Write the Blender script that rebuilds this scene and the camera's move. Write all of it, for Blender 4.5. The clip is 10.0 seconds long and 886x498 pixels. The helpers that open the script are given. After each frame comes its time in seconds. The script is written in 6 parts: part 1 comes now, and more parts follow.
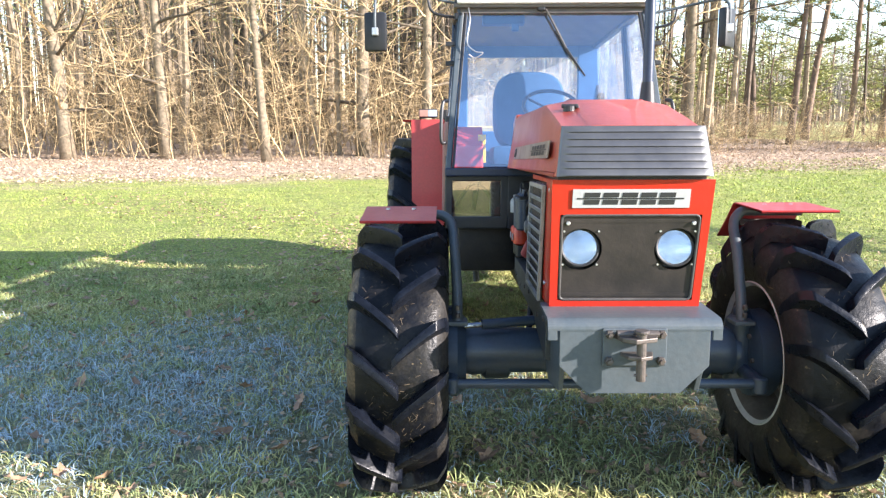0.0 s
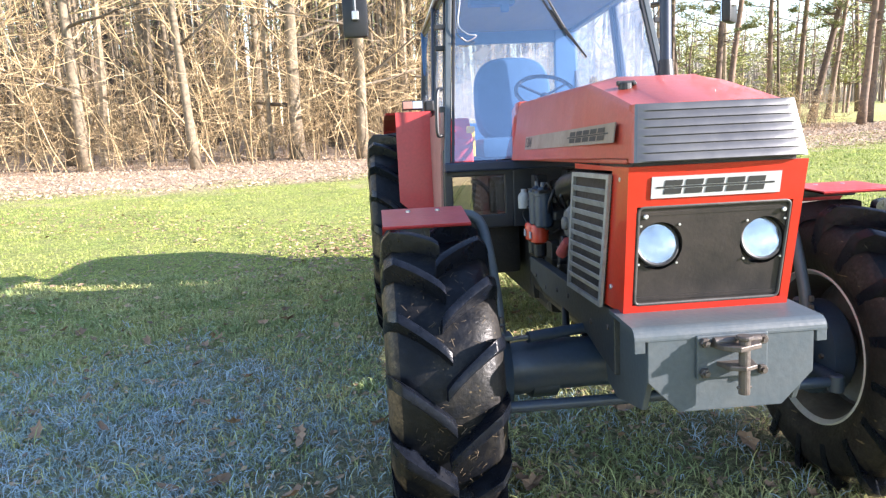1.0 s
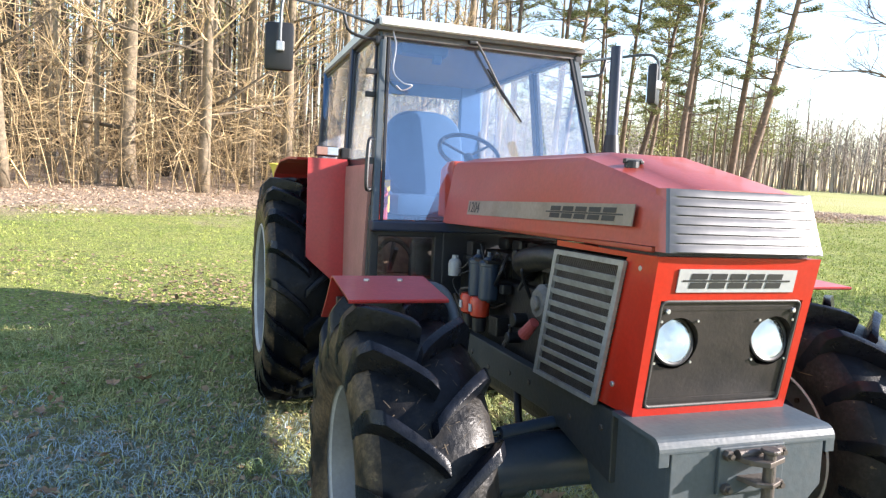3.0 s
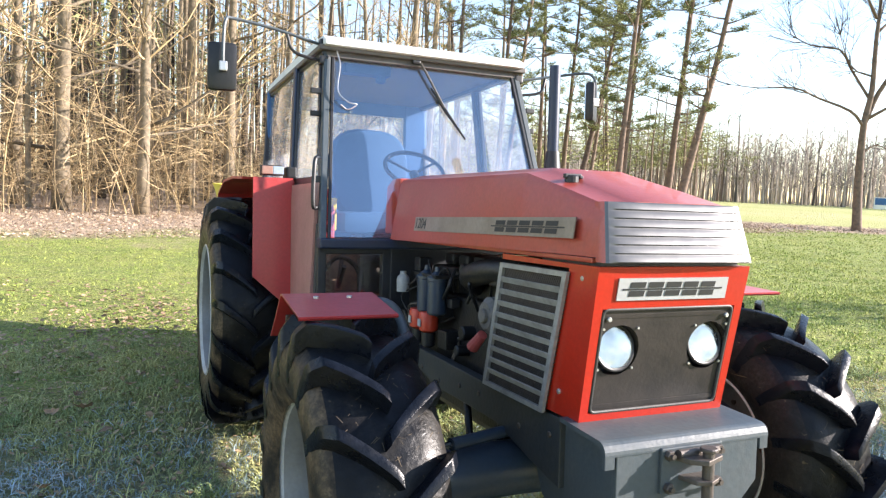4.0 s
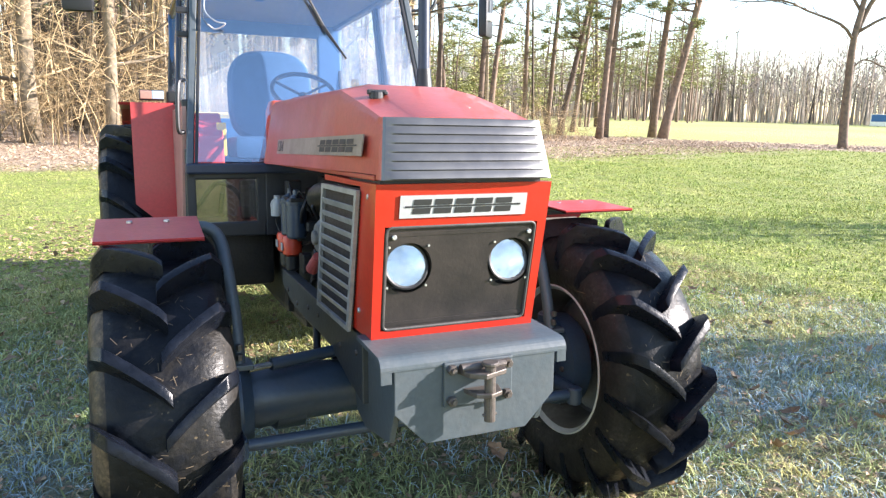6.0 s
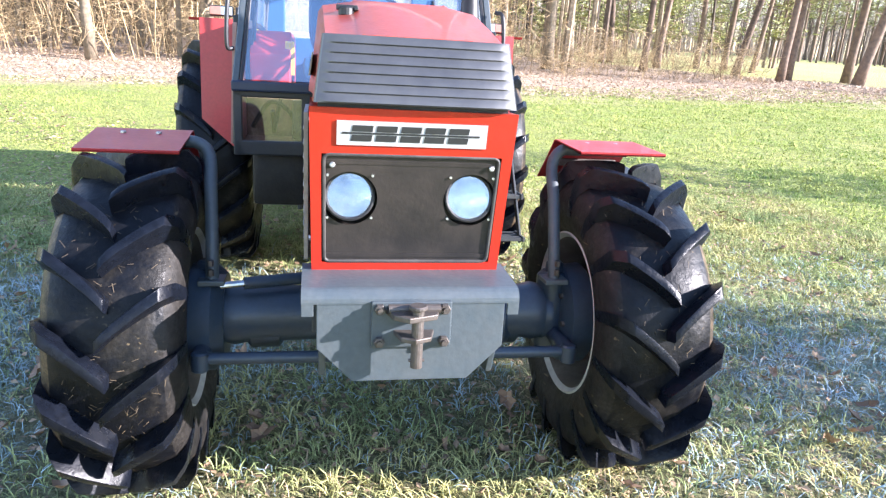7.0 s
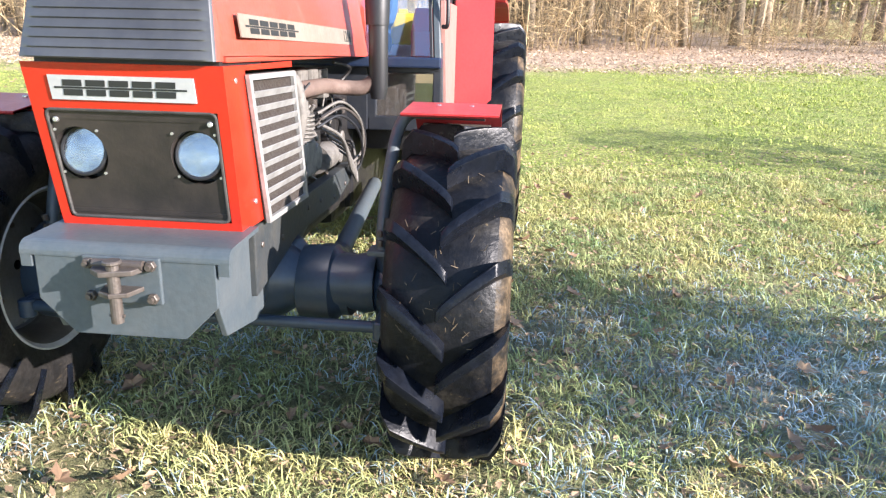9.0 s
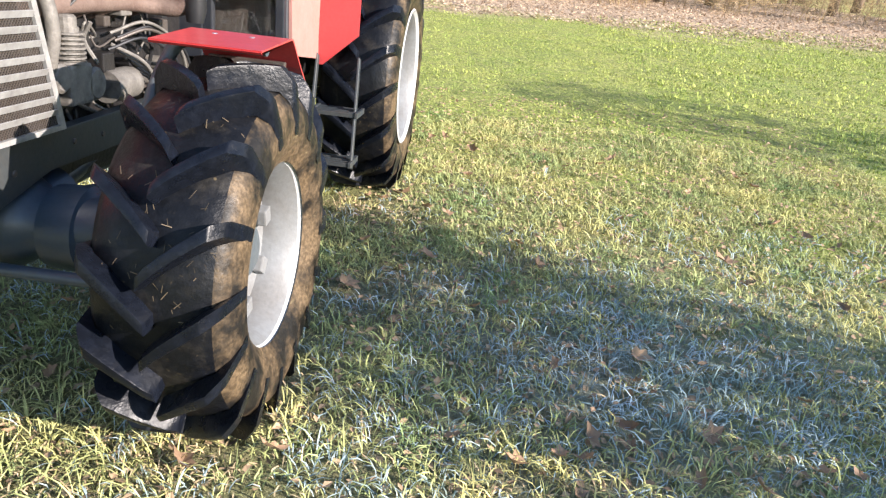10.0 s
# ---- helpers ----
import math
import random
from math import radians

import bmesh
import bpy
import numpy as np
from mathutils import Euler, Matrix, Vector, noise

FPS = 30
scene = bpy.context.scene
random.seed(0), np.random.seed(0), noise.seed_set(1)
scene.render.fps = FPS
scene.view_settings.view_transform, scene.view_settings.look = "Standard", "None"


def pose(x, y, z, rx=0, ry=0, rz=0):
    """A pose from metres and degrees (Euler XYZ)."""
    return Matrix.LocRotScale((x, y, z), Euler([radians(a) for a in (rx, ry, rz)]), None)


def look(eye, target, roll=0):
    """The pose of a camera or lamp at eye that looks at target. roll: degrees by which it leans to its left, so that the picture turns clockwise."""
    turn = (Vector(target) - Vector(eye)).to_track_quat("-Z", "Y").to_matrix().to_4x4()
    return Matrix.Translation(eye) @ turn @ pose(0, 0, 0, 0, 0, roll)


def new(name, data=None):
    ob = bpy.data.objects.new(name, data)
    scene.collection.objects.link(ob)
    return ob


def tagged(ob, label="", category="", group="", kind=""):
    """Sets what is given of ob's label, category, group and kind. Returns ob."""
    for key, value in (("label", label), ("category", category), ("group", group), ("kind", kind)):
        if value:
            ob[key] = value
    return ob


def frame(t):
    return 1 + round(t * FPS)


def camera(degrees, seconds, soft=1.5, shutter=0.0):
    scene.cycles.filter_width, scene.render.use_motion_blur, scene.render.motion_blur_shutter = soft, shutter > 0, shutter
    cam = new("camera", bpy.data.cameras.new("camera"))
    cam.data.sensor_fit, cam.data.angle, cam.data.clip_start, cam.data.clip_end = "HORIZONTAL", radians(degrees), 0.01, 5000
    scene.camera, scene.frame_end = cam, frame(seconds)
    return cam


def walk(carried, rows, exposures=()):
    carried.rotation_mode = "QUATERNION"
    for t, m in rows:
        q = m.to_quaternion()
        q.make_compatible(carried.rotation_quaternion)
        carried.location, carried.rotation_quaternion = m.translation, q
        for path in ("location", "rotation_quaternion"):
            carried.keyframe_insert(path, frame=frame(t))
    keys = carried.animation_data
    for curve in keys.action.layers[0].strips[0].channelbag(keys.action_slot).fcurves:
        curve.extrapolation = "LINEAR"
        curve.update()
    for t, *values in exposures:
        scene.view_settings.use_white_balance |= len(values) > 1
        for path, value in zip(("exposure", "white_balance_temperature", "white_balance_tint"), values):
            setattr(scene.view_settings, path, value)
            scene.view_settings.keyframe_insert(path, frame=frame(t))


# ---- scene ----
cam = camera(64.5, 10.0, soft=1.3, shutter=0.0)
PATH = [
    (0, (-0.719, -3.362, 1.739), (-0.736, -1.395, 1.377), -0.2),
    (0.5, (-0.992, -3.222, 1.714), (-0.816, -1.275, 1.291), 3.4),
    (1, (-1.156, -2.906, 1.7), (-0.978, -0.948, 1.33), -2.5),
    (1.5, (-1.254, -2.71, 1.743), (-1.029, -0.742, 1.471), -2.0),
    (2, (-1.342, -2.606, 1.759), (-0.936, -0.665, 1.497), -1.2),
    (2.2, (-1.402, -2.541, 1.751), (-0.892, -0.622, 1.512), 0.5),
    (3.3, (-1.645, -2.382, 1.738), (-0.936, -0.526, 1.501), 3.5),
    (3.5, (-1.636, -2.398, 1.735), (-0.867, -0.566, 1.507), 3.15),
    (4, (-1.641, -2.437, 1.74), (-0.845, -0.611, 1.56), 2.61),
    (4.5, (-1.635, -2.451, 1.747), (-0.842, -0.624, 1.552), 1.15),
    (5, (-1.59, -2.451, 1.738), (-0.777, -0.638, 1.508), 1.42),
    (5.5, (-1.31, -2.556, 1.711), (-0.608, -0.714, 1.368), 2.5),
    (6, (-0.997, -2.692, 1.736), (-0.203, -0.896, 1.35), 1.48),
    (6.2, (-0.870, -2.664, 1.738), (-0.123, -0.850, 1.340), 0.0),
    (7.3, (-0.105, -2.82, 1.729), (0.142, -0.937, 1.101), 3.3),
    (7.5, (0.011, -2.872, 1.73), (0.239, -0.988, 1.099), 1.3),
    (8, (0.338, -2.822, 1.7), (0.666, -0.979, 0.998), 1.4),
    (8.5, (0.721, -2.656, 1.683), (1.022, -0.819, 0.952), -0.2),
    (9, (1.176, -2.652, 1.676), (0.984, -0.769, 1.031), 1.1),
    (9.5, (1.526, -2.538, 1.728), (1.314, -0.651, 1.099), -1.6),
    (9.6, (1.615, -2.501, 1.725), (1.45, -0.614, 1.082), 0.4),
    (10, (1.849, -2.253, 1.674), (1.751, -0.419, 0.881), 6.3),
]
# the clip's camera lets in more light, and turns cooler, while it faces the shaded nose
EXPOSURES = [(0, 1.88, 6280, 18), (0.5, 1.95, 6280, 19), (1, 1.97, 6280, 20), (2, 1.74, 6350, 18), (4.5, 1.60, 6450, 18), (6, 1.90, 6300, 18), (7.5, 2.22, 5750, 23), (8.5, 1.97, 6080, 23), (9.5, 1.70, 6400, 16), (10, 1.55, 6500, 17)]
walk(cam, [(t, look(eye, target, roll)) for t, eye, target, roll in PATH], EXPOSURES)

# ---- light ----
SUN_AZ, SUN_EL = radians(-21.0), radians(20.5)   # the sun stands to +x, a little to -y
sun_dir = Vector((math.cos(SUN_AZ) * math.cos(SUN_EL), math.sin(SUN_AZ) * math.cos(SUN_EL), math.sin(SUN_EL)))
world = bpy.data.worlds.new("sky")
scene.world = world
world.use_nodes = True
wn = world.node_tree
wn.nodes.clear()
sky = wn.nodes.new("ShaderNodeTexSky")
sky.sky_type = "NISHITA"
sky.sun_disc = False
sky.sun_elevation = SUN_EL
sky.sun_rotation = math.pi / 2 - SUN_AZ
sky.air_density, sky.dust_density, sky.ozone_density = 1.1, 0.1, 1.2
bg = wn.nodes.new("ShaderNodeBackground")
bg.inputs["Strength"].default_value = 0.128
wo = wn.nodes.new("ShaderNodeOutputWorld")
wn.links.new(sky.outputs["Color"], bg.inputs["Color"])
wn.links.new(bg.outputs["Background"], wo.inputs["Surface"])
sun = new("sun", bpy.data.lights.new("sun", "SUN"))
sun.data.energy, sun.data.angle, sun.data.color = 5.0, radians(0.55), (1.0, 0.935, 0.83)
sun.matrix_world = look(sun_dir * 60, (0, 0, 0))


# ---- materials ----
def material(name, base, rough=0.6, metal=0.0, second=None, scale=8.0, grain=60.0, mix=0.5, bump=0.1, bump_scale=80.0,
             low=0.35, high=0.7, coat=0.0, rand=0.0, spec=0.5, island=0.0):
    """Paint, rubber, bark and so on: two noises vary the base colour and the roughness, a third gives relief."""
    m = bpy.data.materials.new(name)
    m.use_nodes = True
    nt = m.node_tree
    b = nt.nodes["Principled BSDF"]
    b.inputs["Metallic"].default_value = metal
    b.inputs["Coat Weight"].default_value = coat
    b.inputs["Specular IOR Level"].default_value = spec
    tc = nt.nodes.new("ShaderNodeTexCoord")
    n1 = nt.nodes.new("ShaderNodeTexNoise")
    n1.inputs["Scale"].default_value, n1.inputs["Detail"].default_value, n1.inputs["Roughness"].default_value = scale, 6.0, 0.65
    nt.links.new(tc.outputs["Object"], n1.inputs["Vector"])
    ramp = nt.nodes.new("ShaderNodeMapRange")
    ramp.inputs["From Min"].default_value, ramp.inputs["From Max"].default_value = low, high
    nt.links.new(n1.outputs["Fac"], ramp.inputs["Value"])
    mul = nt.nodes.new("ShaderNodeMath")
    mul.operation = "MULTIPLY"
    mul.inputs[1].default_value = mix
    nt.links.new(ramp.outputs["Result"], mul.inputs[0])
    mx = nt.nodes.new("ShaderNodeMix")
    mx.data_type = "RGBA"
    mx.inputs["A"].default_value = (*base, 1)
    mx.inputs["B"].default_value = (*(second or [c * 0.6 for c in base]), 1)
    nt.links.new(mul.outputs[0], mx.inputs["Factor"])
    n2 = nt.nodes.new("ShaderNodeTexNoise")
    n2.inputs["Scale"].default_value, n2.inputs["Detail"].default_value = grain, 3.0
    nt.links.new(tc.outputs["Object"], n2.inputs["Vector"])
    hs = nt.nodes.new("ShaderNodeHueSaturation")
    v = nt.nodes.new("ShaderNodeMapRange")
    v.inputs["To Min"].default_value, v.inputs["To Max"].default_value = 0.8, 1.2
    nt.links.new(n2.outputs["Fac"], v.inputs["Value"])
    value = v.outputs["Result"]
    if rand or island:
        src = nt.nodes.new("ShaderNodeObjectInfo" if rand else "ShaderNodeNewGeometry")
        rr = nt.nodes.new("ShaderNodeMapRange")
        rr.inputs["To Min"].default_value, rr.inputs["To Max"].default_value = 1 - (rand or island), 1 + (rand or island)
        nt.links.new(src.outputs["Random" if rand else "Random Per Island"], rr.inputs["Value"])
        vm = nt.nodes.new("ShaderNodeMath")
        vm.operation = "MULTIPLY"
        nt.links.new(value, vm.inputs[0])
        nt.links.new(rr.outputs["Result"], vm.inputs[1])
        value = vm.outputs[0]
    nt.links.new(value, hs.inputs["Value"])
    nt.links.new(mx.outputs["Result"], hs.inputs["Color"])
    nt.links.new(hs.outputs["Color"], b.inputs["Base Color"])
    rg = nt.nodes.new("ShaderNodeMapRange")
    rg.inputs["To Min"].default_value, rg.inputs["To Max"].default_value = max(0.02, rough - 0.12), min(1, rough + 0.12)
    nt.links.new(n1.outputs["Fac"], rg.inputs["Value"])
    nt.links.new(rg.outputs["Result"], b.inputs["Roughness"])
    if bump:
        n3 = nt.nodes.new("ShaderNodeTexNoise")
        n3.inputs["Scale"].default_value, n3.inputs["Detail"].default_value = bump_scale, 4.0
        nt.links.new(tc.outputs["Object"], n3.inputs["Vector"])
        bp = nt.nodes.new("ShaderNodeBump")
        bp.inputs["Strength"].default_value, bp.inputs["Distance"].default_value = bump, 0.01
        nt.links.new(n3.outputs["Fac"], bp.inputs["Height"])
        nt.links.new(bp.outputs["Normal"], b.inputs["Normal"])
    return m


def glass_material(name, tint, rough=0.0, gloss=0.05, gloss_tint=(1.0, 1.0, 1.0)):
    """A thin pane: clear, with a mirror's gloss by Fresnel."""
    m = bpy.data.materials.new(name)
    m.use_nodes = True
    nt = m.node_tree
    nt.nodes.clear()
    out = nt.nodes.new("ShaderNodeOutputMaterial")
    tr = nt.nodes.new("ShaderNodeBsdfTransparent")
    tr.inputs["Color"].default_value = (*tint, 1)
    gl = nt.nodes.new("ShaderNodeBsdfGlossy")
    gl.inputs["Roughness"].default_value = rough
    gl.inputs["Color"].default_value = (*gloss_tint, 1)
    lw = nt.nodes.new("ShaderNodeLayerWeight")
    pw = nt.nodes.new("ShaderNodeMath")
    pw.operation = "POWER"
    pw.inputs[1].default_value = 4.0
    nt.links.new(lw.outputs["Facing"], pw.inputs[0])
    fr = nt.nodes.new("ShaderNodeMapRange")
    fr.inputs["To Min"].default_value, fr.inputs["To Max"].default_value = gloss, 0.9
    nt.links.new(pw.outputs[0], fr.inputs["Value"])
    mx = nt.nodes.new("ShaderNodeMixShader")
    nt.links.new(fr.outputs["Result"], mx.inputs["Fac"])
    nt.links.new(tr.outputs["BSDF"], mx.inputs[1])
    nt.links.new(gl.outputs["BSDF"], mx.inputs[2])
    nt.links.new(mx.outputs["Shader"], out.inputs["Surface"])
    return m


def dusty_glass(name, least, most, dust):
    """A pane with an uneven film of dried dust that catches the light."""
    m = glass_material(name, (0.97, 0.98, 0.98), 0.0, 0.06)
    nt = m.node_tree
    out = next(n for n in nt.nodes if n.type == "OUTPUT_MATERIAL")
    clean = out.inputs["Surface"].links[0].from_socket
    film = nt.nodes.new("ShaderNodeAddShader")
    for k, kind in enumerate(("ShaderNodeBsdfDiffuse", "ShaderNodeBsdfTranslucent")):
        d = nt.nodes.new(kind)
        d.inputs["Color"].default_value = (*(c * 0.5 for c in dust), 1)
        nt.links.new(d.outputs["BSDF"], film.inputs[k])
    at = nt.nodes.new("ShaderNodeTexCoord")
    noise = nt.nodes.new("ShaderNodeTexNoise")
    noise.inputs["Scale"].default_value, noise.inputs["Detail"].default_value = 5.0, 5.0
    nt.links.new(at.outputs["Object"], noise.inputs["Vector"])
    amount = nt.nodes.new("ShaderNodeMapRange")
    amount.inputs["From Min"].default_value, amount.inputs["From Max"].default_value = 0.3, 0.7
    amount.inputs["To Min"].default_value, amount.inputs["To Max"].default_value = least, most
    nt.links.new(noise.outputs["Fac"], amount.inputs["Value"])
    mx = nt.nodes.new("ShaderNodeMixShader")
    nt.links.new(amount.outputs["Result"], mx.inputs["Fac"])
    nt.links.new(clean, mx.inputs[1])
    nt.links.new(film.outputs["Shader"], mx.inputs[2])
    nt.links.new(mx.outputs["Shader"], out.inputs["Surface"])
    return m



RED_HOOD = material("faded_red_paint", (0.40, 0.055, 0.032), 0.36, second=(0.34, 0.075, 0.05), scale=5, mix=0.6, bump=0.05, coat=0.15)
RED_FRONT = material("bright_red_paint", (0.46, 0.022, 0.008), 0.33, second=(0.38, 0.022, 0.010), scale=6, mix=0.5, bump=0.03, coat=0.25)
RED_FENDER = material("crimson_paint", (0.45, 0.040, 0.042), 0.40, second=(0.37, 0.052, 0.050), scale=5, mix=0.6, bump=0.05, coat=0.1)
GREY_PAINT = material("blue_grey_paint", (0.058, 0.075, 0.086), 0.45, second=(0.090, 0.097, 0.097), scale=7, mix=0.6, bump=0.12, bump_scale=40)
DARK_PAINT = material("dark_grey_paint", (0.026, 0.034, 0.040), 0.5, second=(0.065, 0.06, 0.05), scale=9, mix=0.6, bump=0.15, bump_scale=50)
AXLE_PAINT = material("blue_grey_axle_paint", (0.025, 0.043, 0.072), 0.38, second=(0.036, 0.045, 0.056), scale=9, mix=0.6, bump=0.15, bump_scale=40)
def tyre_material(name, wet, mud, low, high, rough):
    """Wet black rubber under patches of brown mud with bits of straw in it."""
    m = bpy.data.materials.new(name)
    m.use_nodes = True
    nt = m.node_tree
    b = nt.nodes["Principled BSDF"]
    b.inputs["Specular IOR Level"].default_value = 0.20
    tc = nt.nodes.new("ShaderNodeTexCoord")
    info = nt.nodes.new("ShaderNodeObjectInfo")
    shift = nt.nodes.new("ShaderNodeVectorMath")
    shift.operation = "MULTIPLY_ADD"
    nt.links.new(info.outputs["Random"], shift.inputs[0])
    shift.inputs[1].default_value = (7.0, 3.0, 5.0)
    nt.links.new(tc.outputs["Object"], shift.inputs[2])

    def noise_of(scale, detail, stretch=None):
        n = nt.nodes.new("ShaderNodeTexNoise")
        n.inputs["Scale"].default_value, n.inputs["Detail"].default_value, n.inputs["Roughness"].default_value = scale, detail, 0.62
        src = shift.outputs["Vector"]
        if stretch:
            mp = nt.nodes.new("ShaderNodeMapping")
            mp.inputs["Scale"].default_value = stretch
            mp.inputs["Rotation"].default_value = (0.5, 0.9, 0.4)
            nt.links.new(src, mp.inputs["Vector"])
            src = mp.outputs["Vector"]
        nt.links.new(src, n.inputs["Vector"])
        return n.outputs["Fac"]

    def ramp(fac, lo, hi, to=1.0):
        r = nt.nodes.new("ShaderNodeMapRange")
        r.inputs["From Min"].default_value, r.inputs["From Max"].default_value, r.inputs["To Max"].default_value = lo, hi, to
        nt.links.new(fac, r.inputs["Value"])
        return r.outputs["Result"]

    def mixed(fac, a, c):
        x = nt.nodes.new("ShaderNodeMix")
        x.data_type = "RGBA"
        for s, v in (("A", a), ("B", c)):
            if isinstance(v, tuple):
                x.inputs[s].default_value = (*v, 1)
            else:
                nt.links.new(v, x.inputs[s])
        nt.links.new(fac, x.inputs["Factor"])
        return x.outputs["Result"]

    patch = ramp(noise_of(6.0, 8.0), low, high)
    fine = noise_of(70.0, 4.0)
    dirt = mixed(ramp(fine, 0.4, 0.65), mud, tuple(c * 2.2 for c in mud))
    straw = ramp(noise_of(55.0, 1.5, (1.0, 0.12, 1.0)), 0.69, 0.74)
    dirt = mixed(straw, dirt, (0.15, 0.115, 0.065))
    rubber = mixed(ramp(noise_of(28.0, 5.0), 0.45, 0.75), wet, tuple(c * 1.9 for c in wet))
    nt.links.new(mixed(patch, rubber, dirt), b.inputs["Base Color"])
    rg = nt.nodes.new("ShaderNodeMath")
    rg.operation = "ADD"
    nt.links.new(ramp(noise_of(18.0, 4.0), 0.3, 0.7, 0.22), rg.inputs[0])
    rg.inputs[1].default_value = rough
    nt.links.new(rg.outputs[0], b.inputs["Roughness"])
    bp = nt.nodes.new("ShaderNodeBump")
    bp.inputs["Strength"].default_value, bp.inputs["Distance"].default_value = 0.38, 0.012
    nt.links.new(noise_of(20.0, 7.0), bp.inputs["Height"])
    nt.links.new(bp.outputs["Normal"], b.inputs["Normal"])
    return m


RUBBER = tyre_material("wet_tyre_rubber", (0.0040, 0.0052, 0.0085), (0.014, 0.010, 0.007), 0.66, 0.80, 0.20)
TREAD = tyre_material("muddy_wet_tread", (0.0040, 0.0045, 0.0060), (0.0125, 0.0112, 0.0095), 0.50, 0.64, 0.28)
MUD = tyre_material("muddy_inner_tyre_wall", (0.008, 0.0078, 0.0078), (0.014, 0.0125, 0.0112), 0.36, 0.60, 0.45)
MUD_WALL = tyre_material("muddy_tyre_wall", (0.010, 0.009, 0.008), (0.066, 0.046, 0.027), 0.42, 0.60, 0.36)
WHITE_RIM = material("white_rim_paint", (0.42, 0.43, 0.43), 0.45, second=(0.20, 0.17, 0.13), scale=6, mix=0.6, low=0.45, high=0.8, bump=0.1)
# darker colour for the inner half of the rim well
RIM_WELL = material("dark_rim_well", (0.085, 0.075, 0.065), 0.7, second=(0.17, 0.155, 0.14), scale=7, mix=0.8, low=0.5, high=0.75, bump=0.15)
# the rim's shade on disc and outer well is put into this grey
DISC_GREY = material("shade_grey_disc_paint", (0.17, 0.178, 0.183), 0.5, second=(0.105, 0.093, 0.08), scale=5, mix=0.7, low=0.4, high=0.75, bump=0.12)
GRILLE_ALU = material("grey_grille_metal", (0.40, 0.395, 0.385), 0.42, 0.35, second=(0.19, 0.18, 0.165), scale=12, mix=0.7, bump=0.1)
PANEL_EDGE = material("worn_panel_edge", (0.026, 0.024, 0.022), 0.6, second=(0.08, 0.072, 0.065), scale=12, mix=0.8, bump=0.1)
BLACK_PANEL = material("black_panel", (0.018, 0.016, 0.0155), 0.42, second=(0.046, 0.036, 0.030), scale=7, mix=0.7, bump=0.08)
BLACK_CAP = material("dark_bonnet_nose", (0.075, 0.075, 0.08), 0.42, 0.55, second=(0.14, 0.14, 0.135), scale=3, grain=14, mix=0.7, bump=0.10, bump_scale=9, spec=0.9)
BLACK = material("black_plastic", (0.016, 0.016, 0.018), 0.45, bump=0.05)
CAB_BLUE = material("dark_blue_cab_paint", (0.011, 0.022, 0.055), 0.4, second=(0.03, 0.04, 0.06), scale=8, bump=0.05)
CAB_BLACK = material("black_cab_paint", (0.014, 0.017, 0.024), 0.4, second=(0.04, 0.04, 0.04), scale=8, bump=0.05)
ROOF_WHITE = material("white_roof_paint", (0.78, 0.77, 0.72), 0.5, second=(0.60, 0.57, 0.5), scale=7, mix=0.5, bump=0.06)
GUTTER = material("gutter_paint", (0.10, 0.085, 0.075), 0.5, second=(0.17, 0.15, 0.13), scale=10, bump=0.08)
LINING = material("beige_headliner", (0.40, 0.36, 0.30), 0.85, bump=0.1)
# cab lining and seat carry the blue of sky reflected in the screen
INNER_BLUE = material("cab_and_sign_blue", (0.030, 0.115, 0.29), 0.6, second=(0.022, 0.08, 0.21), scale=8, bump=0.05)
SEAT_BLUE = material("sky_tinted_seat_cloth", (0.024, 0.085, 0.20), 0.8, second=(0.018, 0.062, 0.15), scale=12, bump=0.15)
ALU = material("bare_aluminium", (0.55, 0.55, 0.55), 0.35, 0.8, bump=0.05)
STEEL = material("worn_steel", (0.12, 0.105, 0.095), 0.5, 0.5, second=(0.085, 0.066, 0.052), scale=20, mix=0.8, bump=0.2)
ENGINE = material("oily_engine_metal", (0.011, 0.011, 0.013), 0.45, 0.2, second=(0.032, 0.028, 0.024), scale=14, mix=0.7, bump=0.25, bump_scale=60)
# pale metal, used mostly at +x to carry the sunlit side's brightness
ENGINE_PALE = material("pale_cast_metal", (0.19, 0.175, 0.155), 0.6, 0.2, second=(0.045, 0.042, 0.038), scale=16, mix=0.7, bump=0.25)
FADED_CAP = material("faded_red_cap", (0.50, 0.10, 0.09), 0.5, bump=0.1)
ORANGE_RED = material("orange_red_bowl", (0.62, 0.055, 0.02), 0.4, bump=0.1)
BADGE = material("silver_badge", (0.44, 0.45, 0.45), 0.45, 0.15, second=(0.34, 0.34, 0.33), scale=15, bump=0.03)
BADGE_DULL = material("dulled_silver_badge", (0.30, 0.255, 0.205), 0.42, 0.3, second=(0.22, 0.18, 0.14), scale=6, mix=0.8, bump=0.04)
INK = material("black_badge_ink", (0.02, 0.022, 0.022), 0.5, bump=0.0)
CHROME = material("lamp_chrome", (0.40, 0.43, 0.47), 0.15, 1.0, second=(0.16, 0.18, 0.21), scale=9, mix=0.9, bump=0.40, bump_scale=13)
FLOOR_MAT = material("dusty_floor_mat", (0.30, 0.20, 0.14), 0.85, second=(0.12, 0.08, 0.06), scale=9, mix=0.8, bump=0.2)
YELLOW = material("yellow_plastic", (0.72, 0.55, 0.03), 0.5, second=(0.6, 0.5, 0.12), scale=4, bump=0.05)
AMBER = material("amber_lens", (0.36, 0.19, 0.15), 0.3, second=(0.30, 0.2, 0.16), bump=0.0)
WHITE_LENS = material("clear_lens", (0.38, 0.46, 0.54), 0.2, bump=0.0)
GLASS = glass_material("clear_glass", (0.975, 0.985, 0.985), 0.0, 0.08)
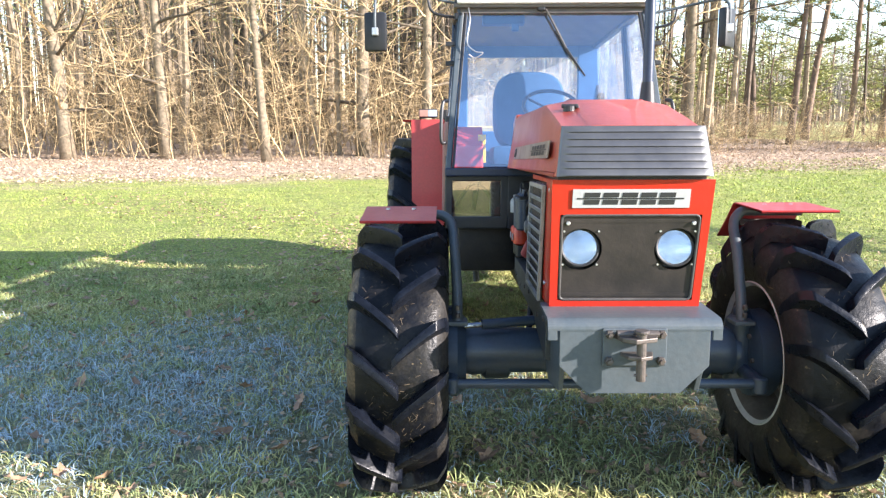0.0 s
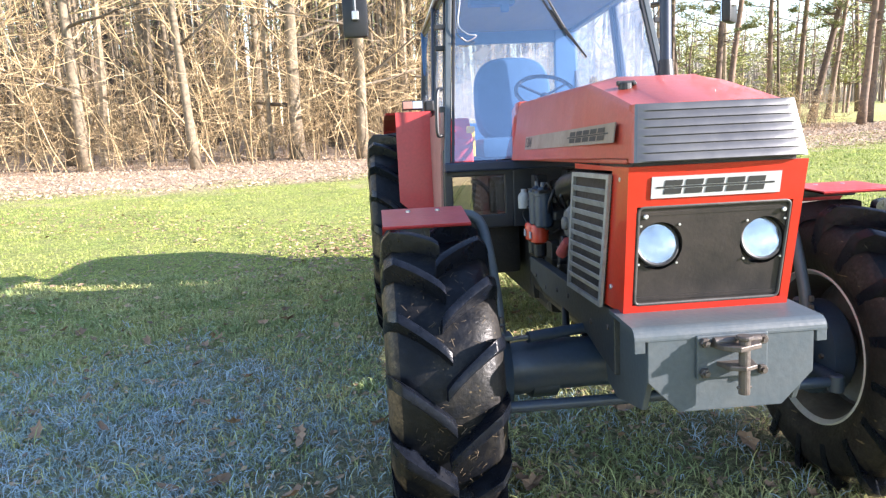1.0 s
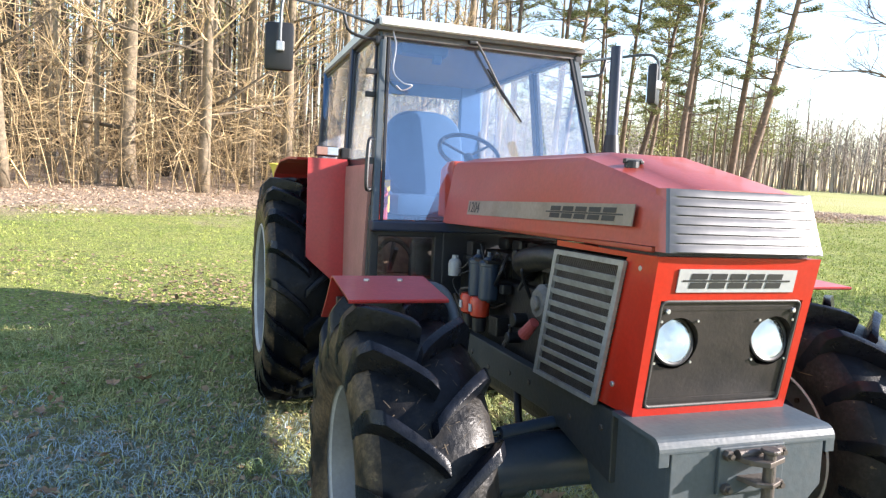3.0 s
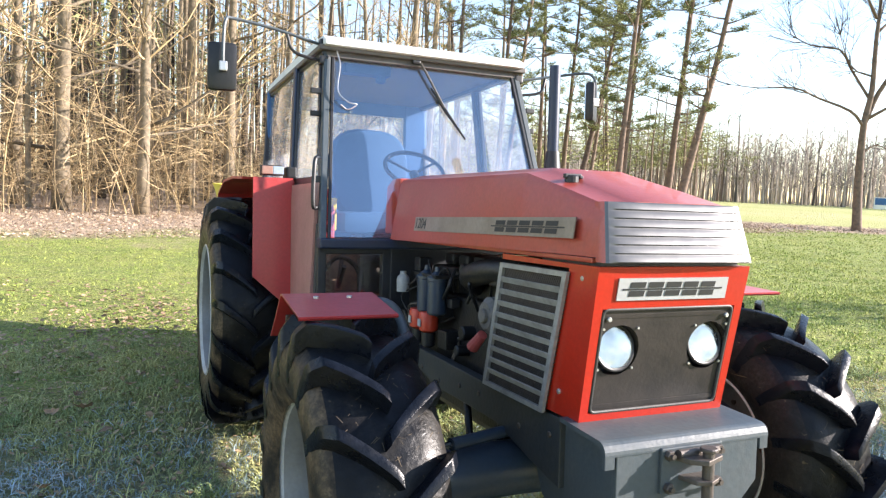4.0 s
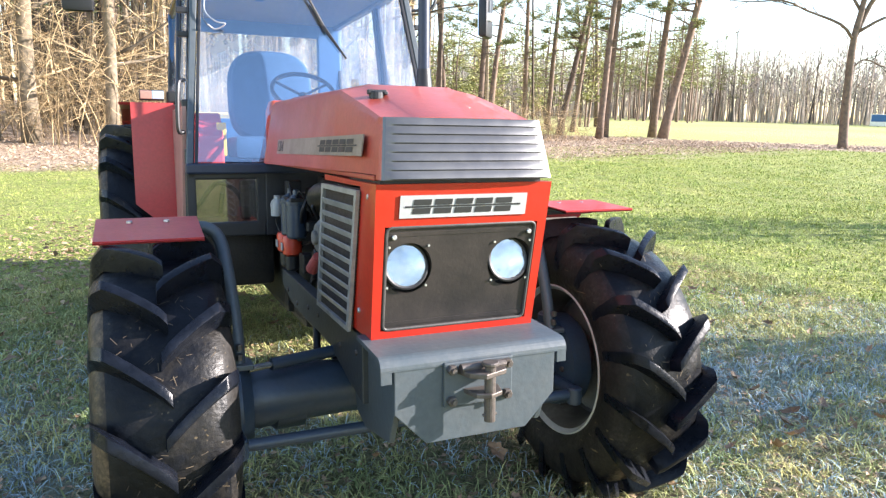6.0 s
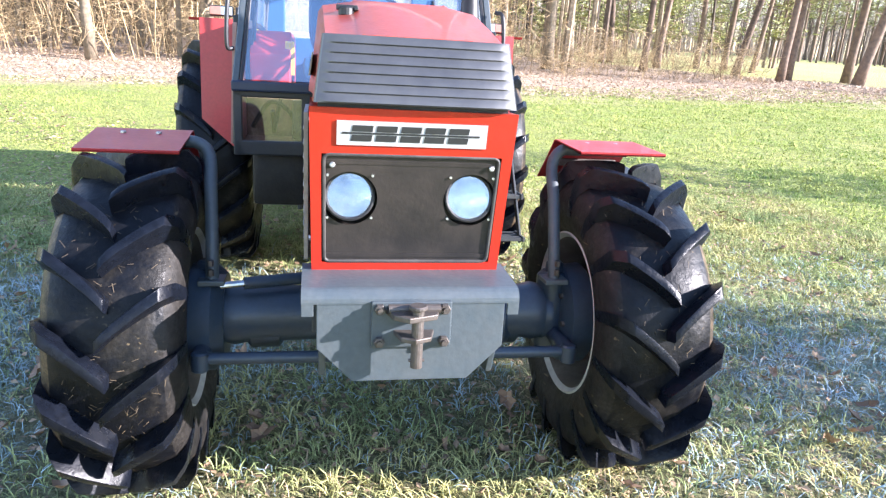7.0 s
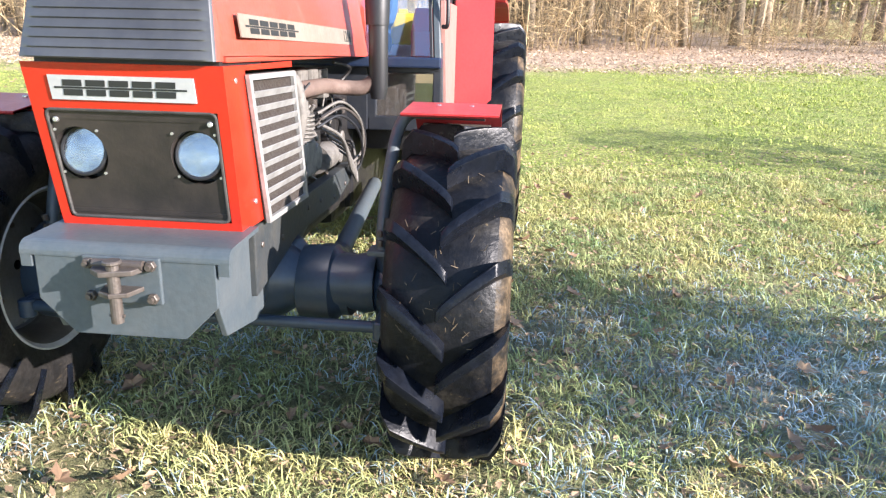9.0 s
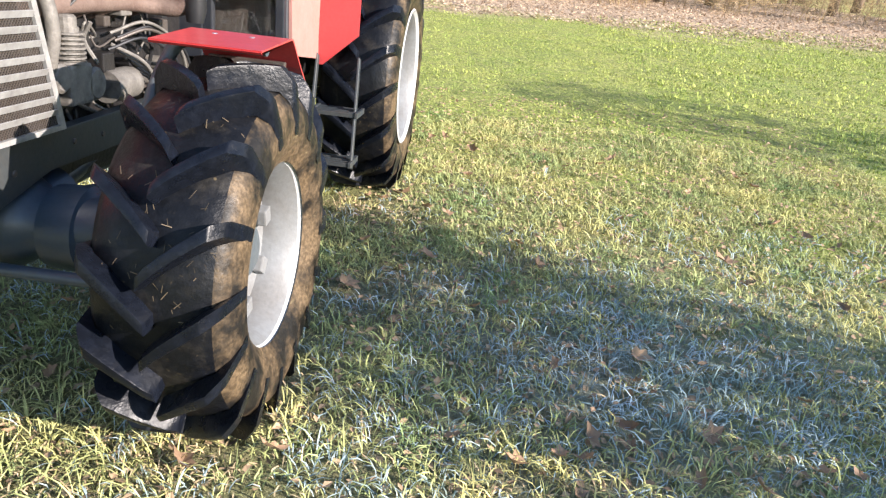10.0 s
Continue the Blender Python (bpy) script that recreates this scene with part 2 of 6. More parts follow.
# the screen's gloss is raised and tinted blue to deepen the reflected sky
SCREEN_GLASS = glass_material("sky_tinted_screen_glass", (0.985, 0.985, 0.985), 0.01, 0.17, (0.80, 0.91, 1.0))
DUSTY_GLASS = dusty_glass("dusty_glass", 0.05, 0.12, (0.90, 0.95, 1.0))
REAR_GLASS = dusty_glass("dusty_rear_glass", 0.14, 0.30, (0.90, 0.95, 1.0))
DOOR_PINK = material("faded_pink_panel", (0.40, 0.20, 0.17), 0.4, second=(0.30, 0.16, 0.13), scale=5, mix=0.7, bump=0.05, coat=0.2)
LAMP_GLASS = glass_material("lamp_glass", (0.96, 0.97, 0.98), 0.22, 0.06)
MIRROR = material("mirror_glass", (0.85, 0.87, 0.9), 0.03, 1.0, bump=0.0)
# lit and shaded copies of bark: the wood's inner shade is in DEEP_BARK's colour
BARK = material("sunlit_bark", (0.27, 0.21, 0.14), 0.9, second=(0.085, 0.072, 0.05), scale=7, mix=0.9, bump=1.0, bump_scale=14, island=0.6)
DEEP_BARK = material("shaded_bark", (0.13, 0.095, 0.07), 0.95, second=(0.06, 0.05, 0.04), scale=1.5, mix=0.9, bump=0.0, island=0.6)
PINE_BARK = material("pine_bark", (0.21, 0.145, 0.10), 0.9, second=(0.085, 0.065, 0.055), scale=6, mix=0.9, bump=1.0, bump_scale=12, rand=0.25)
TWIG = material("tan_twigs", (0.54, 0.40, 0.215), 0.85, second=(0.24, 0.175, 0.10), scale=0.9, mix=0.9, bump=0.0, island=0.65)
NEEDLES = material("pine_needles", (0.20, 0.23, 0.085), 0.7, second=(0.33, 0.31, 0.125), scale=0.8, mix=0.8, bump=0.0, island=0.5)
# haze and sunlight over the distance are put into this pale wood colour
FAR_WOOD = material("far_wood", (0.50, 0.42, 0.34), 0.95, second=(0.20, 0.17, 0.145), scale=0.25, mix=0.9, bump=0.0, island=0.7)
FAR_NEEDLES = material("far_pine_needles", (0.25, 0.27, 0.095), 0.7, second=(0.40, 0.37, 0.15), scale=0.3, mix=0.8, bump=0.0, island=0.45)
GRASS = material("grass_blades", (0.27, 0.36, 0.080), 0.65, second=(0.48, 0.475, 0.132), scale=1.1, mix=0.85, bump=0.0, island=0.22, spec=0.15)
LAWN = material("matted_grass_blades", (0.225, 0.31, 0.125), 0.7, second=(0.68, 0.58, 0.235), scale=1.4, mix=0.85, bump=0.0, island=0.3, spec=0.12)
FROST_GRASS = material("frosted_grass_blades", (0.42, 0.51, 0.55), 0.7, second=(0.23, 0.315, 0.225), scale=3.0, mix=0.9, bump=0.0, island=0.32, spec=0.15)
DEAD_GRASS = material("straw_blades", (0.54, 0.43, 0.255), 0.75, second=(0.29, 0.195, 0.115), scale=2.5, mix=0.8, bump=0.0, island=0.32, spec=0.15)
MUD_STRAW = material("muddy_straw", (0.13, 0.095, 0.055), 0.8, second=(0.05, 0.038, 0.025), scale=9, mix=0.9, bump=0.0, island=0.5)
LEAF = material("dry_leaf", (0.23, 0.135, 0.075), 0.75, second=(0.37, 0.255, 0.16), scale=0.9, mix=0.8, bump=0.0, rand=0.35)
LITTER = material("dry_leaf_litter", (0.37, 0.26, 0.165), 0.8, second=(0.58, 0.46, 0.33), scale=0.9, mix=0.8, bump=0.0, island=0.45)
FRAGMENT = material("brown_leaf_fragments", (0.26, 0.165, 0.095), 0.8, second=(0.46, 0.33, 0.20), scale=0.9, mix=0.8, bump=0.0, island=0.5)


# ---- building helpers ----
def part(name, bm, mat, parent=None, label="", smooth=False):
    """Links a bmesh as one mesh object under a thing or a part."""
    me = bpy.data.meshes.new(name)
    bmesh.ops.recalc_face_normals(bm, faces=bm.faces[:])
    bm.to_mesh(me)
    bm.free()
    if mat:
        me.materials.append(mat)
    if smooth:
        me.polygons.foreach_set("use_smooth", [True] * len(me.polygons))
        me.set_sharp_from_angle(angle=radians(38))
    ob = new(name, me)
    if parent is not None:
        ob.parent = parent
    if label:
        tagged(ob, label)
    return ob


def empty(name, m=None, parent=None):
    ob = new(name)
    ob.empty_display_size = 0.1
    if parent is not None:
        ob.parent = parent
    if m is not None:
        ob.matrix_basis = m
    return ob


def box(bm, lo, hi, bevel=0.0, m=None):
    r = bmesh.ops.create_cube(bm, size=1.0)
    vs = r["verts"]
    for v in vs:
        v.co = Vector([(lo[i] + hi[i]) / 2 + v.co[i] * (hi[i] - lo[i]) for i in range(3)])
        if m is not None:
            v.co = m @ v.co
    if bevel:
        es = list({e for v in vs for e in v.link_edges})
        bmesh.ops.bevel(bm, geom=es, offset=bevel, segments=2, affect="EDGES", profile=0.6)
    return bm


def boxes(*specs):
    bm = bmesh.new()
    for lo, hi, bev in specs:
        box(bm, lo, hi, bev)
    return bm


def prism(pts, axis, lo, hi, bevel=0.0):
    """A polygon, given in the two axes other than axis, drawn out from lo to hi."""
    bm = bmesh.new()
    rows = []
    for d in (lo, hi):
        row = []
        for p in pts:
            c = list(p)
            c.insert("xyz".index(axis), d)
            row.append(bm.verts.new(c))
        rows.append(row)
    n = len(pts)
    bm.faces.new(rows[0])
    bm.faces.new(rows[1][::-1])
    for i in range(n):
        bm.faces.new((rows[0][i], rows[0][(i + 1) % n], rows[1][(i + 1) % n], rows[1][i]))
    bmesh.ops.recalc_face_normals(bm, faces=bm.faces[:])
    if bevel:
        bmesh.ops.bevel(bm, geom=bm.edges[:], offset=bevel, segments=2, affect="EDGES", profile=0.6)
    return bm


def slab(corners, thick, bm=None, bevel=0.0):
    """A flat polygon in space made thick along its back."""
    bm = bm or bmesh.new()
    c = [Vector(p) for p in corners]
    nrm = (c[1] - c[0]).cross(c[2] - c[0]).normalized() * thick
    a = [bm.verts.new(p) for p in c]
    b = [bm.verts.new(p + nrm) for p in c]
    n = len(c)
    fs = [bm.faces.new(a), bm.faces.new(b[::-1])]
    for i in range(n):
        fs.append(bm.faces.new((a[i], b[i], b[(i + 1) % n], a[(i + 1) % n])))
    if bevel:
        es = list({e for f_ in fs for e in f_.edges})
        bmesh.ops.recalc_face_normals(bm, faces=fs)
        bmesh.ops.bevel(bm, geom=es, offset=bevel, segments=2, affect="EDGES", profile=0.6)
    return bm


def tube(bm, pts, radius, sides=8, caps=True):
    """A round bar along points; radius is one number or one for each point."""
    pts = [Vector(p) for p in pts]
    rads = radius if isinstance(radius, (list, tuple)) else [radius] * len(pts)
    rings = []
    side = None
    for i, p in enumerate(pts):
        d = (pts[min(i + 1, len(pts) - 1)] - pts[max(i - 1, 0)]).normalized()
        if side is None:
            side = d.orthogonal().normalized()
        side = (side - d * side.dot(d)).normalized()
        up = d.cross(side)
        rings.append([bm.verts.new(p + (side * math.cos(k * math.tau / sides) + up * math.sin(k * math.tau / sides)) * rads[i]) for k in range(sides)])
    for a, b in zip(rings, rings[1:]):
        for k in range(sides):
            bm.faces.new((a[k], a[(k + 1) % sides], b[(k + 1) % sides], b[k]))
    if caps:
        bm.faces.new(rings[0][::-1])
        bm.faces.new(rings[-1])
    return bm


def smooth_path(pts, steps=6):
    """Catmull-Rom through the points."""
    pts = [Vector(p) for p in pts]
    ext = [2 * pts[0] - pts[1]] + pts + [2 * pts[-1] - pts[-2]]
    out = []
    for i in range(1, len(ext) - 2):
        p0, p1, p2, p3 = ext[i - 1:i + 3]
        for s in range(steps):
            t = s / steps
            out.append(0.5 * (2 * p1 + (p2 - p0) * t + (2 * p0 - 5 * p1 + 4 * p2 - p3) * t * t + (3 * p1 - p0 - 3 * p2 + p3) * t ** 3))
    return out + [pts[-1]]


def lathe(bm, profile, axis="x", sides=48, close=False, m=None):
    """Turns rows of (along, radius) round an axis through the origin."""
    rings = []
    for al, r in profile:
        ring = []
        for k in range(sides):
            c, s = math.cos(k * math.tau / sides) * r, math.sin(k * math.tau / sides) * r
            co = Vector({"x": (al, c, s), "y": (c, al, s), "z": (c, s, al)}[axis])
            ring.append(bm.verts.new(m @ co if m is not None else co))
        rings.append(ring)
    pairs = list(zip(rings, rings[1:])) + ([(rings[-1], rings[0])] if close else [])
    for a, b in pairs:
        for k in range(sides):
            bm.faces.new((a[k], a[(k + 1) % sides], b[(k + 1) % sides], b[k]))
    if not close:
        for r, ring in ((profile[0][1], rings[0]), (profile[-1][1], rings[-1])):
            if r > 1e-4:
                bm.faces.new(ring)
    return bm


def disc(bm, centre, radius, length, axis="y", sides=24, bevel=0.0):
    """A short round bar with its axis along y, x or z, starting at centre."""
    prof = [(0, radius - bevel), (min(bevel, length / 3), radius), (length - min(bevel, length / 3), radius), (length, radius - bevel)] if bevel else [(0, radius), (length, radius)]
    return lathe(bm, prof, axis, sides, m=Matrix.Translation(centre))


def mesh_from(name, verts, faces, mat):
    me = bpy.data.meshes.new(name)
    me.from_pydata(verts, [], faces)
    me.materials.append(mat)
    me.update()
    return me


def text_mesh(text, size, depth, m):
    """Letters of the built-in font as a bmesh."""
    cu = bpy.data.curves.new("letters", "FONT")
    cu.body, cu.size, cu.extrude, cu.align_x, cu.align_y = text, size, depth, "CENTER", "CENTER"
    ob = bpy.data.objects.new("letters", cu)
    me = ob.to_mesh()
    bm = bmesh.new()
    bm.from_mesh(me)
    bmesh.ops.transform(bm, matrix=m, verts=bm.verts[:])
    ob.to_mesh_clear()
    bpy.data.objects.remove(ob)
    bpy.data.curves.remove(cu)
    return bm


# ---- ground ----
def height(x, y):
    """The field is level round the tractor and rises slowly towards the wood."""
    far = math.hypot(x * 0.75, max(y, 0.0))
    d = max(0.0, far - 5.0)
    soft = d * d / (d + 4.0)
    h = 1.56 * (1 - math.exp(-soft / 45.0))
    return h - 0.03 + 0.02 * noise.noise((x * 0.35, y * 0.35, 0.0)) + 0.05 * noise.noise((x * 0.06, y * 0.06, 3.0)) * min(1, d / 6)


def ground_material():
    m = bpy.data.materials.new("meadow_ground")
    m.use_nodes = True
    nt = m.node_tree
    b = nt.nodes["Principled BSDF"]
    b.inputs["Roughness"].default_value = 0.9
    b.inputs["Specular IOR Level"].default_value = 0.2
    geo = nt.nodes.new("ShaderNodeNewGeometry")

    def noise_of(scale, detail=5.0, rough=0.6):
        n = nt.nodes.new("ShaderNodeTexNoise")
        n.inputs["Scale"].default_value, n.inputs["Detail"].default_value, n.inputs["Roughness"].default_value = scale, detail, rough
        nt.links.new(geo.outputs["Position"], n.inputs["Vector"])
        return n.outputs["Fac"]

    def ramp(fac, lo, hi):
        r = nt.nodes.new("ShaderNodeMapRange")
        r.inputs["From Min"].default_value, r.inputs["From Max"].default_value = lo, hi
        nt.links.new(fac, r.inputs["Value"])
        return r.outputs["Result"]

    def mixed(fac, a, bb):
        x = nt.nodes.new("ShaderNodeMix")
        x.data_type = "RGBA"
        for s, v in (("A", a), ("B", bb)):
            if isinstance(v, tuple):
                x.inputs[s].default_value = (*v, 1)
            else:
                nt.links.new(v, x.inputs[s])
        nt.links.new(fac, x.inputs["Factor"])
        return x.outputs["Result"]

    def math_of(op, a, bb):
        x = nt.nodes.new("ShaderNodeMath")
        x.operation = op
        for i, v in enumerate((a, bb)):
            if isinstance(v, (int, float)):
                x.inputs[i].default_value = v
            else:
                nt.links.new(v, x.inputs[i])
        return x.outputs[0]

    green = mixed(ramp(noise_of(0.7), 0.35, 0.65), (0.285, 0.38, 0.076), (0.47, 0.475, 0.122))
    green = mixed(ramp(noise_of(2.6, 4.0), 0.50, 0.68), green, (0.19, 0.245, 0.06))
    green = mixed(ramp(noise_of(9.0), 0.42, 0.75), green, (0.30, 0.25, 0.15))
    green = mixed(ramp(noise_of(45.0, 4.0, 0.7), 0.42, 0.62), green, (0.13, 0.165, 0.045))
    green = mixed(ramp(noise_of(20.0, 3.0), 0.5, 0.7), green, (0.50, 0.52, 0.16))
    sep = nt.nodes.new("ShaderNodeSeparateXYZ")
    nt.links.new(geo.outputs["Position"], sep.inputs["Vector"])
    soil = mixed(ramp(noise_of(26.0, 4.0), 0.4, 0.62), (0.115, 0.12, 0.055), (0.26, 0.24, 0.12))
    soil = mixed(ramp(noise_of(110.0, 2.0), 0.45, 0.7), soil, (0.30, 0.29, 0.145))
    ring = math_of("ADD", math_of("MULTIPLY", sep.outputs["X"], sep.outputs["X"]), math_of("MULTIPLY", sep.outputs["Y"], sep.outputs["Y"]))
    green = mixed(ramp(math_of("SQRT", ring, 0.0), 5.0, 2.2), green, soil)
    litter = mixed(ramp(noise_of(3.0), 0.3, 0.7), (0.46, 0.34, 0.24), (0.30, 0.20, 0.13))
    litter = mixed(ramp(noise_of(18.0), 0.4, 0.7), litter, (0.60, 0.48, 0.36))
    # leaves lie along the edge of the wood, which bends away on the +x side
    edge = math_of("SUBTRACT", sep.outputs["Y"], math_of("MULTIPLY", math_of("MAXIMUM", sep.outputs["X"], -30.0), 0.12))
    wob = math_of("ADD", edge, math_of("MULTIPLY", math_of("SUBTRACT", noise_of(0.5), 0.5), 9.0))
    near = ramp(wob, 14.3, 17.3)
    col = mixed(near, green, litter)
    # the open field beyond the pines
    field = mixed(ramp(noise_of(0.05), 0.35, 0.65), (0.42, 0.43, 0.15), (0.52, 0.48, 0.22))
    # a brown strip of leaves runs under the pines and the lone tree, and parts meadow and field
    strip = math_of("ADD", math_of("MULTIPLY", math_of("SUBTRACT", sep.outputs["X"], 19.7), 0.636), math_of("MULTIPLY", math_of("SUBTRACT", sep.outputs["Y"], 26.4), 0.771))
    strip = math_of("ADD", strip, math_of("MULTIPLY", math_of("SUBTRACT", noise_of(0.6), 0.5), 3.0))
    col = mixed(math_of("MULTIPLY", ramp(strip, -2.4, -1.2), ramp(sep.outputs["X"], 9.0, 12.0)), col, litter)
    col = mixed(math_of("MULTIPLY", ramp(strip, 2.5, 4.0), ramp(sep.outputs["X"], 9.0, 16.0)), col, field)
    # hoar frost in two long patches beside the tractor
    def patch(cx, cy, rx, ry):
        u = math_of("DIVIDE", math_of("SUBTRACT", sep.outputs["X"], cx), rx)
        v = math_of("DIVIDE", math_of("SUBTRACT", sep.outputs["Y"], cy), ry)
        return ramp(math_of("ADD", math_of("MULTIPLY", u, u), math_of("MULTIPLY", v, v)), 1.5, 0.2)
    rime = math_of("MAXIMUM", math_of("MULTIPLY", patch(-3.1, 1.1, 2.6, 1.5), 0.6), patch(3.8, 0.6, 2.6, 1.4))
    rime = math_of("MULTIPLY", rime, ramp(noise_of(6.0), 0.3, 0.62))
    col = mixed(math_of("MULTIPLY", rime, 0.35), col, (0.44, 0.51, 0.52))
    nt.links.new(col, b.inputs["Base Color"])
    bp = nt.nodes.new("ShaderNodeBump")
    bp.inputs["Strength"].default_value, bp.inputs["Distance"].default_value = 0.9, 0.08
    nt.links.new(noise_of(25.0, 6.0, 0.7), bp.inputs["Height"])
    nt.links.new(bp.outputs["Normal"], b.inputs["Normal"])
    return m


def axis_steps(fine, span, far):
    """Grid lines, close together near zero and wider away."""
    v, step = [0.0], fine
    while v[-1] < far:
        if v[-1] > span:
            step *= 1.22
        v.append(v[-1] + step)
    return [-a for a in v[:0:-1]] + v


xs, ys = axis_steps(0.5, 12, 1800), axis_steps(0.5, 26, 1800)
gv = [(x, y, height(x, y)) for y in ys for x in xs]
nx = len(xs)
gf = [(j * nx + i, j * nx + i + 1, (j + 1) * nx + i + 1, (j + 1) * nx + i) for j in range(len(ys) - 1) for i in range(nx - 1)]
gm = mesh_from("ground", gv, gf, ground_material())
gm.polygons.foreach_set("use_smooth", [True] * len(gm.polygons))
ground = tagged(new("ground", gm), "green meadow with frost and leaf litter", "ground", kind="structure")

# ---- the tractor: built level and square, then scaled to its true size and stood on the slope ----
TRUE = 1.08
tractor = tagged(empty("tractor"), "old red farm tractor with a glazed cab, parked on frosty grass", "tractor")


def front_y(z):
    """The nose leans forward towards its top."""
    return -0.652 + (1.37 - z) * 0.19


def nose_quad(x0, x1, z0, z1, out=0.0):
    return [(x0, front_y(z0) - out, z0), (x1, front_y(z0) - out, z0), (x1, front_y(z1) - out, z1), (x0, front_y(z1) - out, z1)]


# bonnet: lofted sections from nose to cab
def loft(sections, close_ends=True):
    bm = bmesh.new()
    rings = [[bm.verts.new(p) for p in s] for s in sections]
    for a, b in zip(rings, rings[1:]):
        for k in range(len(a) - 1):
            bm.faces.new((a[k], a[k + 1], b[k + 1], b[k]))
    if close_ends:
        bm.faces.new(rings[0][::-1])
        bm.faces.new(rings[-1])
    return bm


def bonnet_section(y, wb, zb, wc, zc, zt):
    half = [(-wb, y, zb), (-wb + 0.004, y, zb + 0.02), (-wc - 0.004, y, zc - 0.016), (-wc + 0.010, y, zc + 0.004), (-wc * 0.62, y, zt - 0.002), (-wc * 0.58, y, zt + 0.004)]
    return half + [(-x, y_, z) for x, y_, z in half[::-1]]


hood = part("bonnet", loft([bonnet_section(-0.628, 0.280, 1.392, 0.260, 1.540, 1.556),
                            bonnet_section(-0.40, 0.286, 1.392, 0.262, 1.600, 1.618),
                            bonnet_section(-0.17, 0.298, 1.390, 0.264, 1.656, 1.678),
                            bonnet_section(-0.15, 0.298, 1.390, 0.264, 1.660, 1.683),
                            bonnet_section(0.40, 0.302, 1.386, 0.258, 1.668, 1.694),
                            bonnet_section(1.16, 0.307, 1.374, 0.250, 1.684, 1.710)]), RED_HOOD, tractor, "faded red bonnet", smooth=True)
part("bonnet_lip", boxes(((-0.284, -0.60, 1.374), (0.284, 1.14, 1.390), 0.004)), RED_HOOD, hood)
for sx in (-1, 1):
    part("bonnet_seam", slab([(sx * 0.146, -0.15, 1.6885), (sx * 0.151, -0.15, 1.6885), (sx * 0.148, 0.62, 1.7010), (sx * 0.143, 0.62, 1.7010)], 0.001), BLACK, hood)
bm = disc(bmesh.new(), (-0.185, -0.330, 1.622), 0.024, 0.028, "z", 16, 0.004)
box(bm, (-0.215, -0.338, 1.640), (-0.150, -0.322, 1.656), 0.003)
box(bm, (-0.162, -0.345, 1.640), (-0.148, -0.315, 1.650), 0.003)
part("bonnet_latch", bm, BLACK, hood)

# ribbed nose of the bonnet
bm = bmesh.new()
prof = []
for i in range(7):
    z0, z1 = 1.558 - i * 0.0258, 1.558 - (i + 1) * 0.0258
    for z, o in ((z0, 0.0), (z0 - 0.005, 0.004), (z1 + 0.005, 0.005), (z1 + 0.001, 0.0)):
        prof.append((z, o))
rows = []
for z, o in prof:
    k = (1.558 - z) / 0.181
    w = 0.260 + 0.022 * k
    y = -0.630 - 0.046 * k
    r = [(-w, y + 0.060, z), (-w, y + 0.012, z), (-w + 0.006, y + 0.003, z), (-w + 0.022, y - o * 0.2, z), (-w + 0.040, y - 0.001 - o, z), (-w * 0.5, y - 0.005 - o, z), (0, y - 0.007 - o, z)]
    rows.append([bm.verts.new(p) for p in r + [(-x, yy, zz) for x, yy, zz in r[-2::-1]]])
for a, b in zip(rows, rows[1:]):
    for k in range(len(a) - 1):
        bm.faces.new((a[k], a[k + 1], b[k + 1], b[k])).material_index = 1 if k in (0, len(a) - 2) else 0
part("bonnet_nose", bm, BLACK_CAP, tractor, "dark ribbed nose panel", smooth=True).data.materials.append(RED_HOOD)
part("nose_gap", boxes(((-0.270, -0.62, 1.362), (0.270, -0.30, 1.378), 0)), BLACK, tractor)

# red radiator shell with an open front, which a black panel fills
shell = empty("radiator_shell", None, tractor)
bm = bmesh.new()
T0, B0 = 1.366, 0.880
wt, wb = 0.293, 0.284
outer = [(-wb, B0), (wb, B0), (wt, T0), (-wt, T0)]
inner = [(-0.255, 0.908), (0.255, 0.908), (0.259, 1.238), (-0.259, 1.238)]
ov = [bm.verts.new((x, front_y(z), z)) for x, z in outer]
iv = [bm.verts.new((x, front_y(z), z)) for x, z in inner]
ib = [bm.verts.new((x, front_y(z) + 0.018, z)) for x, z in inner]
for k in range(4):
    bm.faces.new((ov[k], ov[(k + 1) % 4], iv[(k + 1) % 4], iv[k]))
    bm.faces.new((iv[k], iv[(k + 1) % 4], ib[(k + 1) % 4], ib[k]))
for sx in (-1, 1):
    o0, o1 = (ov[0], ov[3]) if sx < 0 else (ov[1], ov[2])
    r0, r1 = bm.verts.new((sx * 0.287, -0.372, B0)), bm.verts.new((sx * 0.293, -0.497, 1.352))
    q1 = bm.verts.new((sx * 0.293, -0.497, T0))
    bm.faces.new((o0, o1, q1, r1, r0))
    # the strip above the side grille
    s0, s1 = bm.verts.new((sx * 0.293, -0.060, 1.352)), bm.verts.new((sx * 0.293, -0.060, 1.372))
    bm.faces.new((r1, s0, s1, q1))
bm.faces.new((ov[3], ov[2], bm.verts.new((wt, -0.10, T0)), bm.verts.new((-wt, -0.10, T0))))
part("shell_panel", bm, RED_FRONT, shell)
LAMP_X, LAMP_Z, HOLE = 0.177, 1.106, 0.080
bm = bmesh.new()


def loop_on_panel(pts, depth=0.045):
    """A closed outline on the panel's face, with a wall running back from it."""
    face = [bm.verts.new((x, front_y(z) + 0.006, z)) for x, z in pts]
    back = [bm.verts.new((x, front_y(z) + depth, z)) for x, z in pts]
    n = len(pts)
    edges = [bm.edges.new((face[k], face[(k + 1) % n])) for k in range(n)]
    for k in range(n):
        bm.faces.new((face[k], face[(k + 1) % n], back[(k + 1) % n], back[k]))
    return edges


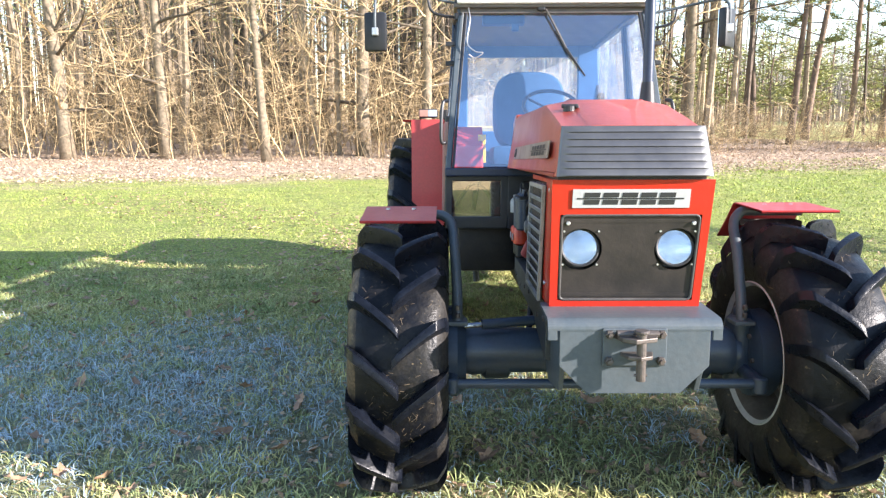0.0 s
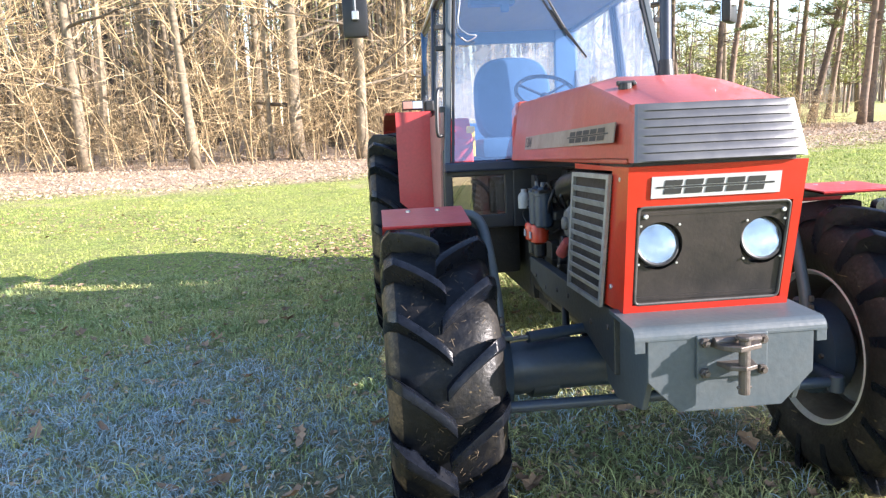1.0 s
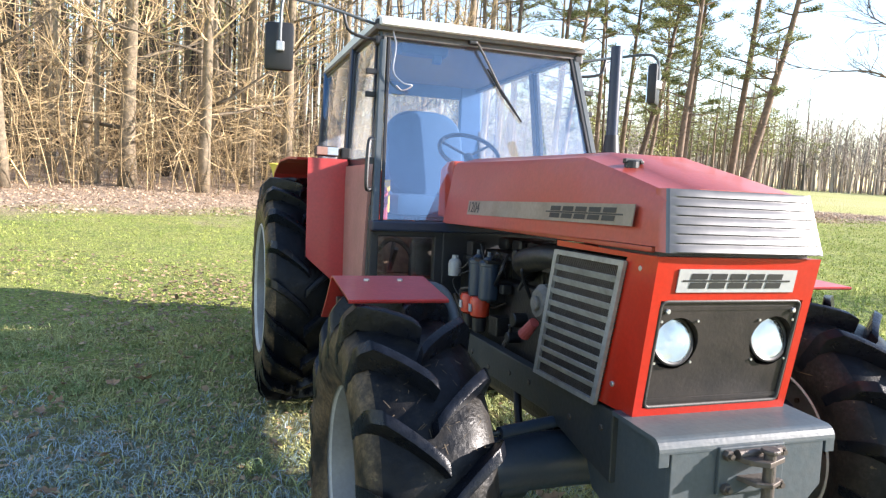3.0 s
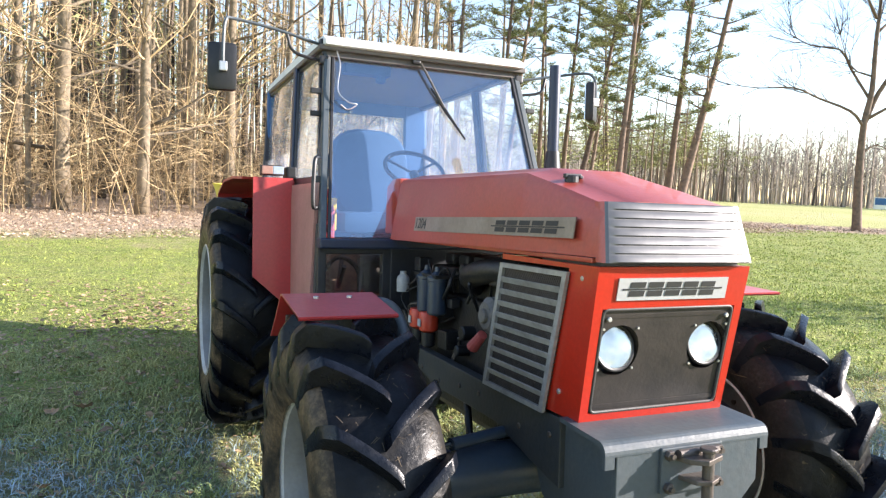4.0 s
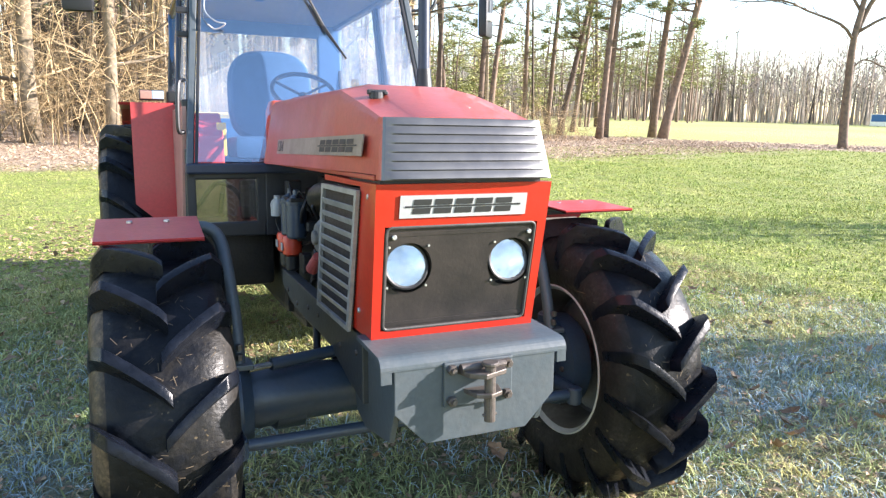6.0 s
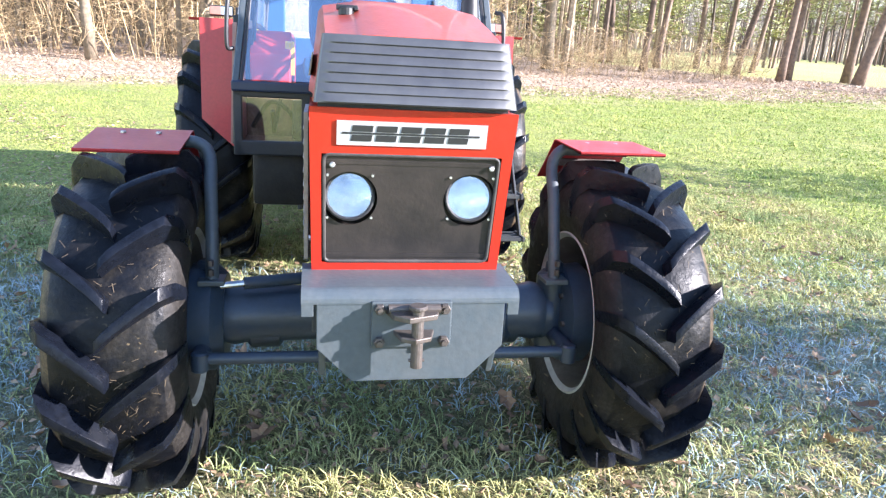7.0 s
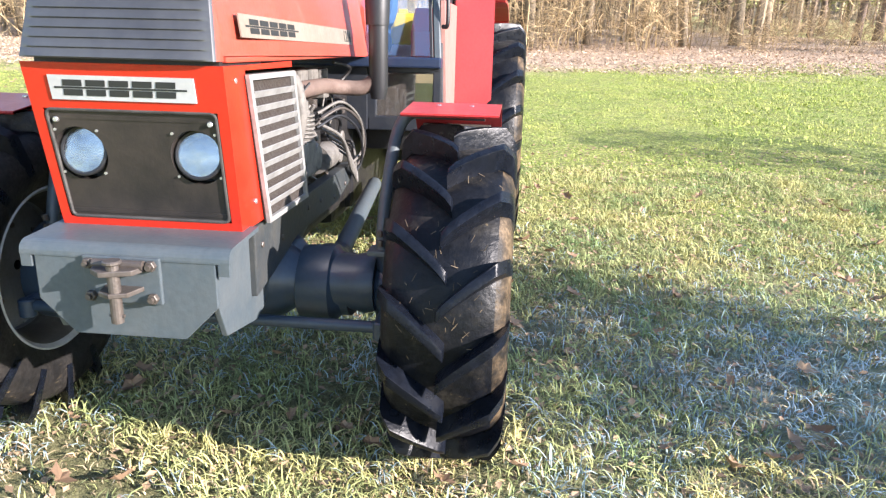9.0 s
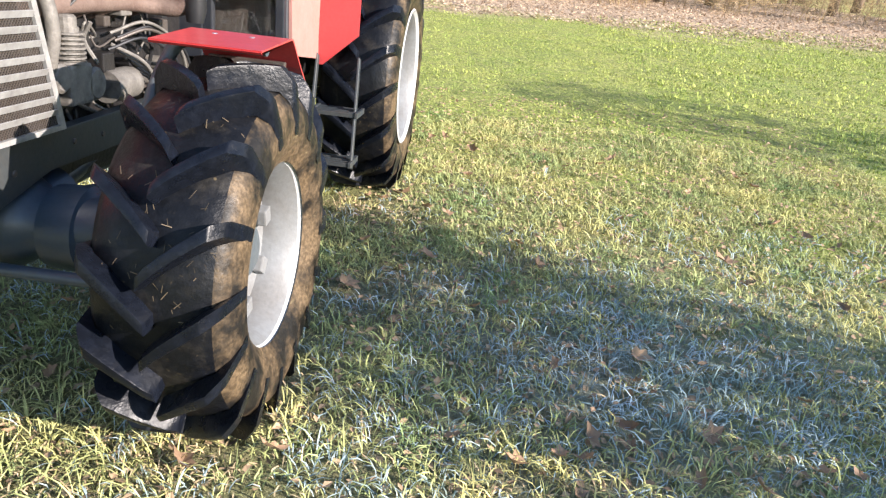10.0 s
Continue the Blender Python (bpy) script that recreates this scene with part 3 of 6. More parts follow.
rims = loop_on_panel([(-0.253, 0.912), (0.253, 0.912), (0.253, 1.234), (-0.253, 1.234)])
for cx in (-LAMP_X, LAMP_X):
    rims += loop_on_panel([(cx + HOLE * math.cos(k * math.tau / 36), LAMP_Z + HOLE * math.sin(k * math.tau / 36)) for k in range(36)], 0.085)
bmesh.ops.triangle_fill(bm, edges=rims, use_beauty=True)
bmesh.ops.recalc_face_normals(bm, faces=bm.faces[:])
for zz in (0.93, 1.215):
    for a, b in ((nose_quad(-0.252, 0.252, zz - 0.006, zz + 0.006, -0.010), 0.006),):
        slab(a, b, bm)
panel = part("front_panel", bm, BLACK_PANEL, shell, "black front panel with scuffs")
edge = []
for cx, cz, a0 in ((0.236, 1.220, 0), (-0.236, 1.220, 90), (-0.232, 0.926, 180), (0.232, 0.926, 270)):
    edge += [(cx + 0.016 * math.cos(radians(a0 + d)), front_y(cz + 0.016 * math.sin(radians(a0 + d))) + 0.003, cz + 0.016 * math.sin(radians(a0 + d))) for d in (0, 30, 60, 90)]
part("panel_edge", tube(bmesh.new(), edge + edge[:1], 0.0055, 8, False), PANEL_EDGE, shell, "worn grey rolled edge of the panel", smooth=True)
for x, z in ((-0.228, 1.206), (0.232, 1.206)):
    part("panel_screw", disc(bmesh.new(), (x, front_y(z) - 0.004, z), 0.008, 0.016, "y", 12, 0.002), ALU, shell)
for sx in (-1, 1):
    for y, z in ((-0.565, 1.325), (-0.455, 0.955)):
        part("panel_screw", disc(bmesh.new(), (sx * 0.290 - 0.004, y, z), 0.009, 0.008, "x", 12, 0.002), ALU, shell)


def headlamp(x):
    z = 1.112
    y = front_y(z) + 0.026
    lamp = empty("headlamp", None, tractor)
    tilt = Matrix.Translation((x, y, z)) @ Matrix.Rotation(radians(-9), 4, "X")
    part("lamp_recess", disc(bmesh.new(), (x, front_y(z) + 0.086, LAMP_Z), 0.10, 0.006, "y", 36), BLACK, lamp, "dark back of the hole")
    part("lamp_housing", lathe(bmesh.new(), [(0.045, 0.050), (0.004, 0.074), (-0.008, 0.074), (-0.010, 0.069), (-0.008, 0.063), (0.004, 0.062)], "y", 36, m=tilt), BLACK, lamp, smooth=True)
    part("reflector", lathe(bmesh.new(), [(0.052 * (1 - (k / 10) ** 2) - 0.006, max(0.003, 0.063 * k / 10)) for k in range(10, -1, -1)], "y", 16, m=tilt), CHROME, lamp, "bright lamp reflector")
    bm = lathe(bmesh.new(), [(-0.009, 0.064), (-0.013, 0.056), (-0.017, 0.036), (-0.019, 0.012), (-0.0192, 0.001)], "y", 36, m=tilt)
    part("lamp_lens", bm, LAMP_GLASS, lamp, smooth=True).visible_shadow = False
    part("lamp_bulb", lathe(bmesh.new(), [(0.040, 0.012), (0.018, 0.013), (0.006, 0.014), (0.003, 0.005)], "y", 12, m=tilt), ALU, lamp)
    for a in (45, 135, 225, 315):
        part("lamp_screw", disc(bmesh.new(), (x + 0.090 * math.cos(radians(a)), front_y(z + 0.090 * math.sin(radians(a))) + 0.001, z + 0.090 * math.sin(radians(a))), 0.004, 0.010, "y", 8), ALU, lamp)


headlamp(-LAMP_X)
headlamp(LAMP_X)


def bars_badge(parent, width, tall, to, strokes, plate_material=None):
    """Silver plate with a row of dark bars struck through by one long bar; to() lays a flat (u, v, out) into place."""
    bm = bmesh.new()
    a = [to(u, v, 0.001) for u, v in ((-width / 2, -tall / 2), (width / 2, -tall / 2), (width / 2, tall / 2), (-width / 2, tall / 2))]
    b = [to(u, v, 0.005) for u, v in ((-width / 2, -tall / 2), (width / 2, -tall / 2), (width / 2, tall / 2), (-width / 2, tall / 2))]
    va, vb = [bm.verts.new(p) for p in a], [bm.verts.new(p) for p in b]
    bm.faces.new(vb)
    for k in range(4):
        bm.faces.new((va[k], va[(k + 1) % 4], vb[(k + 1) % 4], vb[k]))
    plate = part("badge_plate", bm, plate_material or BADGE, parent)
    bm = bmesh.new()
    for u0, u1, v0, v1, lean in strokes:
        c = [to(u + (v - (v0 + v1) / 2) * lean, v, 0.0065) for u, v in ((u0, v0), (u1, v0), (u1, v1), (u0, v1))]
        bm.faces.new([bm.verts.new(p) for p in c])
    part("badge_mark", bm, INK, parent, "row of black bars")
    return plate


def word_strokes(left, right, tall, n=5):
    """n dark slanted blocks, and a thin bar through them all."""
    out, step = [], (right - left) / n
    for k in range(n):
        u = left + k * step
        w = step * 0.84
        out += [(u, u + w, tall * 0.10, tall * 0.5, 0.15), (u - tall * 0.05, u + w - tall * 0.05, -tall * 0.5, -tall * 0.10, 0.15)]
    out.append((left - step * 0.40, right + step * 0.30, -tall * 0.06, tall * 0.06, 0.0))
    return out


def on_nose(u, v, out):
    z = 1.298 + v
    return Vector((u - 0.006, front_y(z) - out, z))


bars_badge(shell, 0.424, 0.068, on_nose, word_strokes(-0.170, 0.170, 0.044))


for sx in (-1, 1):
    def to_side(u, v, out, sx=sx):
        y = 0.165 - u if sx < 0 else 0.165 + u
        z = 1.470 - 0.010 * (y - 0.165) + v
        k = (z - 1.39) / 0.27
        return Vector((sx * (0.2985 - 0.038 * k + out), y, z))
    # u runs from the reader's left to right: to the nose on the -x side, to the cab on the +x side
    w = word_strokes(0.16, 0.60, 0.042) if sx < 0 else word_strokes(-0.60, -0.16, 0.042)
    bars_badge(hood, 1.355, 0.066, to_side, w, BADGE_DULL)
    u = -0.60 if sx < 0 else 0.60
    m = Matrix.Translation(to_side(u, 0, 0.0055)) @ (Matrix.Rotation(radians(-90), 4, "Z") if sx < 0 else Matrix.Rotation(radians(90), 4, "Z")) @ Matrix.Rotation(radians(80.9), 4, "X")
    part("model_number", text_mesh("1204", 0.070, 0.0006, m), INK, hood, "black number 1204")

# side grilles: slats in a frame with dark mesh behind
for sx in (-1, 1):
    grille = empty("side_grille", None, tractor)
    x0 = sx * 0.299

    def gp(u, v, out=0.0):
        """u from the rear edge to the front edge, v from the foot to the top."""
        yf, yr = -0.385 - 0.122 * v, 0.044 - 0.116 * v
        return Vector((x0 + sx * out, yr + (yf - yr) * u, 0.868 + 0.472 * v))

    bm = bmesh.new()
    for u0, u1, v0, v1 in ((0, 1, 0, 0.035), (0, 1, 0.965, 1), (0, 0.055, 0.035, 0.965), (0.945, 1, 0.035, 0.965)):
        slab([gp(u0, v0, 0.010), gp(u1, v0, 0.010), gp(u1, v1, 0.010), gp(u0, v1, 0.010)][::sx], 0.012, bm)
    part("grille_frame", bm, GRILLE_ALU, grille, "grey metal frame")
    for k in range(1, 10):
        v = 0.035 + 0.93 * k / 10
        bm = slab([gp(0.05, v - 0.022, 0.004), gp(0.95, v - 0.022, 0.004), gp(0.95, v + 0.020, 0.013), gp(0.05, v + 0.020, 0.013)][::sx], 0.004)
        part("grille_slat", bm, GRILLE_ALU, grille)
    bm = bmesh.new()
    n, rise = 34, 0.91
    for i in range(-n, n):
        for up in (False, True):
            # each wire climbs at 45 degrees, cut off at the frame
            a0, a1 = max(0.0, i / n), min(1.0, i / n + 1 / rise * 1.0)
            if a1 - a0 < 0.02:
                continue
            v0, v1 = (a0 - i / n) * rise, (a1 - i / n) * rise
            if v1 > 0.99:
                a1, v1 = i / n + 0.99 / rise, 0.99
            if a1 <= a0:
                continue
            ends = [(a0, v0), (a1, v1)] if up else [(a0, 1 - v0), (a1, 1 - v1)]
            tube(bm, [gp(u, v, -0.004 - 0.003 * up) for u, v in ends], 0.0021, 4, False)
    part("grille_mesh", bm, STEEL, grille, "dark wire mesh")
part("radiator_core", boxes(((-0.26, -0.44, 0.88), (0.26, -0.10, 1.34), 0.01)), BLACK, tractor)

# bumper: a bent top plate, a cut-cornered front plate, side cheeks
bumper = empty("front_bumper", None, tractor)
bend = [(-0.736 + 0.036 * (1 - math.cos(a)), 0.838 + 0.036 * math.sin(a)) for a in (k * math.pi / 12 for k in range(7))]
bm = prism([(-0.736, 0.832)] + bend + [(-0.500, 0.886), (-0.500, 0.872), (-0.705, 0.860), (-0.722, 0.838), (-0.722, 0.832)], "x", -0.312, 0.312)
for sx in (-1, 1):
    box(bm, (sx * 0.295 - 0.017, -0.735, 0.796), (sx * 0.295 + 0.017, -0.722, 0.836), 0.002)
part("top_plate", bm, GREY_PAINT, bumper, "bent top plate with a tab at each end")
part("front_plate", prism([(-0.270, 0.834), (0.270, 0.834), (0.270, 0.700), (0.168, 0.598), (-0.168, 0.598), (-0.270, 0.700)], "y", -0.733, -0.712, 0.003), GREY_PAINT, bumper, "grey plate with cut lower corners")
for sx in (-1, 1):
    part("cheek_plate", prism([(-0.712, 0.857), (-0.30, 0.866), (-0.290, 0.650), (-0.330, 0.572), (-0.420, 0.545), (-0.660, 0.585), (-0.712, 0.700)], "x", sx * 0.262 if sx < 0 else 0.243, -0.243 if sx < 0 else 0.262, 0.003), GREY_PAINT, bumper, "grey side plate with a rounded lower corner")
part("bumper_core", boxes(((-0.166, -0.711, 0.606), (0.166, -0.40, 0.85), 0.012)), GREY_PAINT, bumper)
hitch = empty("tow_hitch", None, tractor)
part("hitch_plate", boxes(((-0.118, -0.745, 0.705), (0.112, -0.731, 0.842), 0.004)), GREY_PAINT, hitch)
part("hitch_jaw", prism([(-0.078, -0.742), (0.078, -0.742), (0.060, -0.800), (-0.02, -0.830), (-0.060, -0.800)], "z", 0.806, 0.822, 0.003), STEEL, hitch, "rusty upper jaw")
part("hitch_jaw", prism([(-0.055, -0.742), (0.062, -0.742), (0.045, -0.805), (0.0, -0.825), (-0.04, -0.805)], "z", 0.744, 0.758, 0.003), STEEL, hitch, "rusty lower jaw")
part("hitch_roller", tube(bmesh.new(), [(-0.072, -0.762, 0.826), (0.075, -0.762, 0.826)], 0.014, 14), STEEL, hitch)
bm = tube(bmesh.new(), [(0.006, -0.800, 0.668), (0.006, -0.800, 0.842)], 0.017, 16)
disc(bm, (0.006, -0.800, 0.838), 0.026, 0.012, "z", 16, 0.003)
tube(bm, [(-0.016, -0.800, 0.688), (0.028, -0.800, 0.688)], 0.005, 8)
part("hitch_pin", bm, STEEL, hitch, "worn steel drop pin")
for x in (-0.095, 0.090):
    for z in (0.725, 0.822):
        bm = disc(bmesh.new(), (x, -0.762, z), 0.016, 0.018, "y", 6, 0.002)
        disc(bm, (x, -0.772, z), 0.008, 0.012, "y", 10)
        part("hitch_bolt", bm, STEEL, hitch)

# frame rails, engine and clutter under the bonnet
for sx in (-1, 1):
    part("frame_rail", prism([(-0.46, 0.868), (0.10, 0.862), (0.86, 0.872), (0.86, 0.795), (0.58, 0.735), (-0.02, 0.735), (-0.30, 0.67), (-0.46, 0.64)], "x", sx * 0.235, sx * 0.283, 0.005), DARK_PAINT, tractor, "dark painted frame rail")
    for y in (-0.40, -0.20, 0.12, 0.30, 0.52, 0.72):
        part("rail_bolt", disc(bmesh.new(), (sx * 0.283 - 0.006, y, 0.79 + 0.02 * math.sin(y * 9)), 0.011, 0.012, "x", 6, 0.002), STEEL, tractor)
engine = empty("engine", None, tractor)
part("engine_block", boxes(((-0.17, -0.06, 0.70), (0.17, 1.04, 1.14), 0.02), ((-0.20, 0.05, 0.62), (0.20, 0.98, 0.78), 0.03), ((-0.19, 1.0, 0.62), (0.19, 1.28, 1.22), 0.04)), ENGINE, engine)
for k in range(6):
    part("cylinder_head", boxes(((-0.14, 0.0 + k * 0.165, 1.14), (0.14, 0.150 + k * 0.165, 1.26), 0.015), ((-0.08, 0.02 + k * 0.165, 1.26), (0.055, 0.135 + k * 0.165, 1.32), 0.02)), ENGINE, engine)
    part("rocker_cover", boxes(((0.06, 0.02 + k * 0.165, 1.262), (0.15, 0.135 + k * 0.165, 1.32), 0.015)), ENGINE_PALE, engine, "pale cover")
bm = tube(bmesh.new(), smooth_path([(0.19, -0.02, 1.24), (0.215, 0.25, 1.25), (0.22, 0.62, 1.25), (0.27, 0.74, 1.24), (0.36, 0.77, 1.24), (0.43, 0.78, 1.28)]), 0.035, 12)
for k in range(6):
    tube(bm, [(0.12, 0.07 + k * 0.15, 1.20), (0.21, 0.07 + k * 0.15, 1.24)], 0.028, 10)
part("exhaust_manifold", bm, material("rusty_manifold", (0.13, 0.085, 0.068), 0.75, 0.2, second=(0.21, 0.155, 0.125), scale=14, bump=0.3), engine, "rust-brown exhaust manifold", smooth=True)
bm = bmesh.new()
for y0, z0, r, ln in ((0.10, 1.02, 0.05, 0.16), (0.30, 0.98, 0.06, 0.12)):
    part("pulley", disc(bmesh.new(), (0.18, y0, z0), r, 0.10, "x", 20, 0.01), ENGINE_PALE, engine)
for k in range(7):
    part("cooling_fin", disc(bmesh.new(), (0.235, 0.20, 1.06 + k * 0.016), 0.058, 0.007, "z", 20), ENGINE_PALE, engine)
disc(bm, (0.235, 0.20, 1.05), 0.040, 0.13, "z", 16)
box(bm, (0.19, 0.13, 0.92), (0.28, 0.27, 1.06), 0.012)
disc(bm, (0.235, 0.20, 1.17), 0.035, 0.05, "z", 16, 0.008)
part("air_compressor", bm, ENGINE_PALE, engine, "pale finned air compressor")
bm = disc(bmesh.new(), (0.16, 0.52, 0.98), 0.062, 0.03, "x", 20, 0.01)
lathe(bm, [(0, 0.062), (0.18, 0.062), (0.20, 0.045), (0.22, 0.02)], "y", 20, m=Matrix.Translation((0.225, 0.44, 0.945)))
part("starter_motor", bm, ENGINE_PALE, engine, smooth=True)
for y0 in (0.02,):
    bm = tube(bmesh.new(), smooth_path([(0.24, -0.06 + y0, 1.31), (0.275, 0.0 + y0, 1.30), (0.290, 0.02 + y0, 1.18), (0.26, 0.03 + y0, 1.05)]), 0.024, 10)
    part("radiator_hose", bm, ENGINE_PALE, engine, "pale grey hose", smooth=True)
rnd = random.Random(5)
# sunny and shaded side are put into the colours: pale metals only at +x
for sx in (-1, 1):
    for k in range(16):
        y = rnd.uniform(0.05, 1.0)
        z = rnd.uniform(0.86, 1.30)
        pts = [(sx * 0.19, y, z)]
        for j in range(3):
            pts.append((sx * rnd.uniform(0.19, 0.27), pts[-1][1] + rnd.uniform(-0.13, 0.16), min(1.35, max(0.82, pts[-1][2] + rnd.uniform(-0.16, 0.12)))))
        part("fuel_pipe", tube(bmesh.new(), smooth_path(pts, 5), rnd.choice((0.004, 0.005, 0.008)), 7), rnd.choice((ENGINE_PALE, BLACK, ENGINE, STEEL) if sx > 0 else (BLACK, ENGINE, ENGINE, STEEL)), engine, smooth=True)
    for k in range(14):
        y, z = rnd.uniform(0.02, 0.98), rnd.uniform(0.84, 1.28)
        s = rnd.uniform(0.02, 0.05)
        bm = bmesh.new()
        if k % 2:
            box(bm, (sx * 0.20 - s, y - s, z - s), (sx * 0.20 + s * 0.8, y + s, z + s * 0.8), 0.006)
        else:
            disc(bm, (sx * 0.20 - 0.03, y, z), s * 0.8, 0.07, "x", 14, 0.005)
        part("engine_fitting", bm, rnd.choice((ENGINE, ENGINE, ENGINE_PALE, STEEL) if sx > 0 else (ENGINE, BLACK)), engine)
# cables that hang from the engine towards the cab on the +x side
for dy, dz, mat in ((0.0, 0.0, ENGINE_PALE), (0.03, -0.03, STEEL), (-0.02, -0.06, BLACK), (0.05, -0.02, BLACK)):
    part("cable", tube(bmesh.new(), smooth_path([(0.22, 0.50 + dy, 1.14 + dz), (0.29, 0.66 + dy, 1.18 + dz), (0.335, 0.84 + dy, 1.08 + dz), (0.32, 0.92 + dy, 0.92 + dz), (0.25, 0.80 + dy, 0.84 + dz)]), 0.0065, 8), mat, engine, "hanging cable", smooth=True)
# twin fuel filters with orange-red bowls on the -x side
for y in (0.635, 0.760):
    filt = empty("fuel_filter", None, tractor)
    part("filter_can", lathe(bmesh.new(), [(0, 0.038), (0.01, 0.046), (0.155, 0.046), (0.158, 0.049), (0.172, 0.049), (0.182, 0.036), (0.20, 0.014), (0.222, 0.012)], "z", 24, m=Matrix.Translation((-0.255, y, 1.048))), AXLE_PAINT, filt, "dark blue-grey filter can", smooth=True)
    part("filter_bowl", lathe(bmesh.new(), [(0, 0.024), (0.012, 0.044), (0.085, 0.048), (0.098, 0.042)], "z", 24, m=Matrix.Translation((-0.262, y + 0.075, 0.955))), ORANGE_RED, filt, "orange-red filter bowl", smooth=True)
    part("bowl_foot", lathe(bmesh.new(), [(0, 0.020), (0.01, 0.032), (0.07, 0.034)], "z", 18, m=Matrix.Translation((-0.262, y + 0.075, 0.886))), BLACK, filt, smooth=True)
    part("bowl_label", boxes(((-0.313, y + 0.060, 0.985), (-0.307, y + 0.090, 1.020), 0.001)), WHITE_RIM, filt, "small pale label")
part("filter_bracket", boxes(((-0.29, 0.58, 1.218), (-0.17, 0.84, 1.234), 0.003)), ENGINE, engine)
part("fluid_bottle", lathe(bmesh.new(), [(0, 0.032), (0.06, 0.034), (0.075, 0.030), (0.09, 0.016), (0.105, 0.016)], "z", 18, m=Matrix.Translation((-0.26, 1.075, 1.11))), WHITE_RIM, engine, "small white bottle", smooth=True)
bm = disc(bmesh.new(), (-0.30, 0.06, 1.125), 0.072, 0.10, "x", 24, 0.02)
disc(bm, (-0.315, 0.06, 1.125), 0.028, 0.02, "x", 16, 0.004)
part("alternator", bm, ENGINE_PALE, engine, smooth=True)
part("red_cap", tube(bmesh.new(), [(-0.285, 0.10, 1.045), (-0.295, 0.165, 0.985)], [0.020, 0.026], 12), FADED_CAP, engine, "pinkish red cap")
part("air_pipe", tube(bmesh.new(), smooth_path([(-0.15, -0.05, 1.30), (-0.215, 0.15, 1.29), (-0.215, 0.36, 1.25), (-0.12, 0.46, 1.20)]), 0.052, 14), ENGINE, engine, smooth=True)
part("loop_hose", tube(bmesh.new(), smooth_path([(-0.25, 0.30, 0.74), (-0.27, 0.20, 0.58), (-0.26, 0.10, 0.52), (-0.25, 0.02, 0.60), (-0.24, 0.0, 0.74)]), 0.016, 10), BLACK, engine, "black hanging hose loop", smooth=True)
part("gearbox", boxes(((-0.20, 1.2, 0.55), (0.20, 2.75, 1.05), 0.05), ((-0.16, 0.95, 0.52), (0.16, 1.4, 0.80), 0.05)), ENGINE, tractor)
bm = tube(bmesh.new(), [(-0.70, 2.53, 0.85), (0.70, 2.53, 0.85)], 0.13, 20)
lathe(bm, [(-0.30, 0.20), (-0.1, 0.25), (0.1, 0.25), (0.30, 0.20)], "x", 24, m=Matrix.Translation((0, 2.53, 0.84)))
part("rear_axle", bm, DARK_PAINT, tractor, smooth=True)
for sx in (-1, 1):
    part("side_tank", boxes(((sx * 0.42 - 0.19, 1.34, 0.70 if sx < 0 else 0.87), (sx * 0.42 + 0.19, 1.98, 1.015), 0.035)), ENGINE, tractor, "dark box below the cab floor", smooth=True)
part("drive_shaft", tube(bmesh.new(), [(0.14, 0.05, 0.60), (0.14, 1.2, 0.66)], 0.035, 12), AXLE_PAINT, tractor, smooth=True)

# front axle
axle = empty("front_axle", None, tractor)
AY, AZ = -0.045, 0.556
bm = lathe(bmesh.new(), [(-0.60, 0.105), (-0.56, 0.115), (-0.50, 0.105), (-0.24, 0.100), (-0.02, 0.105), (0.04, 0.13), (0.10, 0.165), (0.20, 0.165), (0.26, 0.13), (0.30, 0.105), (0.52, 0.105), (0.56, 0.115), (0.60, 0.105)], "x", 28, m=Matrix.Translation((0, AY - 0.03, AZ + 0.02)))
part("axle_beam", bm, AXLE_PAINT, axle, "blue-grey axle casting", smooth=True)
bm = lathe(bmesh.new(), [(-0.12, 0.09), (-0.06, 0.10), (0.10, 0.12), (0.14, 0.14), (0.20, 0.14)], "y", 24, m=Matrix.Translation((0.16, AY - 0.03, AZ + 0.02)))
tube(bm, [(0.16, AY + 0.10, AZ + 0.05), (0.15, AY + 0.45, AZ + 0.12)], 0.05, 14)
part("differential", bm, AXLE_PAINT, axle, smooth=True)
part("axle_pivot", boxes(((-0.14, AY - 0.16, AZ + 0.06), (0.14, AY + 0.20, AZ + 0.20), 0.02)), DARK_PAINT, axle)
part("tie_rod", tube(bmesh.new(), [(-0.66, AY - 0.24, AZ - 0.07), (0.66, AY - 0.24, AZ - 0.07)], 0.021, 14), AXLE_PAINT, axle, smooth=True)
part("steering_ram", tube(bmesh.new(), [(-0.52, AY - 0.10, AZ + 0.155), (-0.22, AY - 0.02, AZ + 0.16)], 0.022, 12), AXLE_PAINT, axle, smooth=True)
part("ram_rod", tube(bmesh.new(), [(-0.60, AY - 0.12, AZ + 0.153), (-0.52, AY - 0.10, AZ + 0.155)], 0.012, 10), CHROME, axle, "bright ram rod")
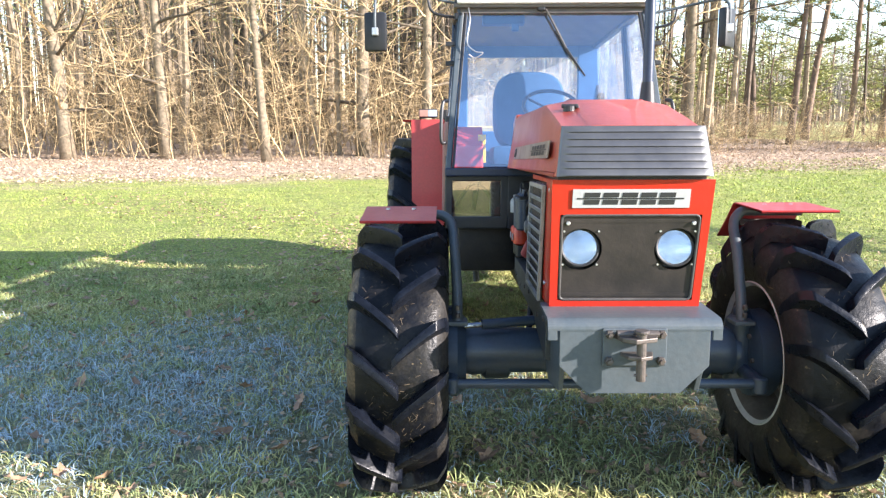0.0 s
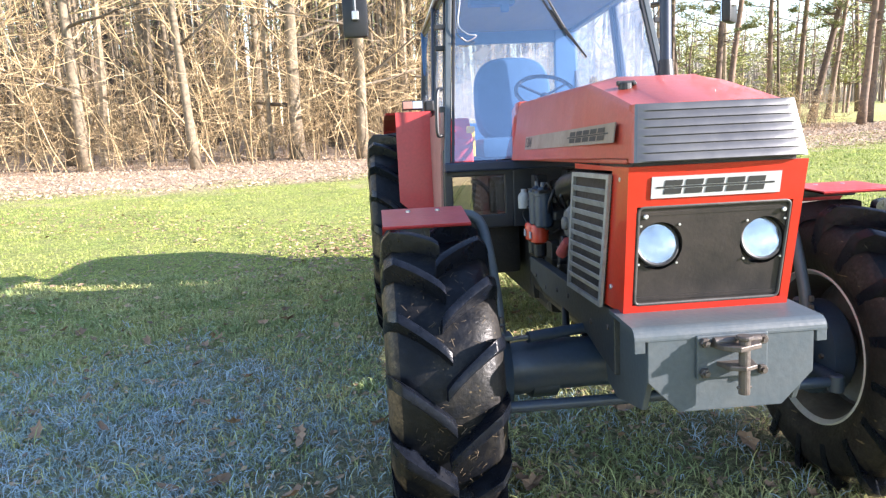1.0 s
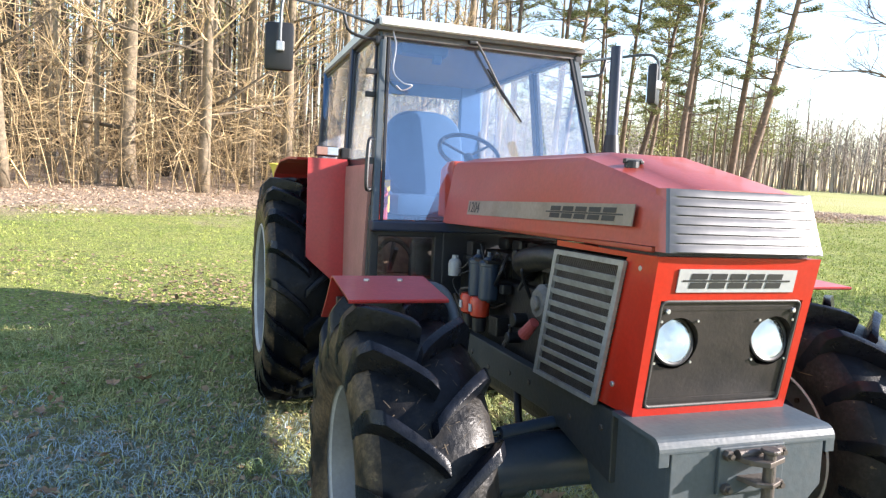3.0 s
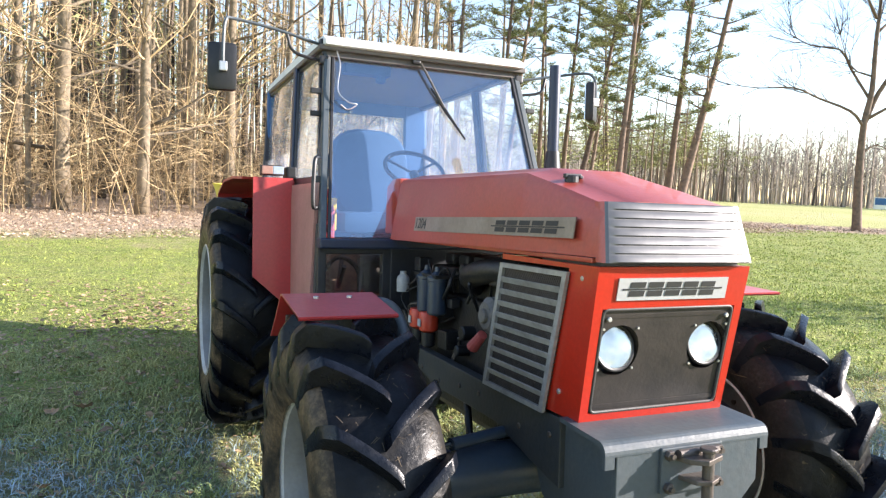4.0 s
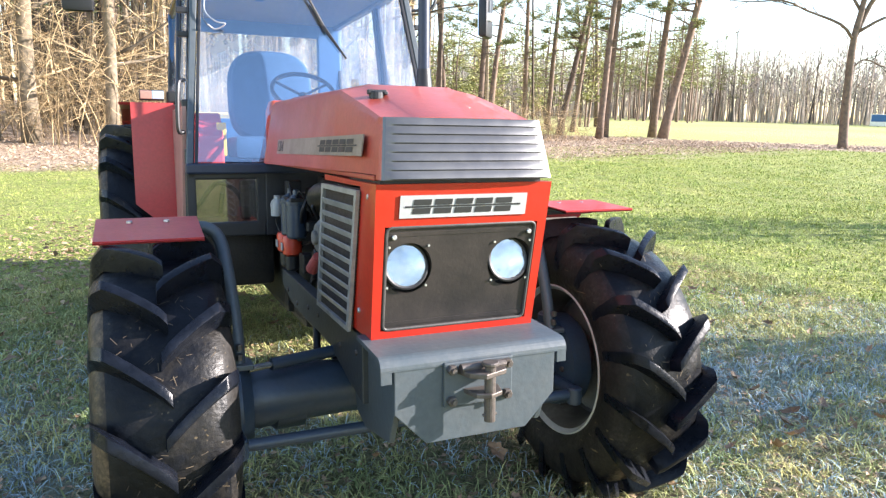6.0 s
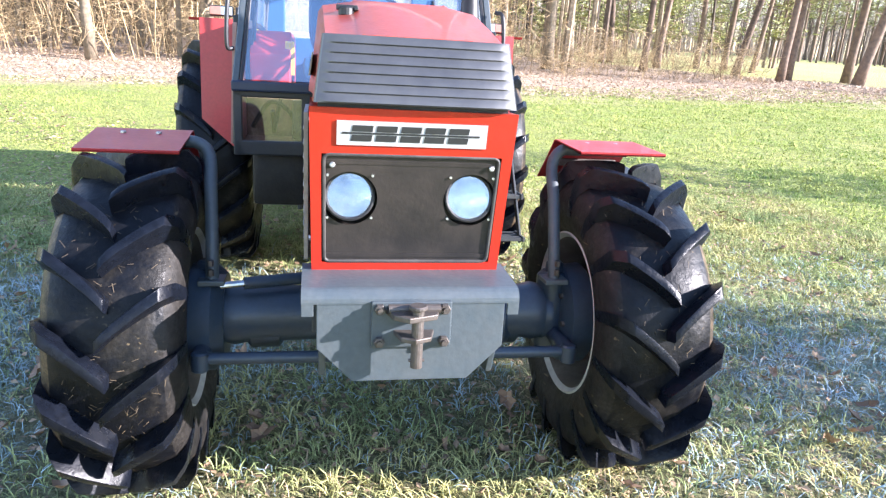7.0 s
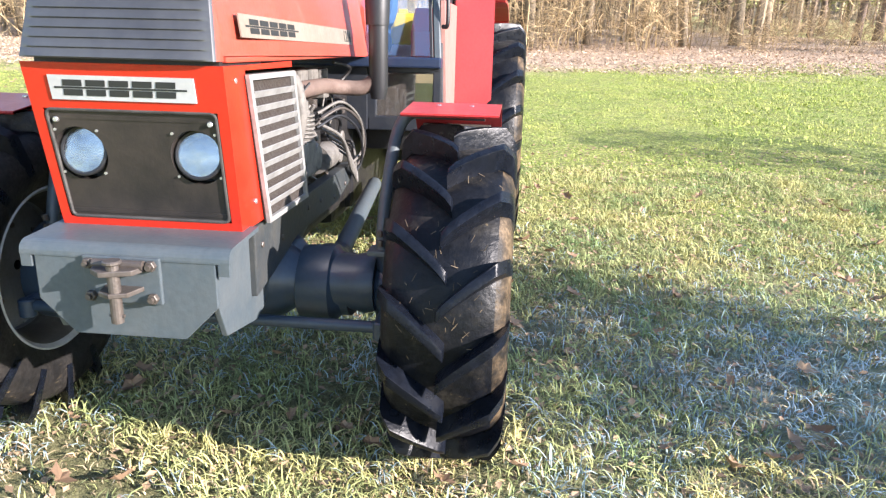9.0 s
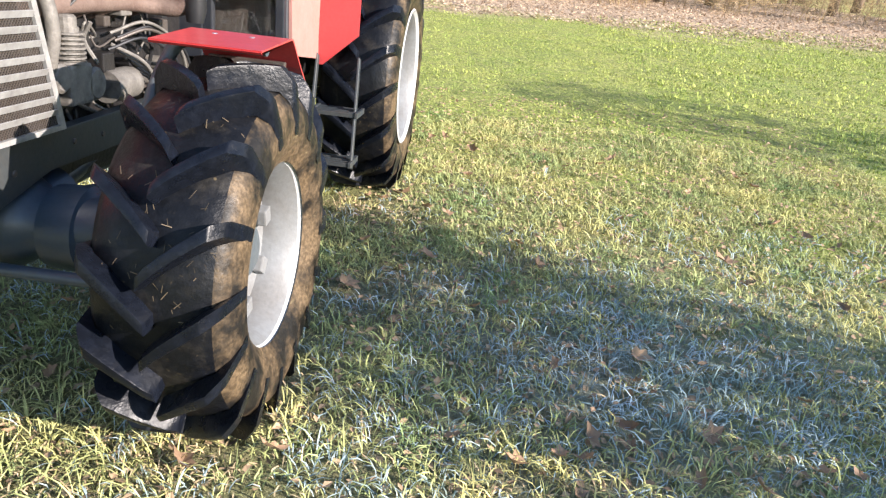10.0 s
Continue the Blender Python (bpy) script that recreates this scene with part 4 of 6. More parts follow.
for sx in (-1, 1):
    bm = disc(bmesh.new(), (sx * 0.655, AY - 0.02, AZ - 0.14), 0.065, 0.32, "z", 18, 0.02)
    disc(bm, (sx * 0.655, AY - 0.02, AZ + 0.17), 0.035, 0.05, "z", 14, 0.01)
    tube(bm, [(sx * 0.655, AY, AZ - 0.06), (sx * 0.655, AY - 0.25, AZ - 0.07)], 0.032, 10)
    disc(bm, (sx * 0.655, AY - 0.25, AZ - 0.11), 0.03, 0.07, "z", 12, 0.006)
    lathe(bm, [(0, 0.01), (0, 0.15), (0.02, 0.195), (0.10, 0.20), (0.14, 0.16), (0.14, 0.01)], "x", 28, m=Matrix.Translation((sx * 0.70 - 0.03, AY, AZ)))
    part("steering_knuckle", bm, AXLE_PAINT, axle, smooth=True)
    if sx > 0:
        bm = lathe(bmesh.new(), [(-0.05, 0.10), (-0.03, 0.142), (0.09, 0.150), (0.11, 0.125), (0.16, 0.105)], "x", 32, m=Matrix.Translation((0.345, AY, AZ)))
        lathe(bm, [(0.02, 0.115), (0.16, 0.092), (0.23, 0.070), (0.25, 0.058), (0.33, 0.052)], "y", 24, m=Matrix.Translation((0.372, AY, AZ + 0.02)))
        part("drive_housing", bm, AXLE_PAINT, axle, "round drive housing with a neck", smooth=True)
        part("drive_shaft_tube", tube(bmesh.new(), [(0.370, AY + 0.30, AZ + 0.02), (0.285, 1.42, 0.66)], 0.040, 18), GREY_PAINT, axle, "long grey shaft tube", smooth=True)
        for k in range(5):
            z0 = 1.02 - 0.03 * k
            part("fuel_pipe", tube(bmesh.new(), smooth_path([(0.22, 0.50 + 0.05 * k, z0 + 0.08), (0.30, 0.62 + 0.04 * k, z0), (0.31, 0.74 + 0.03 * k, 0.86 - 0.02 * k), (0.27, 0.95, 0.83 + 0.03 * k), (0.20, 1.05, 0.95)]), 0.0075, 8), ENGINE_PALE, engine, smooth=True)
    bm = lathe(bmesh.new(), [(-0.02, 0.088), (0.0, 0.118), (0.10, 0.120), (0.12, 0.100), (0.19, 0.094), (0.21, 0.108), (0.24, 0.108), (0.25, 0.08)], "x", 28, m=Matrix.Translation((sx * 0.40, AY, AZ)) @ Matrix.Scale(sx, 4, (1, 0, 0)))
    bmesh.ops.recalc_face_normals(bm, faces=bm.faces[:])
    part("axle_casting", bm, AXLE_PAINT, axle, "stepped axle casting", smooth=True)
    for k in range(8):
        a = k * math.tau / 8
        part("knuckle_bolt", disc(bmesh.new(), (sx * 0.695 - 0.03 * sx - 0.006, AY + 0.14 * math.cos(a), AZ + 0.14 * math.sin(a)), 0.011, 0.014, "x", 6), STEEL, axle)
    # mudguard on a bent pipe
    guard = empty("front_mudguard", None, tractor)
    # one sheet with a fold over the axle: a shallow front flap and a steep rear one, its front edge rolled under
    x0, x1 = (-1.056, -0.722) if sx < 0 else (0.692, 1.028)
    zf, zt = (1.172, 1.214) if sx < 0 else (1.213, 1.229)
    prof = [(-0.135, zf - 0.012), (-0.139, zf), (0.155, zt), (0.175, zt - 0.004), (0.270, zt - 0.100), (0.360, zt - 0.178)]
    prof += [(y - 0.004, z - 0.005) for y, z in prof[:0:-1]]
    part("guard_sheet", prism(prof, "x", x0, x1), RED_FENDER, guard, "folded crimson sheet")
    for f in (0.32, 0.68):
        xx = x0 + (x1 - x0) * f
        part("guard_bolt", disc(bmesh.new(), (xx, 0.085, zt - 0.012), 0.010, 0.010, "z", 10, 0.002), ALU, guard)
    part("guard_bracket", boxes(((x0 + 0.03, 0.215, zt - 0.115), (x1 - 0.04, 0.235, zt - 0.085), 0.004)), STEEL, guard, "rusty bracket under the sheet")
    part("guard_pipe", tube(bmesh.new(), smooth_path([(sx * 0.628, AY - 0.10, AZ + 0.16), (sx * 0.630, AY - 0.06, AZ + 0.30), (sx * 0.640, AY + 0.02, 1.02), (sx * 0.652, 0.06, 1.130), (sx * 0.690, 0.08, zt - 0.040), (sx * 0.76, 0.085, zt - 0.034), (sx * 0.97, 0.085, zt - 0.034)]), 0.023, 14), GREY_PAINT, guard, "bent blue-grey pipe", smooth=True)
    part("pipe_flange", boxes(((sx * 0.628 - 0.045, AY - 0.14, AZ + 0.155), (sx * 0.628 + 0.045, AY - 0.05, AZ + 0.175), 0.005)), GREY_PAINT, guard)
    for dz in (0.19, 0.225):
        part("guard_bolt", disc(bmesh.new(), (sx * 0.628, AY - 0.125, AZ + dz), 0.011, 0.022, "z", 6, 0.002), STEEL, guard)


# wheels: lugged tyre, rim, disc, hub
def tyre_mesh(rad, width, rim, lugs, lug_h, lug_w, outer):
    """A carcass turned round x with slanting lugs that meet past the middle; the arms run up and out as seen from the front."""
    bm = bmesh.new()
    hw = width / 2
    base = rad - lug_h
    prof = [(-hw * 0.82, rim), (-hw * 0.93, rim + 0.035), (-hw * 1.02, rim + (base - rim) * 0.32), (-hw * 1.03, rim + (base - rim) * 0.55), (-hw * 0.96, base - 0.055), (-hw * 0.80, base - 0.022), (-hw * 0.45, base - 0.004), (0, base)]
    prof = prof + [(-a, r) for a, r in prof[-2::-1]]
    n = 72
    rings = []
    for al, r in prof:
        rings.append([bm.verts.new((al, -math.sin(k * math.tau / n) * r, math.cos(k * math.tau / n) * r)) for k in range(n)])
    for a, b in zip(rings, rings[1:]):
        for k in range(n):
            bm.faces.new((a[k], a[(k + 1) % n], b[(k + 1) % n], b[k]))
    bmesh.ops.recalc_face_normals(bm, faces=bm.faces[:])
    me = bpy.data.meshes.new("tyre")
    for f_ in bm.faces:
        c = f_.calc_center_median()
        if abs(c.x) > hw * 0.80 and math.hypot(c.y, c.z) < base - 0.03:
            f_.material_index = 2 if c.x * outer > 0 else 1
    bm.to_mesh(me)
    bm.free()
    me.materials.append(TREAD)
    me.materials.append(MUD)
    me.materials.append(MUD_WALL)
    me.polygons.foreach_set("use_smooth", [True] * len(me.polygons))
    me.set_sharp_from_angle(angle=radians(65))
    return me


def lug_mesh(rad, width, lug_h, lug_w, side):
    """One rubber bar, from just past the middle of the tread out over the shoulder."""
    hw, base = width / 2, rad - lug_h
    bm = bmesh.new()

    def surf(x, out, a):
        ax = abs(x) / hw
        r = base - 0.02 * max(0, ax - 0.45) ** 1.5
        if ax > 0.9:
            r = base - 0.02 - (ax - 0.9) * 0.4
        return Vector((x, -math.sin(a) * (r + out), math.cos(a) * (r + out)))

    secs = []
    for s in (0.0, 0.1, 0.25, 0.45, 0.65, 0.82, 0.95, 1.0, 1.08):
        x = side * (-0.06 * hw + s * hw * 1.05) if s <= 1.0 else side * hw * 1.04
        mid = -(0.60 * s ** 0.85) * hw * 1.5 / rad
        w = lug_w * (0.84 + 0.12 * s) / rad
        h = lug_h * (0.9 if s == 0.0 else 1.0 if s < 0.95 else 0.93 if s <= 1.0 else 0.3)
        drop = 0.0 if s <= 1.0 else -0.06
        secs.append([bm.verts.new(surf(x, -0.012 + drop, mid - w * 0.60)), bm.verts.new(surf(x, h + drop * 0.6, mid - w * 0.47)),
                     bm.verts.new(surf(x, h + drop * 0.6, mid + w * 0.47)), bm.verts.new(surf(x, -0.012 + drop, mid + w * 0.60))])
    for a, b in zip(secs, secs[1:]):
        for q in range(3):
            bm.faces.new((a[q], a[q + 1], b[q + 1], b[q]))
    bm.faces.new(secs[0][::-1])
    bm.faces.new(secs[-1])
    bmesh.ops.recalc_face_normals(bm, faces=bm.faces[:])
    ridge = [e for e in bm.edges if len(e.link_faces) == 2 and e.calc_face_angle(0.0) > 0.6 and all((v.co.yz.length > base + lug_h * 0.5) for v in e.verts)]
    bmesh.ops.bevel(bm, geom=ridge, offset=0.006, segments=2, affect="EDGES", profile=0.6)
    me = bpy.data.meshes.new("lug")
    bm.to_mesh(me)
    bm.free()
    me.materials.append(RUBBER)
    me.polygons.foreach_set("use_smooth", [True] * len(me.polygons))
    me.set_sharp_from_angle(angle=radians(38))
    return me


def wheel(name, label, rad, width, rim, lugs, lug_h, lug_w, mid, sx, out):
    w = tagged(empty(name, Matrix.Translation(mid), tractor), label)
    ty = new("tyre", tyre_mesh(rad, width, rim, lugs, lug_h, lug_w, sx))
    ty.parent = w
    tagged(ty, "wet black tyre with muddy sidewalls")
    for side in (-1, 1):
        me = lug_mesh(rad, width, lug_h, lug_w, side)
        for k in range(lugs):
            lug = new("lug", me)
            lug.parent = w
            lug.matrix_basis = Matrix.Rotation((k + (0.5 if side > 0 else 0)) * math.tau / lugs, 4, "X")
    # the rim's inner lip stands out, the outer one lies inside the tyre wall
    lo, hi = (-width / 2 * 0.87, width / 2 * out) if sx > 0 else (-width / 2 * out, width / 2 * 0.87)
    for side, end in ((-1, lo), (1, hi)):
        lip = [(end, rim + 0.022), (end + side * 0.006, rim + 0.012), (end - side * 0.012, rim - 0.004)]
        well = [lip[-1], (end - side * 0.05, rim - 0.03), (end * 0.3, rim - 0.045), (0.0, rim - 0.045)]
        bm = lathe(bmesh.new(), lip, "x", 56)
        bmesh.ops.delete(bm, geom=[f_ for f_ in bm.faces if len(f_.verts) > 4], context="FACES")
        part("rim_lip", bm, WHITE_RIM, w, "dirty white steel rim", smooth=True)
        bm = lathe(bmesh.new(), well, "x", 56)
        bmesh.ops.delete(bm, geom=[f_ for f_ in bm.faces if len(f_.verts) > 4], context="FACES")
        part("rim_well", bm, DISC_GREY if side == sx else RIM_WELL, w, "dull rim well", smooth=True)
    s = sx
    bm = lathe(bmesh.new(), [(s * 0.030, rim - 0.040), (s * 0.018, rim - 0.07), (s * 0.004, rim * 0.66), (s * -0.006, rim * 0.5), (s * -0.006, 0.02)], "x", 40)
    bmesh.ops.delete(bm, geom=[f_ for f_ in bm.faces if len(f_.verts) > 4], context="FACES")
    part("wheel_disc", bm, DISC_GREY, w, "dull white wheel disc", smooth=True)
    for k in range(8):
        a = k * math.tau / 8 + 0.2
        part("wheel_lug", boxes(((s * 0.040 - 0.018, -0.030, rim - 0.100), (s * 0.040 + 0.018, 0.030, rim - 0.044), 0.006)), DISC_GREY, w).matrix_basis = Matrix.Rotation(a, 4, "X")
    bm = lathe(bmesh.new(), [(s * -0.006, rim * 0.44), (s * 0.020, rim * 0.42), (s * 0.035, rim * 0.30), (s * 0.075, rim * 0.27), (s * 0.085, rim * 0.2), (s * 0.085, 0.005)], "x", 32)
    bmesh.ops.delete(bm, geom=[f_ for f_ in bm.faces if len(f_.verts) > 4 and f_.calc_center_median().x * s < 0.02], context="FACES")
    part("hub", bm, GREY_PAINT, w, "grey hub", smooth=True)
    for k in range(8):
        a = k * math.tau / 8
        part("wheel_nut", disc(bmesh.new(), (-0.010 if s > 0 else -0.020, rim * 0.53 * math.cos(a), rim * 0.53 * math.sin(a)), 0.012, 0.03, "x", 6), STEEL, w)
    return w


def stuck_straw(w, rad, width, lug_h, seed):
    """Bits of straw and grass stuck in the mud between the lugs."""
    rng = random.Random(seed)
    clumps = [rng.uniform(0, math.tau) for _ in range(14)]
    v, f = [], []
    for _ in range(330):
        a, x = rng.choice(clumps) + rng.gauss(0, 0.12), rng.gauss(0.0, 0.45) * width / 2
        if abs(x) > width * 0.46:
            continue
        r = rad - lug_h + rng.uniform(-0.004, 0.006) - 0.02 * max(0, abs(x) / (width / 2) - 0.45) ** 1.5
        p = Vector((x, -math.sin(a) * r, math.cos(a) * r))
        out = Vector((0, -math.sin(a), math.cos(a)))
        d = (Vector((rng.uniform(-1, 1), rng.uniform(-1, 1), rng.uniform(-1, 1))).cross(out) + out * rng.uniform(-0.1, 0.35)).normalized()
        s = d.cross(out).normalized() * rng.uniform(0.0006, 0.0014)
        ln = rng.uniform(0.008, 0.030)
        i = len(v)
        for q in (p - s, p + s, p + d * ln + s * 0.6, p + d * ln - s * 0.6):
            v.append((q.x, q.y, q.z))
        f.append((i, i + 1, i + 2, i + 3))
    o = new("stuck_straw", mesh_from("stuck_straw", v, f, MUD_STRAW))
    o.parent = w
    tagged(o, "bits of straw stuck in mud", kind="stuff")


FRONT_R, REAR_R = 0.612, 0.748
for sx in (-1, 1):
    stuck = wheel("front_wheel", "front wheel with a lugged tyre on a white rim", FRONT_R, 0.395, 0.308, 16, 0.064, 0.047, (-0.872 if sx < 0 else 0.893, AY, AZ), sx, 0.80)
    stuck_straw(stuck, FRONT_R, 0.395, 0.064, 20 + sx)
    wheel("rear_wheel", "tall rear wheel with a lugged tyre on a white rim", REAR_R, 0.44, 0.41, 19, 0.058, 0.054, (sx * 0.895, 2.53, 0.850), sx, 0.98)

# cab: posts, sills, panes, roof
cab = empty("cab", None, tractor)


def between(a, b, t):
    return Vector(a).lerp(Vector(b), t)


def bar(a, b, w, d, mat, name, parent, label="", side=(1, 0, 0)):
    """A square post from a to b."""
    a, b = Vector(a), Vector(b)
    up = (b - a).normalized()
    s = (Vector(side) - up * up.dot(Vector(side))).normalized()
    t = up.cross(s)
    bm = bmesh.new()
    rows = [[bm.verts.new(p + s * i * w / 2 + t * j * d / 2) for i, j in ((-1, -1), (1, -1), (1, 1), (-1, 1))] for p in (a, b)]
    for k in range(4):
        bm.faces.new((rows[0][k], rows[0][(k + 1) % 4], rows[1][(k + 1) % 4], rows[1][k]))
    bm.faces.new(rows[0][::-1])
    bm.faces.new(rows[1])
    bmesh.ops.recalc_face_normals(bm, faces=bm.faces[:])
    bmesh.ops.bevel(bm, geom=bm.edges[:], offset=min(w, d) * 0.15, segments=1, affect="EDGES")
    return part(name, bm, mat, parent, label)


for sx in (-1, 1):
    fb, ft = (sx * 0.672, 1.150, 1.33), (sx * 0.582, 1.490, 2.38)
    bar(fb, ft, 0.036, 0.050, GREY_PAINT, "front_post", cab, "grey front post")
    bar((sx * 0.640, 1.138, 1.375), (sx * 0.552, 1.470, 2.365), 0.016, 0.020, BLACK, "screen_rubber", cab)
    bar((sx * 0.690, 1.90, 1.00), (sx * 0.612, 2.08, 2.40), 0.05, 0.07, CAB_BLUE, "door_post", cab)
    bar((sx * 0.660, 3.02, 1.60), (sx * 0.605, 3.10, 2.40), 0.05, 0.05, CAB_BLACK, "rear_post", cab)
    bar((sx * 0.585, 1.47, 2.385), (sx * 0.60, 3.14, 2.385), 0.05, 0.05, CAB_BLACK, "roof_rail", cab, side=(1, 0, 0))
    # lower front corner with a small window
    part("corner_frame", boxes(((sx * 0.49 - 0.19, 1.17, 1.295), (sx * 0.49 + 0.19, 1.215, 1.375), 0.008), ((sx * 0.49 - 0.19, 1.17, 1.00), (sx * 0.49 + 0.19, 1.215, 1.075), 0.008),
                               ((sx * 0.315 - 0.03, 1.17, 1.06), (sx * 0.315 + 0.03, 1.215, 1.31), 0.006), ((sx * 0.665 - 0.022, 1.17, 1.00), (sx * 0.665 + 0.022, 1.215, 1.37), 0.006)), CAB_BLACK, cab)
    part("corner_pane", boxes(((sx * 0.49 - 0.16, 1.19, 1.07), (sx * 0.49 + 0.16, 1.195, 1.30), 0)), GLASS, cab, "small lower window").visible_shadow = False
    # door: lower panel, frame, pane
    door = empty("cab_door", None, tractor)
    part("door_panel", slab([(sx * 0.690, 1.24, 1.05), (sx * 0.690, 1.86, 0.98), (sx * 0.690, 1.86, 1.66), (sx * 0.668, 1.24, 1.66)][::sx], 0.02), DOOR_PINK, door, "faded pink lower door panel")
    bar((sx * 0.682, 1.22, 1.05), (sx * 0.672, 1.22, 1.45), 0.028, 0.03, CAB_BLACK, "door_frame", door)
    bar((sx * 0.668, 1.26, 1.45), (sx * 0.600, 1.52, 2.33), 0.028, 0.03, CAB_BLACK, "door_frame", door)
    bar((sx * 0.686, 1.86, 1.00), (sx * 0.612, 2.03, 2.36), 0.026, 0.03, CAB_BLACK, "door_frame", door)
    bar((sx * 0.672, 1.26, 1.67), (sx * 0.660, 1.88, 1.68), 0.050, 0.034, CAB_BLACK, "door_frame", door, side=(0, 0, 1))
    part("door_pane", slab([(sx * 0.665, 1.30, 1.69), (sx * 0.655, 1.86, 1.69), (sx * 0.608, 2.01, 2.35), (sx * 0.602, 1.52, 2.35)][::sx], 0.005), DUSTY_GLASS, door, "door glass").visible_shadow = False
    part("door_handle", tube(bmesh.new(), smooth_path([(sx * 0.685, 1.21, 1.53), (sx * 0.712, 1.19, 1.55), (sx * 0.704, 1.20, 1.76), (sx * 0.672, 1.24, 1.79)]), 0.011, 9), BLACK, door, "black grab handle", smooth=True)
    for z in (2.02, 2.14):
        part("door_hinge", boxes(((sx * 0.655 - 0.03, 1.40, z), (sx * 0.655 + 0.03, 1.425, z + 0.03), 0.005)), BLACK, door)
    part("door_latch", boxes(((sx * 0.70 - 0.03, 1.79, 1.70), (sx * 0.70 + 0.03, 1.93, 1.77), 0.012)), BLACK, door)
    part("rear_side_pane", slab([(sx * 0.655, 2.02, 1.72), (sx * 0.640, 3.02, 1.72), (sx * 0.608, 3.10, 2.36), (sx * 0.612, 2.12, 2.36)][::sx], 0.005), DUSTY_GLASS, cab, "rear side window").visible_shadow = False
    bar((sx * 0.665, 1.94, 1.70), (sx * 0.650, 3.04, 1.70), 0.03, 0.03, CAB_BLACK, "side_sill", cab, side=(0, 0, 1))

part("windscreen", slab([(-0.640, 1.142, 1.385), (0.640, 1.142, 1.385), (0.552, 1.472, 2.362), (-0.552, 1.472, 2.362)], -0.006), SCREEN_GLASS, cab, "large leaning windscreen").visible_shadow = False
part("screen_sill", boxes(((-0.69, 1.115, 1.325), (0.69, 1.20, 1.378), 0.010)), CAB_BLUE, cab, "dark blue sill")
part("screen_header", slab([(-0.59, 1.455, 2.355), (0.59, 1.455, 2.355), (0.59, 1.468, 2.415), (-0.59, 1.468, 2.415)], -0.03), GUTTER, cab, "dull brown-grey header")
part("rear_wall", boxes(((-0.64, 3.02, 1.05), (0.64, 3.06, 1.66), 0.01)), INNER_BLUE, cab)
bm = bmesh.new()
box(bm, (-0.64, 3.04, 1.66), (-0.50, 3.09, 2.40), 0.012)
box(bm, (0.45, 3.04, 1.66), (0.64, 3.09, 2.40), 0.012)
box(bm, (-0.62, 3.045, 2.29), (0.64, 3.085, 2.42), 0.012)
part("rear_window_frame", bm, INNER_BLUE, cab, "rear frame in the screen reflection's blue")
part("rear_window", boxes(((-0.50, 3.065, 1.66), (0.45, 3.070, 2.30), 0)), REAR_GLASS, cab, "dusty rear window").visible_shadow = False
part("firewall", boxes(((-0.30, 1.165, 1.0), (0.30, 1.205, 1.36), 0.006)), CAB_BLACK, cab)
part("pedal_box", boxes(((-0.40, 1.40, 1.06), (0.10, 1.46, 1.28), 0.02)), STEEL, cab)
for x in (-0.50, -0.12, 0.30):
    part("pedal", tube(bmesh.new(), [(x, 1.34, 1.22), (x, 1.46, 1.10), (x + 0.04, 1.52, 1.30)], 0.012, 8), STEEL, cab)
part("kick_panel", boxes(((0.33, 1.232, 1.06), (0.655, 1.25, 1.31), 0.004)), STEEL, cab, "dull brown-grey panel behind the corner window")
part("foot_board", slab([(-0.66, 1.62, 1.06), (-0.30, 1.62, 1.06), (-0.30, 1.70, 1.36), (-0.66, 1.70, 1.36)], 0.012), FLOOR_MAT, cab, "dusty brown foot board")
part("door_lining", boxes(((-0.672, 1.26, 1.06), (-0.660, 1.62, 1.36), 0.004)), DOOR_PINK, cab, "faded pink inner side of the door")
part("pedal_linkage", tube(bmesh.new(), smooth_path([(-0.62, 1.50, 1.12), (-0.52, 1.44, 1.26), (-0.42, 1.42, 1.22), (-0.36, 1.46, 1.10)]), 0.013, 8), STEEL, cab, smooth=True)
part("cab_floor", boxes(((-0.66, 1.20, 1.02), (0.66, 3.04, 1.06), 0.005)), FLOOR_MAT, cab, "dusty brown floor mat")
part("console", prism([(1.19, 1.40), (1.42, 1.40), (1.40, 1.66), (1.30, 1.70), (1.19, 1.70)], "x", -0.25, 0.25, 0.012), RED_HOOD, cab, "faded red dash console")
for sx in (-1, 1):
    part("wheel_arch", prism([(1.86, 1.06), (3.02, 1.06), (3.02, 1.52), (2.80, 1.66), (2.02, 1.66), (1.86, 1.52)], "x", sx * 0.42, sx * 0.66, 0.012), RED_FENDER, cab, "red wheel arch inside the cab")
roof = empty("cab_roof", None, tractor)
bm = prism([(1.40, 2.405), (1.405, 2.440), (1.47, 2.468), (2.3, 2.485), (3.15, 2.470), (3.24, 2.440), (3.24, 2.405)], "x", -0.612, 0.612, 0.014)
part("roof_shell", bm, ROOF_WHITE, roof, "white roof panel with rounded edges", smooth=True)
part("roof_gutter", boxes(((-0.634, 1.43, 2.384), (0.634, 3.22, 2.412), 0.006)), GUTTER, roof, "dull brown-grey roof gutter")
part("headliner", boxes(((-0.58, 1.52, 2.384), (0.58, 3.04, 2.398), 0.006)), LINING, roof, "beige headliner")
part("roof_light", boxes(((-0.44, 1.62, 2.315), (-0.16, 1.72, 2.375), 0.012), ((-0.25, 1.60, 2.27), (-0.20, 1.65, 2.315), 0.01)), INNER_BLUE, roof, "roof box with a knob, in the screen reflection's blue")

